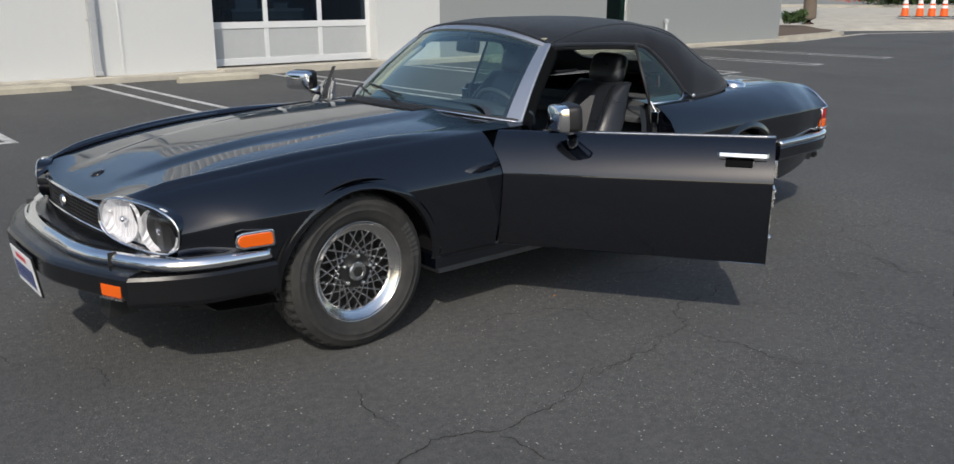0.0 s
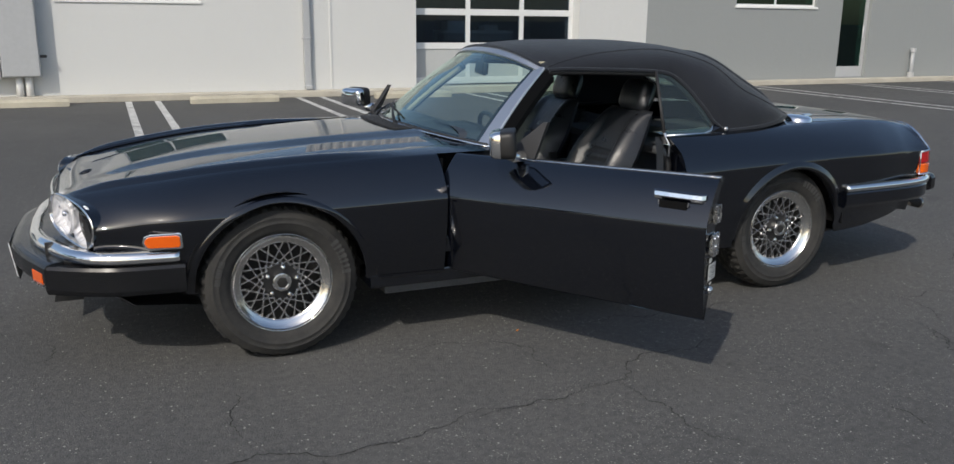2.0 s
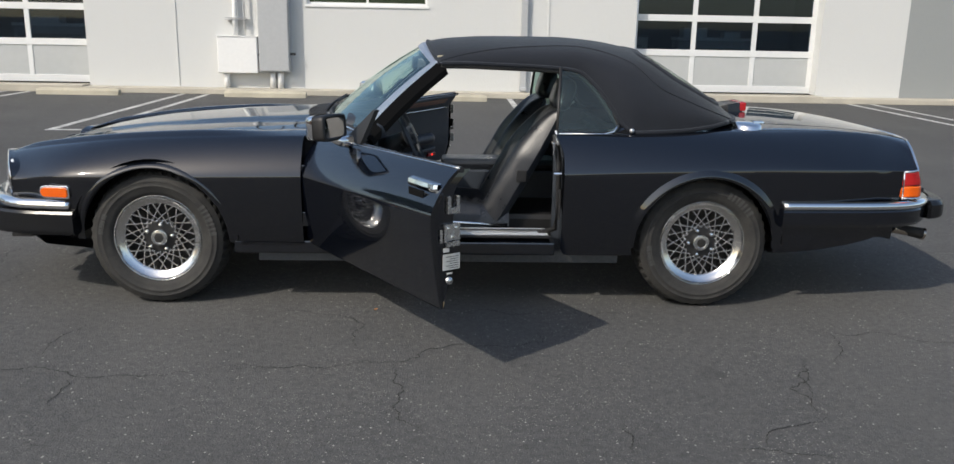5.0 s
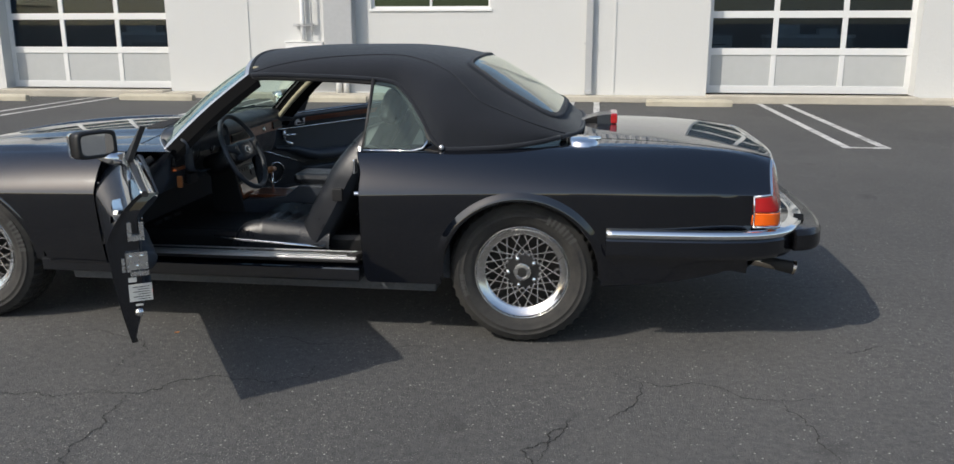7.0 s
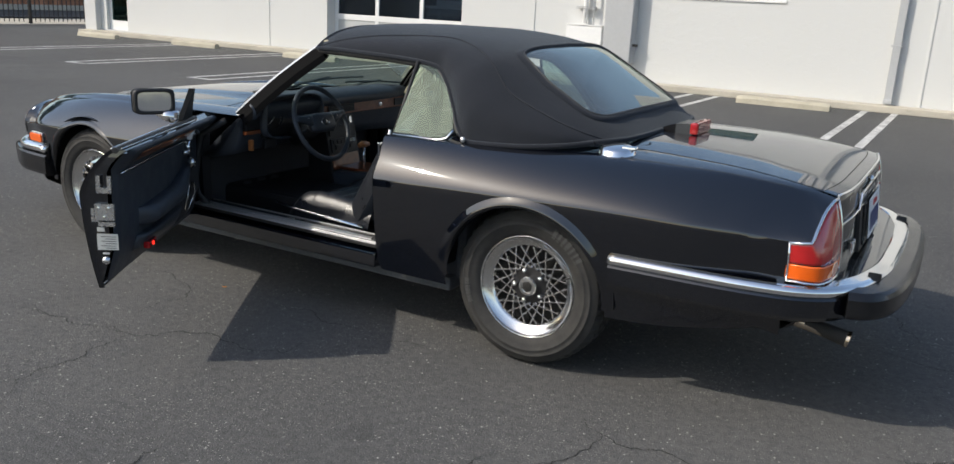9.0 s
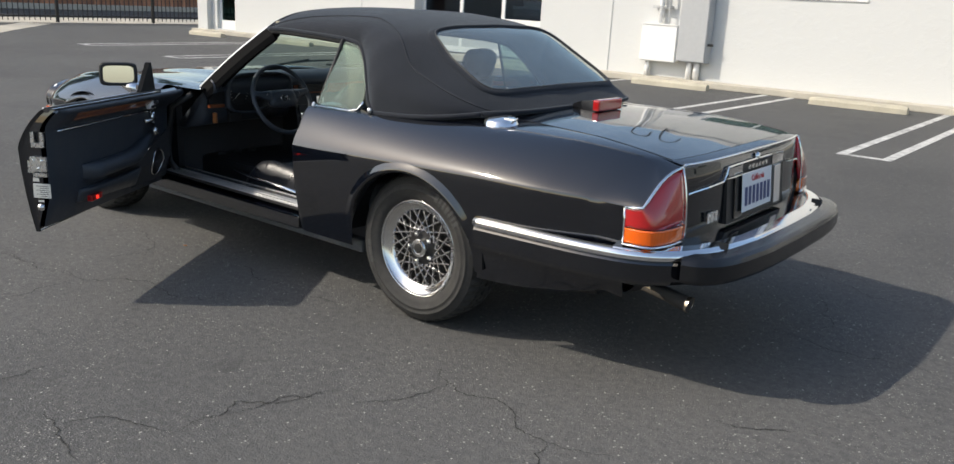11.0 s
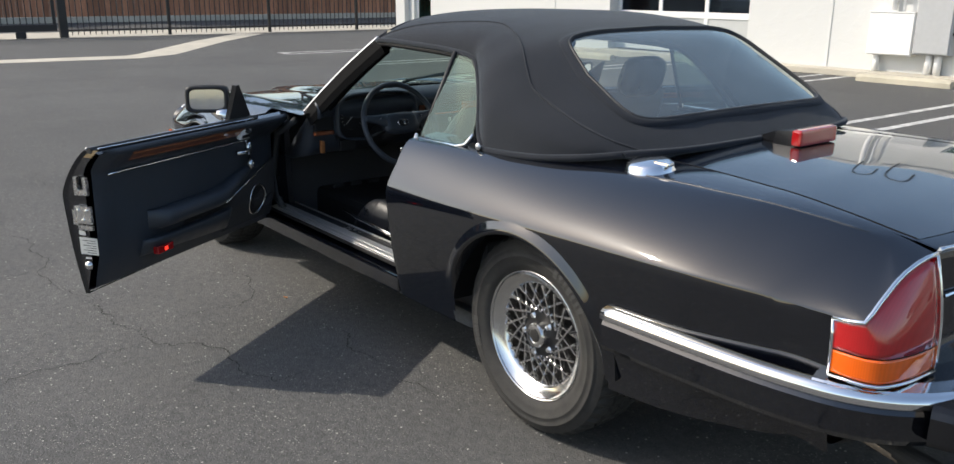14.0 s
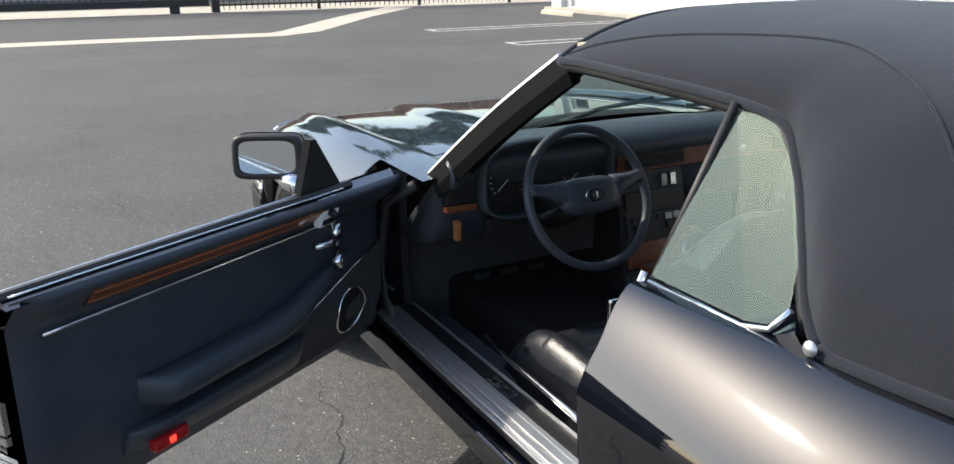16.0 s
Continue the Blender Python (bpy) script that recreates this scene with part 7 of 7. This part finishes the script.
def seat(y0):
    s = new("seat")
    s.parent = car
    s["label"] = "black leather bucket seat with pleated centre"
    s.matrix_basis = pose(0, y0, 0)
    bulge = lambda v, e=6: (1 - abs(v) ** e)

    def base(u, v):
        x = 1.19 + .48 * u
        bol = .048 * smooth01((abs(v) - .48) / .3) * bulge(v, 6) * (1 - .35 * (1 - u) ** 3)
        pleat = -.011 * (1 if abs(v) < .5 else 0) * (.5 + .5 * math.cos(u * 2 * math.pi * 8)) * (1 if .25 < u < .95 else 0)
        end = (1 - (1 - u) ** 8) if u < .3 else 1.0
        z = .335 + (.125 + bol + pleat) * (bulge(v, 10) ** .5) * (end ** .5 if end > 0 else 0) - .05 * u
        return Vector((x, .255 * v, z))
    part("seat_cushion", cushion(base, 66, 41), M_LEATHER, s, "pleated leather cushion", smooth=True)
    part("seat_base", box_bm(1.21, 1.66, -.235, .235, .27, .345, .02), M_BLACK, s)

    def back(u, v, off=0.0):
        # u from the cushion up to the shoulder
        z = .38 + .55 * u
        x = 1.61 + .31 * u
        w = .245 - .055 * smooth01((u - .55) / .45)
        bol = .070 * smooth01((abs(v) - .46) / .3) * bulge(v, 9) * (1 - .6 * smooth01((u - .6) / .4))
        pleat = .011 * (.5 + .5 * math.cos(u * 2 * math.pi * 8)) if abs(v) < .48 and .12 < u < .62 else 0
        t = (.055 + bol - pleat) * bulge(v, 10) ** .5 * (max(0, 1 - u ** 14)) ** .5
        return Vector((x - t + off, w * v, z + .05 * t))
    part("backrest", cushion(back, 66, 41), M_LEATHER, s, "pleated leather backrest", smooth=True)
    part("backrest_shell", grid_bm([[Vector((1.61 + .31 * u + .050 * (1 - abs(v) ** 6) ** .5 * max(0, 1 - u ** 10) ** .5, (.245 - .055 * smooth01((u - .55) / .45)) * v, .38 + .55 * u)) for v in np.linspace(-1, 1, 21)] for u in np.linspace(0, 1, 20)]), M_VINYL, s, smooth=True)
    bm = bmesh.new()
    rows = []
    for k in np.linspace(-1, 1, 15):
        q = max(0.0, 1 - abs(k) ** 5) ** .5
        rows.append([(.052 * q * math.copysign(abs(math.cos(t)) ** .7, math.cos(t)), .118 * k, .085 * (.35 + .65 * q) * math.copysign(abs(math.sin(t)) ** .7, math.sin(t))) for t in np.linspace(0, 2 * math.pi, 29)[:-1]])
    add_grid(bm, rows, close_v=True, cap=True)
    bmesh.ops.recalc_face_normals(bm, faces=bm.faces)
    hr = part("headrest", bm, M_LEATHER, s, "padded leather headrest", smooth=True)
    hr.matrix_basis = pose(1.945, 0, .995, 0, 18, 0)
    for dy in (-.05, .05):
        part("headrest_post", tube_bm([(1.905, dy, .90), (1.925, dy, .95)], .006, 8), M_CHROME, s)
    part("recline_lever", tube_bm([(1.12, -.265, .40), (1.25, -.27, .385), (1.45, -.27, .375), (1.66, -.265, .36)], [.006, .008, .008, .012], 8), M_CHROME, s, "chrome seat lever", smooth=True)
    part("side_control", box_bm(1.70, 1.75, -.262, -.244, .58, .64, .006), M_BLACK, s)


seat(-.37)
seat(.37)


def dashboard():
    d = new("dashboard")
    d.parent = car
    d["label"] = "black padded dashboard with walnut facings"
    d.matrix_basis = pose(-.095, 0, .03)
    prof = [(.80, .815), (.90, .845), (1.0, .858), (1.06, .846), (1.10, .820), (1.105, .79), (1.085, .77), (1.07, .72), (1.06, .66), (1.03, .60), (.90, .57), (.80, .57)]
    rows = []
    for y in np.linspace(-.70, .70, 40):
        k = 1 - .06 * (abs(y) / .7) ** 4
        row = [(x * k + .055 * (1 - k) * 10, y, z - .02 * (abs(y) / .7) ** 4) for x, z in prof]
        xs_ = .755 + .235 * (abs(y) / .715) ** 2.3
        row[0] = (xs_ + .095, y, .834 - .045 * (y / .715) ** 2)
        row[1] = (max(.90, xs_ + .125), y, .848 - .035 * (y / .715) ** 2)
        row[2] = (max(row[2][0], row[1][0] + .02), y, row[2][2])
        row[3] = (max(row[3][0], row[2][0] + .02), y, row[3][2])
        row[4] = (max(row[4][0], row[3][0] + .015), y, row[4][2])
        row[5] = (max(row[5][0], row[4][0] + .003), y, row[5][2])
        rows.append(row)
    part("dash_pad", grid_bm(rows, close_v=True, cap=True), M_VINYL, d, "black padded dash top", smooth=True)
    # binnacle in front of the driver
    bm = bmesh.new()
    rows = []
    for x in (.96, 1.06, 1.115):
        rows.append([(x, -.37 + .215 * math.copysign(abs(math.cos(a)) ** .5, math.cos(a)), .745 + (.115 if math.sin(a) > 0 else .10) * math.copysign(abs(math.sin(a)) ** .5, math.sin(a))) for a in np.linspace(0, 2 * math.pi, 41)[:-1]])
    rows.append([(1.112, y * 1.0 + (-.37 - y) * .05, z + (.745 - z) * .05) for _, y, z in rows[-1]])
    rows.append([(1.06, y, z) for _, y, z in rows[-1]])
    add_grid(bm, rows, close_v=True)
    bmesh.ops.recalc_face_normals(bm, faces=bm.faces)
    bi = part("instrument_binnacle", bm, M_VINYL, d, "hooded instrument binnacle", smooth=True)
    part("instrument_panel", box_bm(1.062, 1.072, -.57, -.17, .655, .845), M_BLACK, bi)
    for y in (-.49, -.25):
        part("dial_ring", tube_bm([(1.076, y + .062 * math.cos(a), .752 + .062 * math.sin(a)) for a in np.linspace(0, 2 * math.pi, 37)[:-1]], .003, 6, closed=True), M_BLACK, bi)
        for a in np.linspace(-.7, math.pi + .7, 16):
            part("dial_tick", tube_bm([(1.074, y + .050 * math.cos(a), .752 + .050 * math.sin(a)), (1.074, y + .057 * math.cos(a), .752 + .057 * math.sin(a))], .0012, 4), M_GREYDIAL, bi)
        part("dial_needle", tube_bm([(1.076, y, .752), (1.076, y - .032, .720)], .0016, 4), M_GREYDIAL, bi)
    # wood and vents on the passenger's side
    part("wood_facing", box_bm(1.085, 1.093, -.13, .66, .725, .785, .004), M_WOOD, d, "walnut dash facing")
    vent = part("air_vent", box_bm(1.094, 1.10, -.10, .12, .735, .778, .003), M_BLACK, d, "black slatted air vent")
    for z in (.742, .750, .758, .766):
        part("slat", box_bm(1.1005, 1.106, -.095, .115, z, z + .003), M_RUBBER, vent)
    part("end_vent", box_bm(1.094, 1.10, .50, .64, .735, .778, .003), M_BLACK, d)
    part("glovebox_catch", lathe_bm([(0, .01), (.012, .008), (.014, 0)], 14, 'X', (1.094, .36, .755)), M_CHROME, d)
    part("door_side_vent", box_bm(1.05, 1.075, -.68, -.585, .70, .765, .006), M_BLACK, d)
    part("wood_facing", box_bm(1.05, 1.076, -.68, -.585, .68, .698, .003), M_WOOD, d)
    part("release_lever", box_bm(1.06, 1.085, -.655, -.64, .60, .655, .004), M_AMBERWOOD, d, "amber bonnet release lever")
    part("light_switch", box_bm(1.06, 1.082, -.56, -.48, .60, .65, .006), M_BLACK, d)
    # centre stack
    cs = part("console_tower", prism_bm([(.98, .36), (1.16, .36), (1.10, .66), (1.08, .725), (.98, .725)], .25, pose(0, -.125, 0), .006), M_BLACK, d)
    tilt = lambda y0, y1, z0, z1, o, m, nm, lb="": part(nm, grid_bm([[(1.16 - (z0 - .36) * .2 + e, y0, z0), (1.16 - (z1 - .36) * .2 + e, y0, z1), (1.16 - (z1 - .36) * .2 + e, y1, z1), (1.16 - (z0 - .36) * .2 + e, y1, z0)] for e in (0, o)], close_v=True, cap=True), m, cs, lb)
    tilt(-.105, .105, .615, .665, .008, M_RUBBER, "radio", "black radio")
    tilt(-.105, .105, .53, .60, .008, M_RUBBER, "climate_panel")
    tilt(-.11, .11, .44, .515, .006, M_WOOD, "wood_panel", "walnut console panel")
    for k in range(6):
        tilt(-.09 + k * .032, -.068 + k * .032, .575, .592, .014, M_GREYDIAL if k > 3 else M_BLACK, "button")
    for y in (-.06, .06):
        tilt(y - .018, y + .018, .545, .568, .016, M_BLACK, "knob")
    tilt(.03, .05, .675, .71, .014, M_CHROME, "clock_button")
    tilt(.065, .085, .675, .71, .014, M_CHROME, "clock_button")
    # console between the seats
    part("console", prism_bm([(1.05, .24), (2.12, .24), (2.12, .52), (1.46, .525), (1.38, .46), (1.05, .42)], .24, pose(0, -.12, 0), .012), M_VINYL, d, "black centre console")
    part("console_wood", box_bm(1.17, 1.37, -.09, .09, .445, .462, .004), M_WOOD, d, "walnut console top")
    part("console_armrest", box_bm(1.42, 2.06, -.105, .105, .522, .578, .025), M_LEATHER, d, "padded console armrest")
    g = part("gear_selector", tube_bm([(1.28, -.02, .46), (1.275, -.02, .57)], .007, 8), M_CHROME, d, "chrome gear selector", smooth=True)
    part("selector_knob", tube_bm([(1.275, -.06, .582), (1.275, -.03, .588), (1.275, .02, .582)], [.012, .017, .013], 10), M_AMBERWOOD, g, "wooden selector knob", smooth=True)
    for k in range(3):
        part("pedal", box_bm(.82, .84, -.47 + k * .10, -.41 + k * .10, .30, .39, .006), M_RUBBER, d)
    part("sun_visor", box_bm(1.40, 1.52, -.50, -.10, 1.135, 1.15, .006), M_BEIGE, d)


dashboard()


def steering_wheel():
    s = new("steering_wheel")
    s.parent = car
    s["label"] = "black leather steering wheel with oval badge"
    s.matrix_basis = pose(1.172, -.352, .760, 0, 66, 0) @ pose(0, 0, 0, 0, 0, -90)
    R = .186
    part("wheel_rim", tube_bm([(R * math.cos(a), R * math.sin(a), 0) for a in np.linspace(0, 2 * math.pi, 65)[:-1]], .0122, 12, closed=True), M_VINYL, s, "leather wrapped rim", smooth=True)
    rows = []
    for z, k in ((-.03, .8), (0, 1.0), (.018, .92), (.026, .6)):
        rows.append([(.098 * k * math.copysign(abs(math.cos(a)) ** .62, math.cos(a)), .050 * k * math.copysign(abs(math.sin(a)) ** .6, math.sin(a)) - .004, z) for a in np.linspace(0, 2 * math.pi, 41)[:-1]])
    bm = grid_bm(rows, close_v=True, cap=True)
    hub = part("hub_pad", bm, M_VINYL, s, "padded hub", smooth=True)
    part("hub_badge", lathe_bm([(0, .031), (.016, .030), (.019, .024)], 24, 'Z'), M_BLACK, hub)
    part("badge_ring", tube_bm([(.027 * math.cos(a), .017 * math.sin(a), .0275) for a in np.linspace(0, 2 * math.pi, 33)[:-1]], .0015, 6, closed=True), M_CHROME, hub)
    part("badge_mark", box_bm(-.007, .007, -.010, .010, .029, .0325, .003), M_STAIN, hub)
    for sg in (-1, 1):
        rows = []
        for t, w, z in ((0, .080, .008), (.25, .060, .010), (.55, .042, .008), (.85, .034, .003), (1.0, .048, 0)):
            x = sg * (.07 + (R - .075) * t)
            y = -.012 - .028 * t * (1 - .0)
            rows.append([(x, y - w * .5, z), (x, y - w * .3, z + .012), (x, y + w * .3, z + .012), (x, y + w * .5, z), (x, y, z - .012)])
        part("spoke", grid_bm(rows, close_v=True, cap=True), M_VINYL, s, smooth=True)
        part("horn_mark", box_bm(sg * .105 - .005, sg * .105 + .005, -.030, -.024, .020, .0215), M_STAIN, s)
    part("column", tube_bm([(0, 0, -.02), (0, 0, -.20)], [.045, .055], 16), M_BLACK, s, smooth=True)
    for sg in (-1, 1):
        part("stalk", tube_bm([(sg * .04, .01, -.06), (sg * .13, .03, -.05)], [.006, .009], 8), M_BLACK, s, smooth=True)


steering_wheel()


def cabin_sides():
    for side in (-1, 1):
        part("quarter_trim", grid_bm([[(x, side * y, z) for z, y in ((.26, .70), (.55, .70), (.74, .68), (.82, .66))] for x in (1.87, 2.0, 2.24)]), M_VINYL, car)
        part("foot_trim", grid_bm([[(x, side * y, z) for z, y in ((.26, .68), (.5, .69), (.78, .69))] for x in (.64, .74)]), M_GREYPANEL, car)
        # check strap and hinge
        part("check_strap", tube_bm([(.70, side * .80, .70), (.76, side * .86, .705)], .010, 8), M_CHROME, car)
        part("door_hinge", box_bm(.67, .73, *sorted((side * .80, side * .86)), .62, .69, .006), M_PAINT, car)
        part("door_hinge", box_bm(.67, .73, *sorted((side * .80, side * .86)), .40, .47, .006), M_PAINT, car)
    part("rear_seat_trim", grid_bm([[(x, y, z) for y in (-.66, 0, .66)] for x, z in ((2.10, .28), (2.12, .55), (2.16, .70), (2.22, .76))]), M_VINYL, car)


cabin_sides()

# a dry orange leaf on the asphalt
bml = bmesh.new()
add_grid(bml, [[(u * .011, v * .005 * (1 - u * u) + .001, .002 + .004 * abs(v) + .003 * u * u) for v in (-1, 0, 1)] for u in (-1, -.5, 0, .5, .97)])
lf = tagged(link("fallen_leaf", bml, plain("dry_leaf", (.50, .20, .05), .7)), "small dry orange leaf on the asphalt", "leaf")
lf.matrix_basis = pose(1.026, -.89, .001, 0, 0, 35)
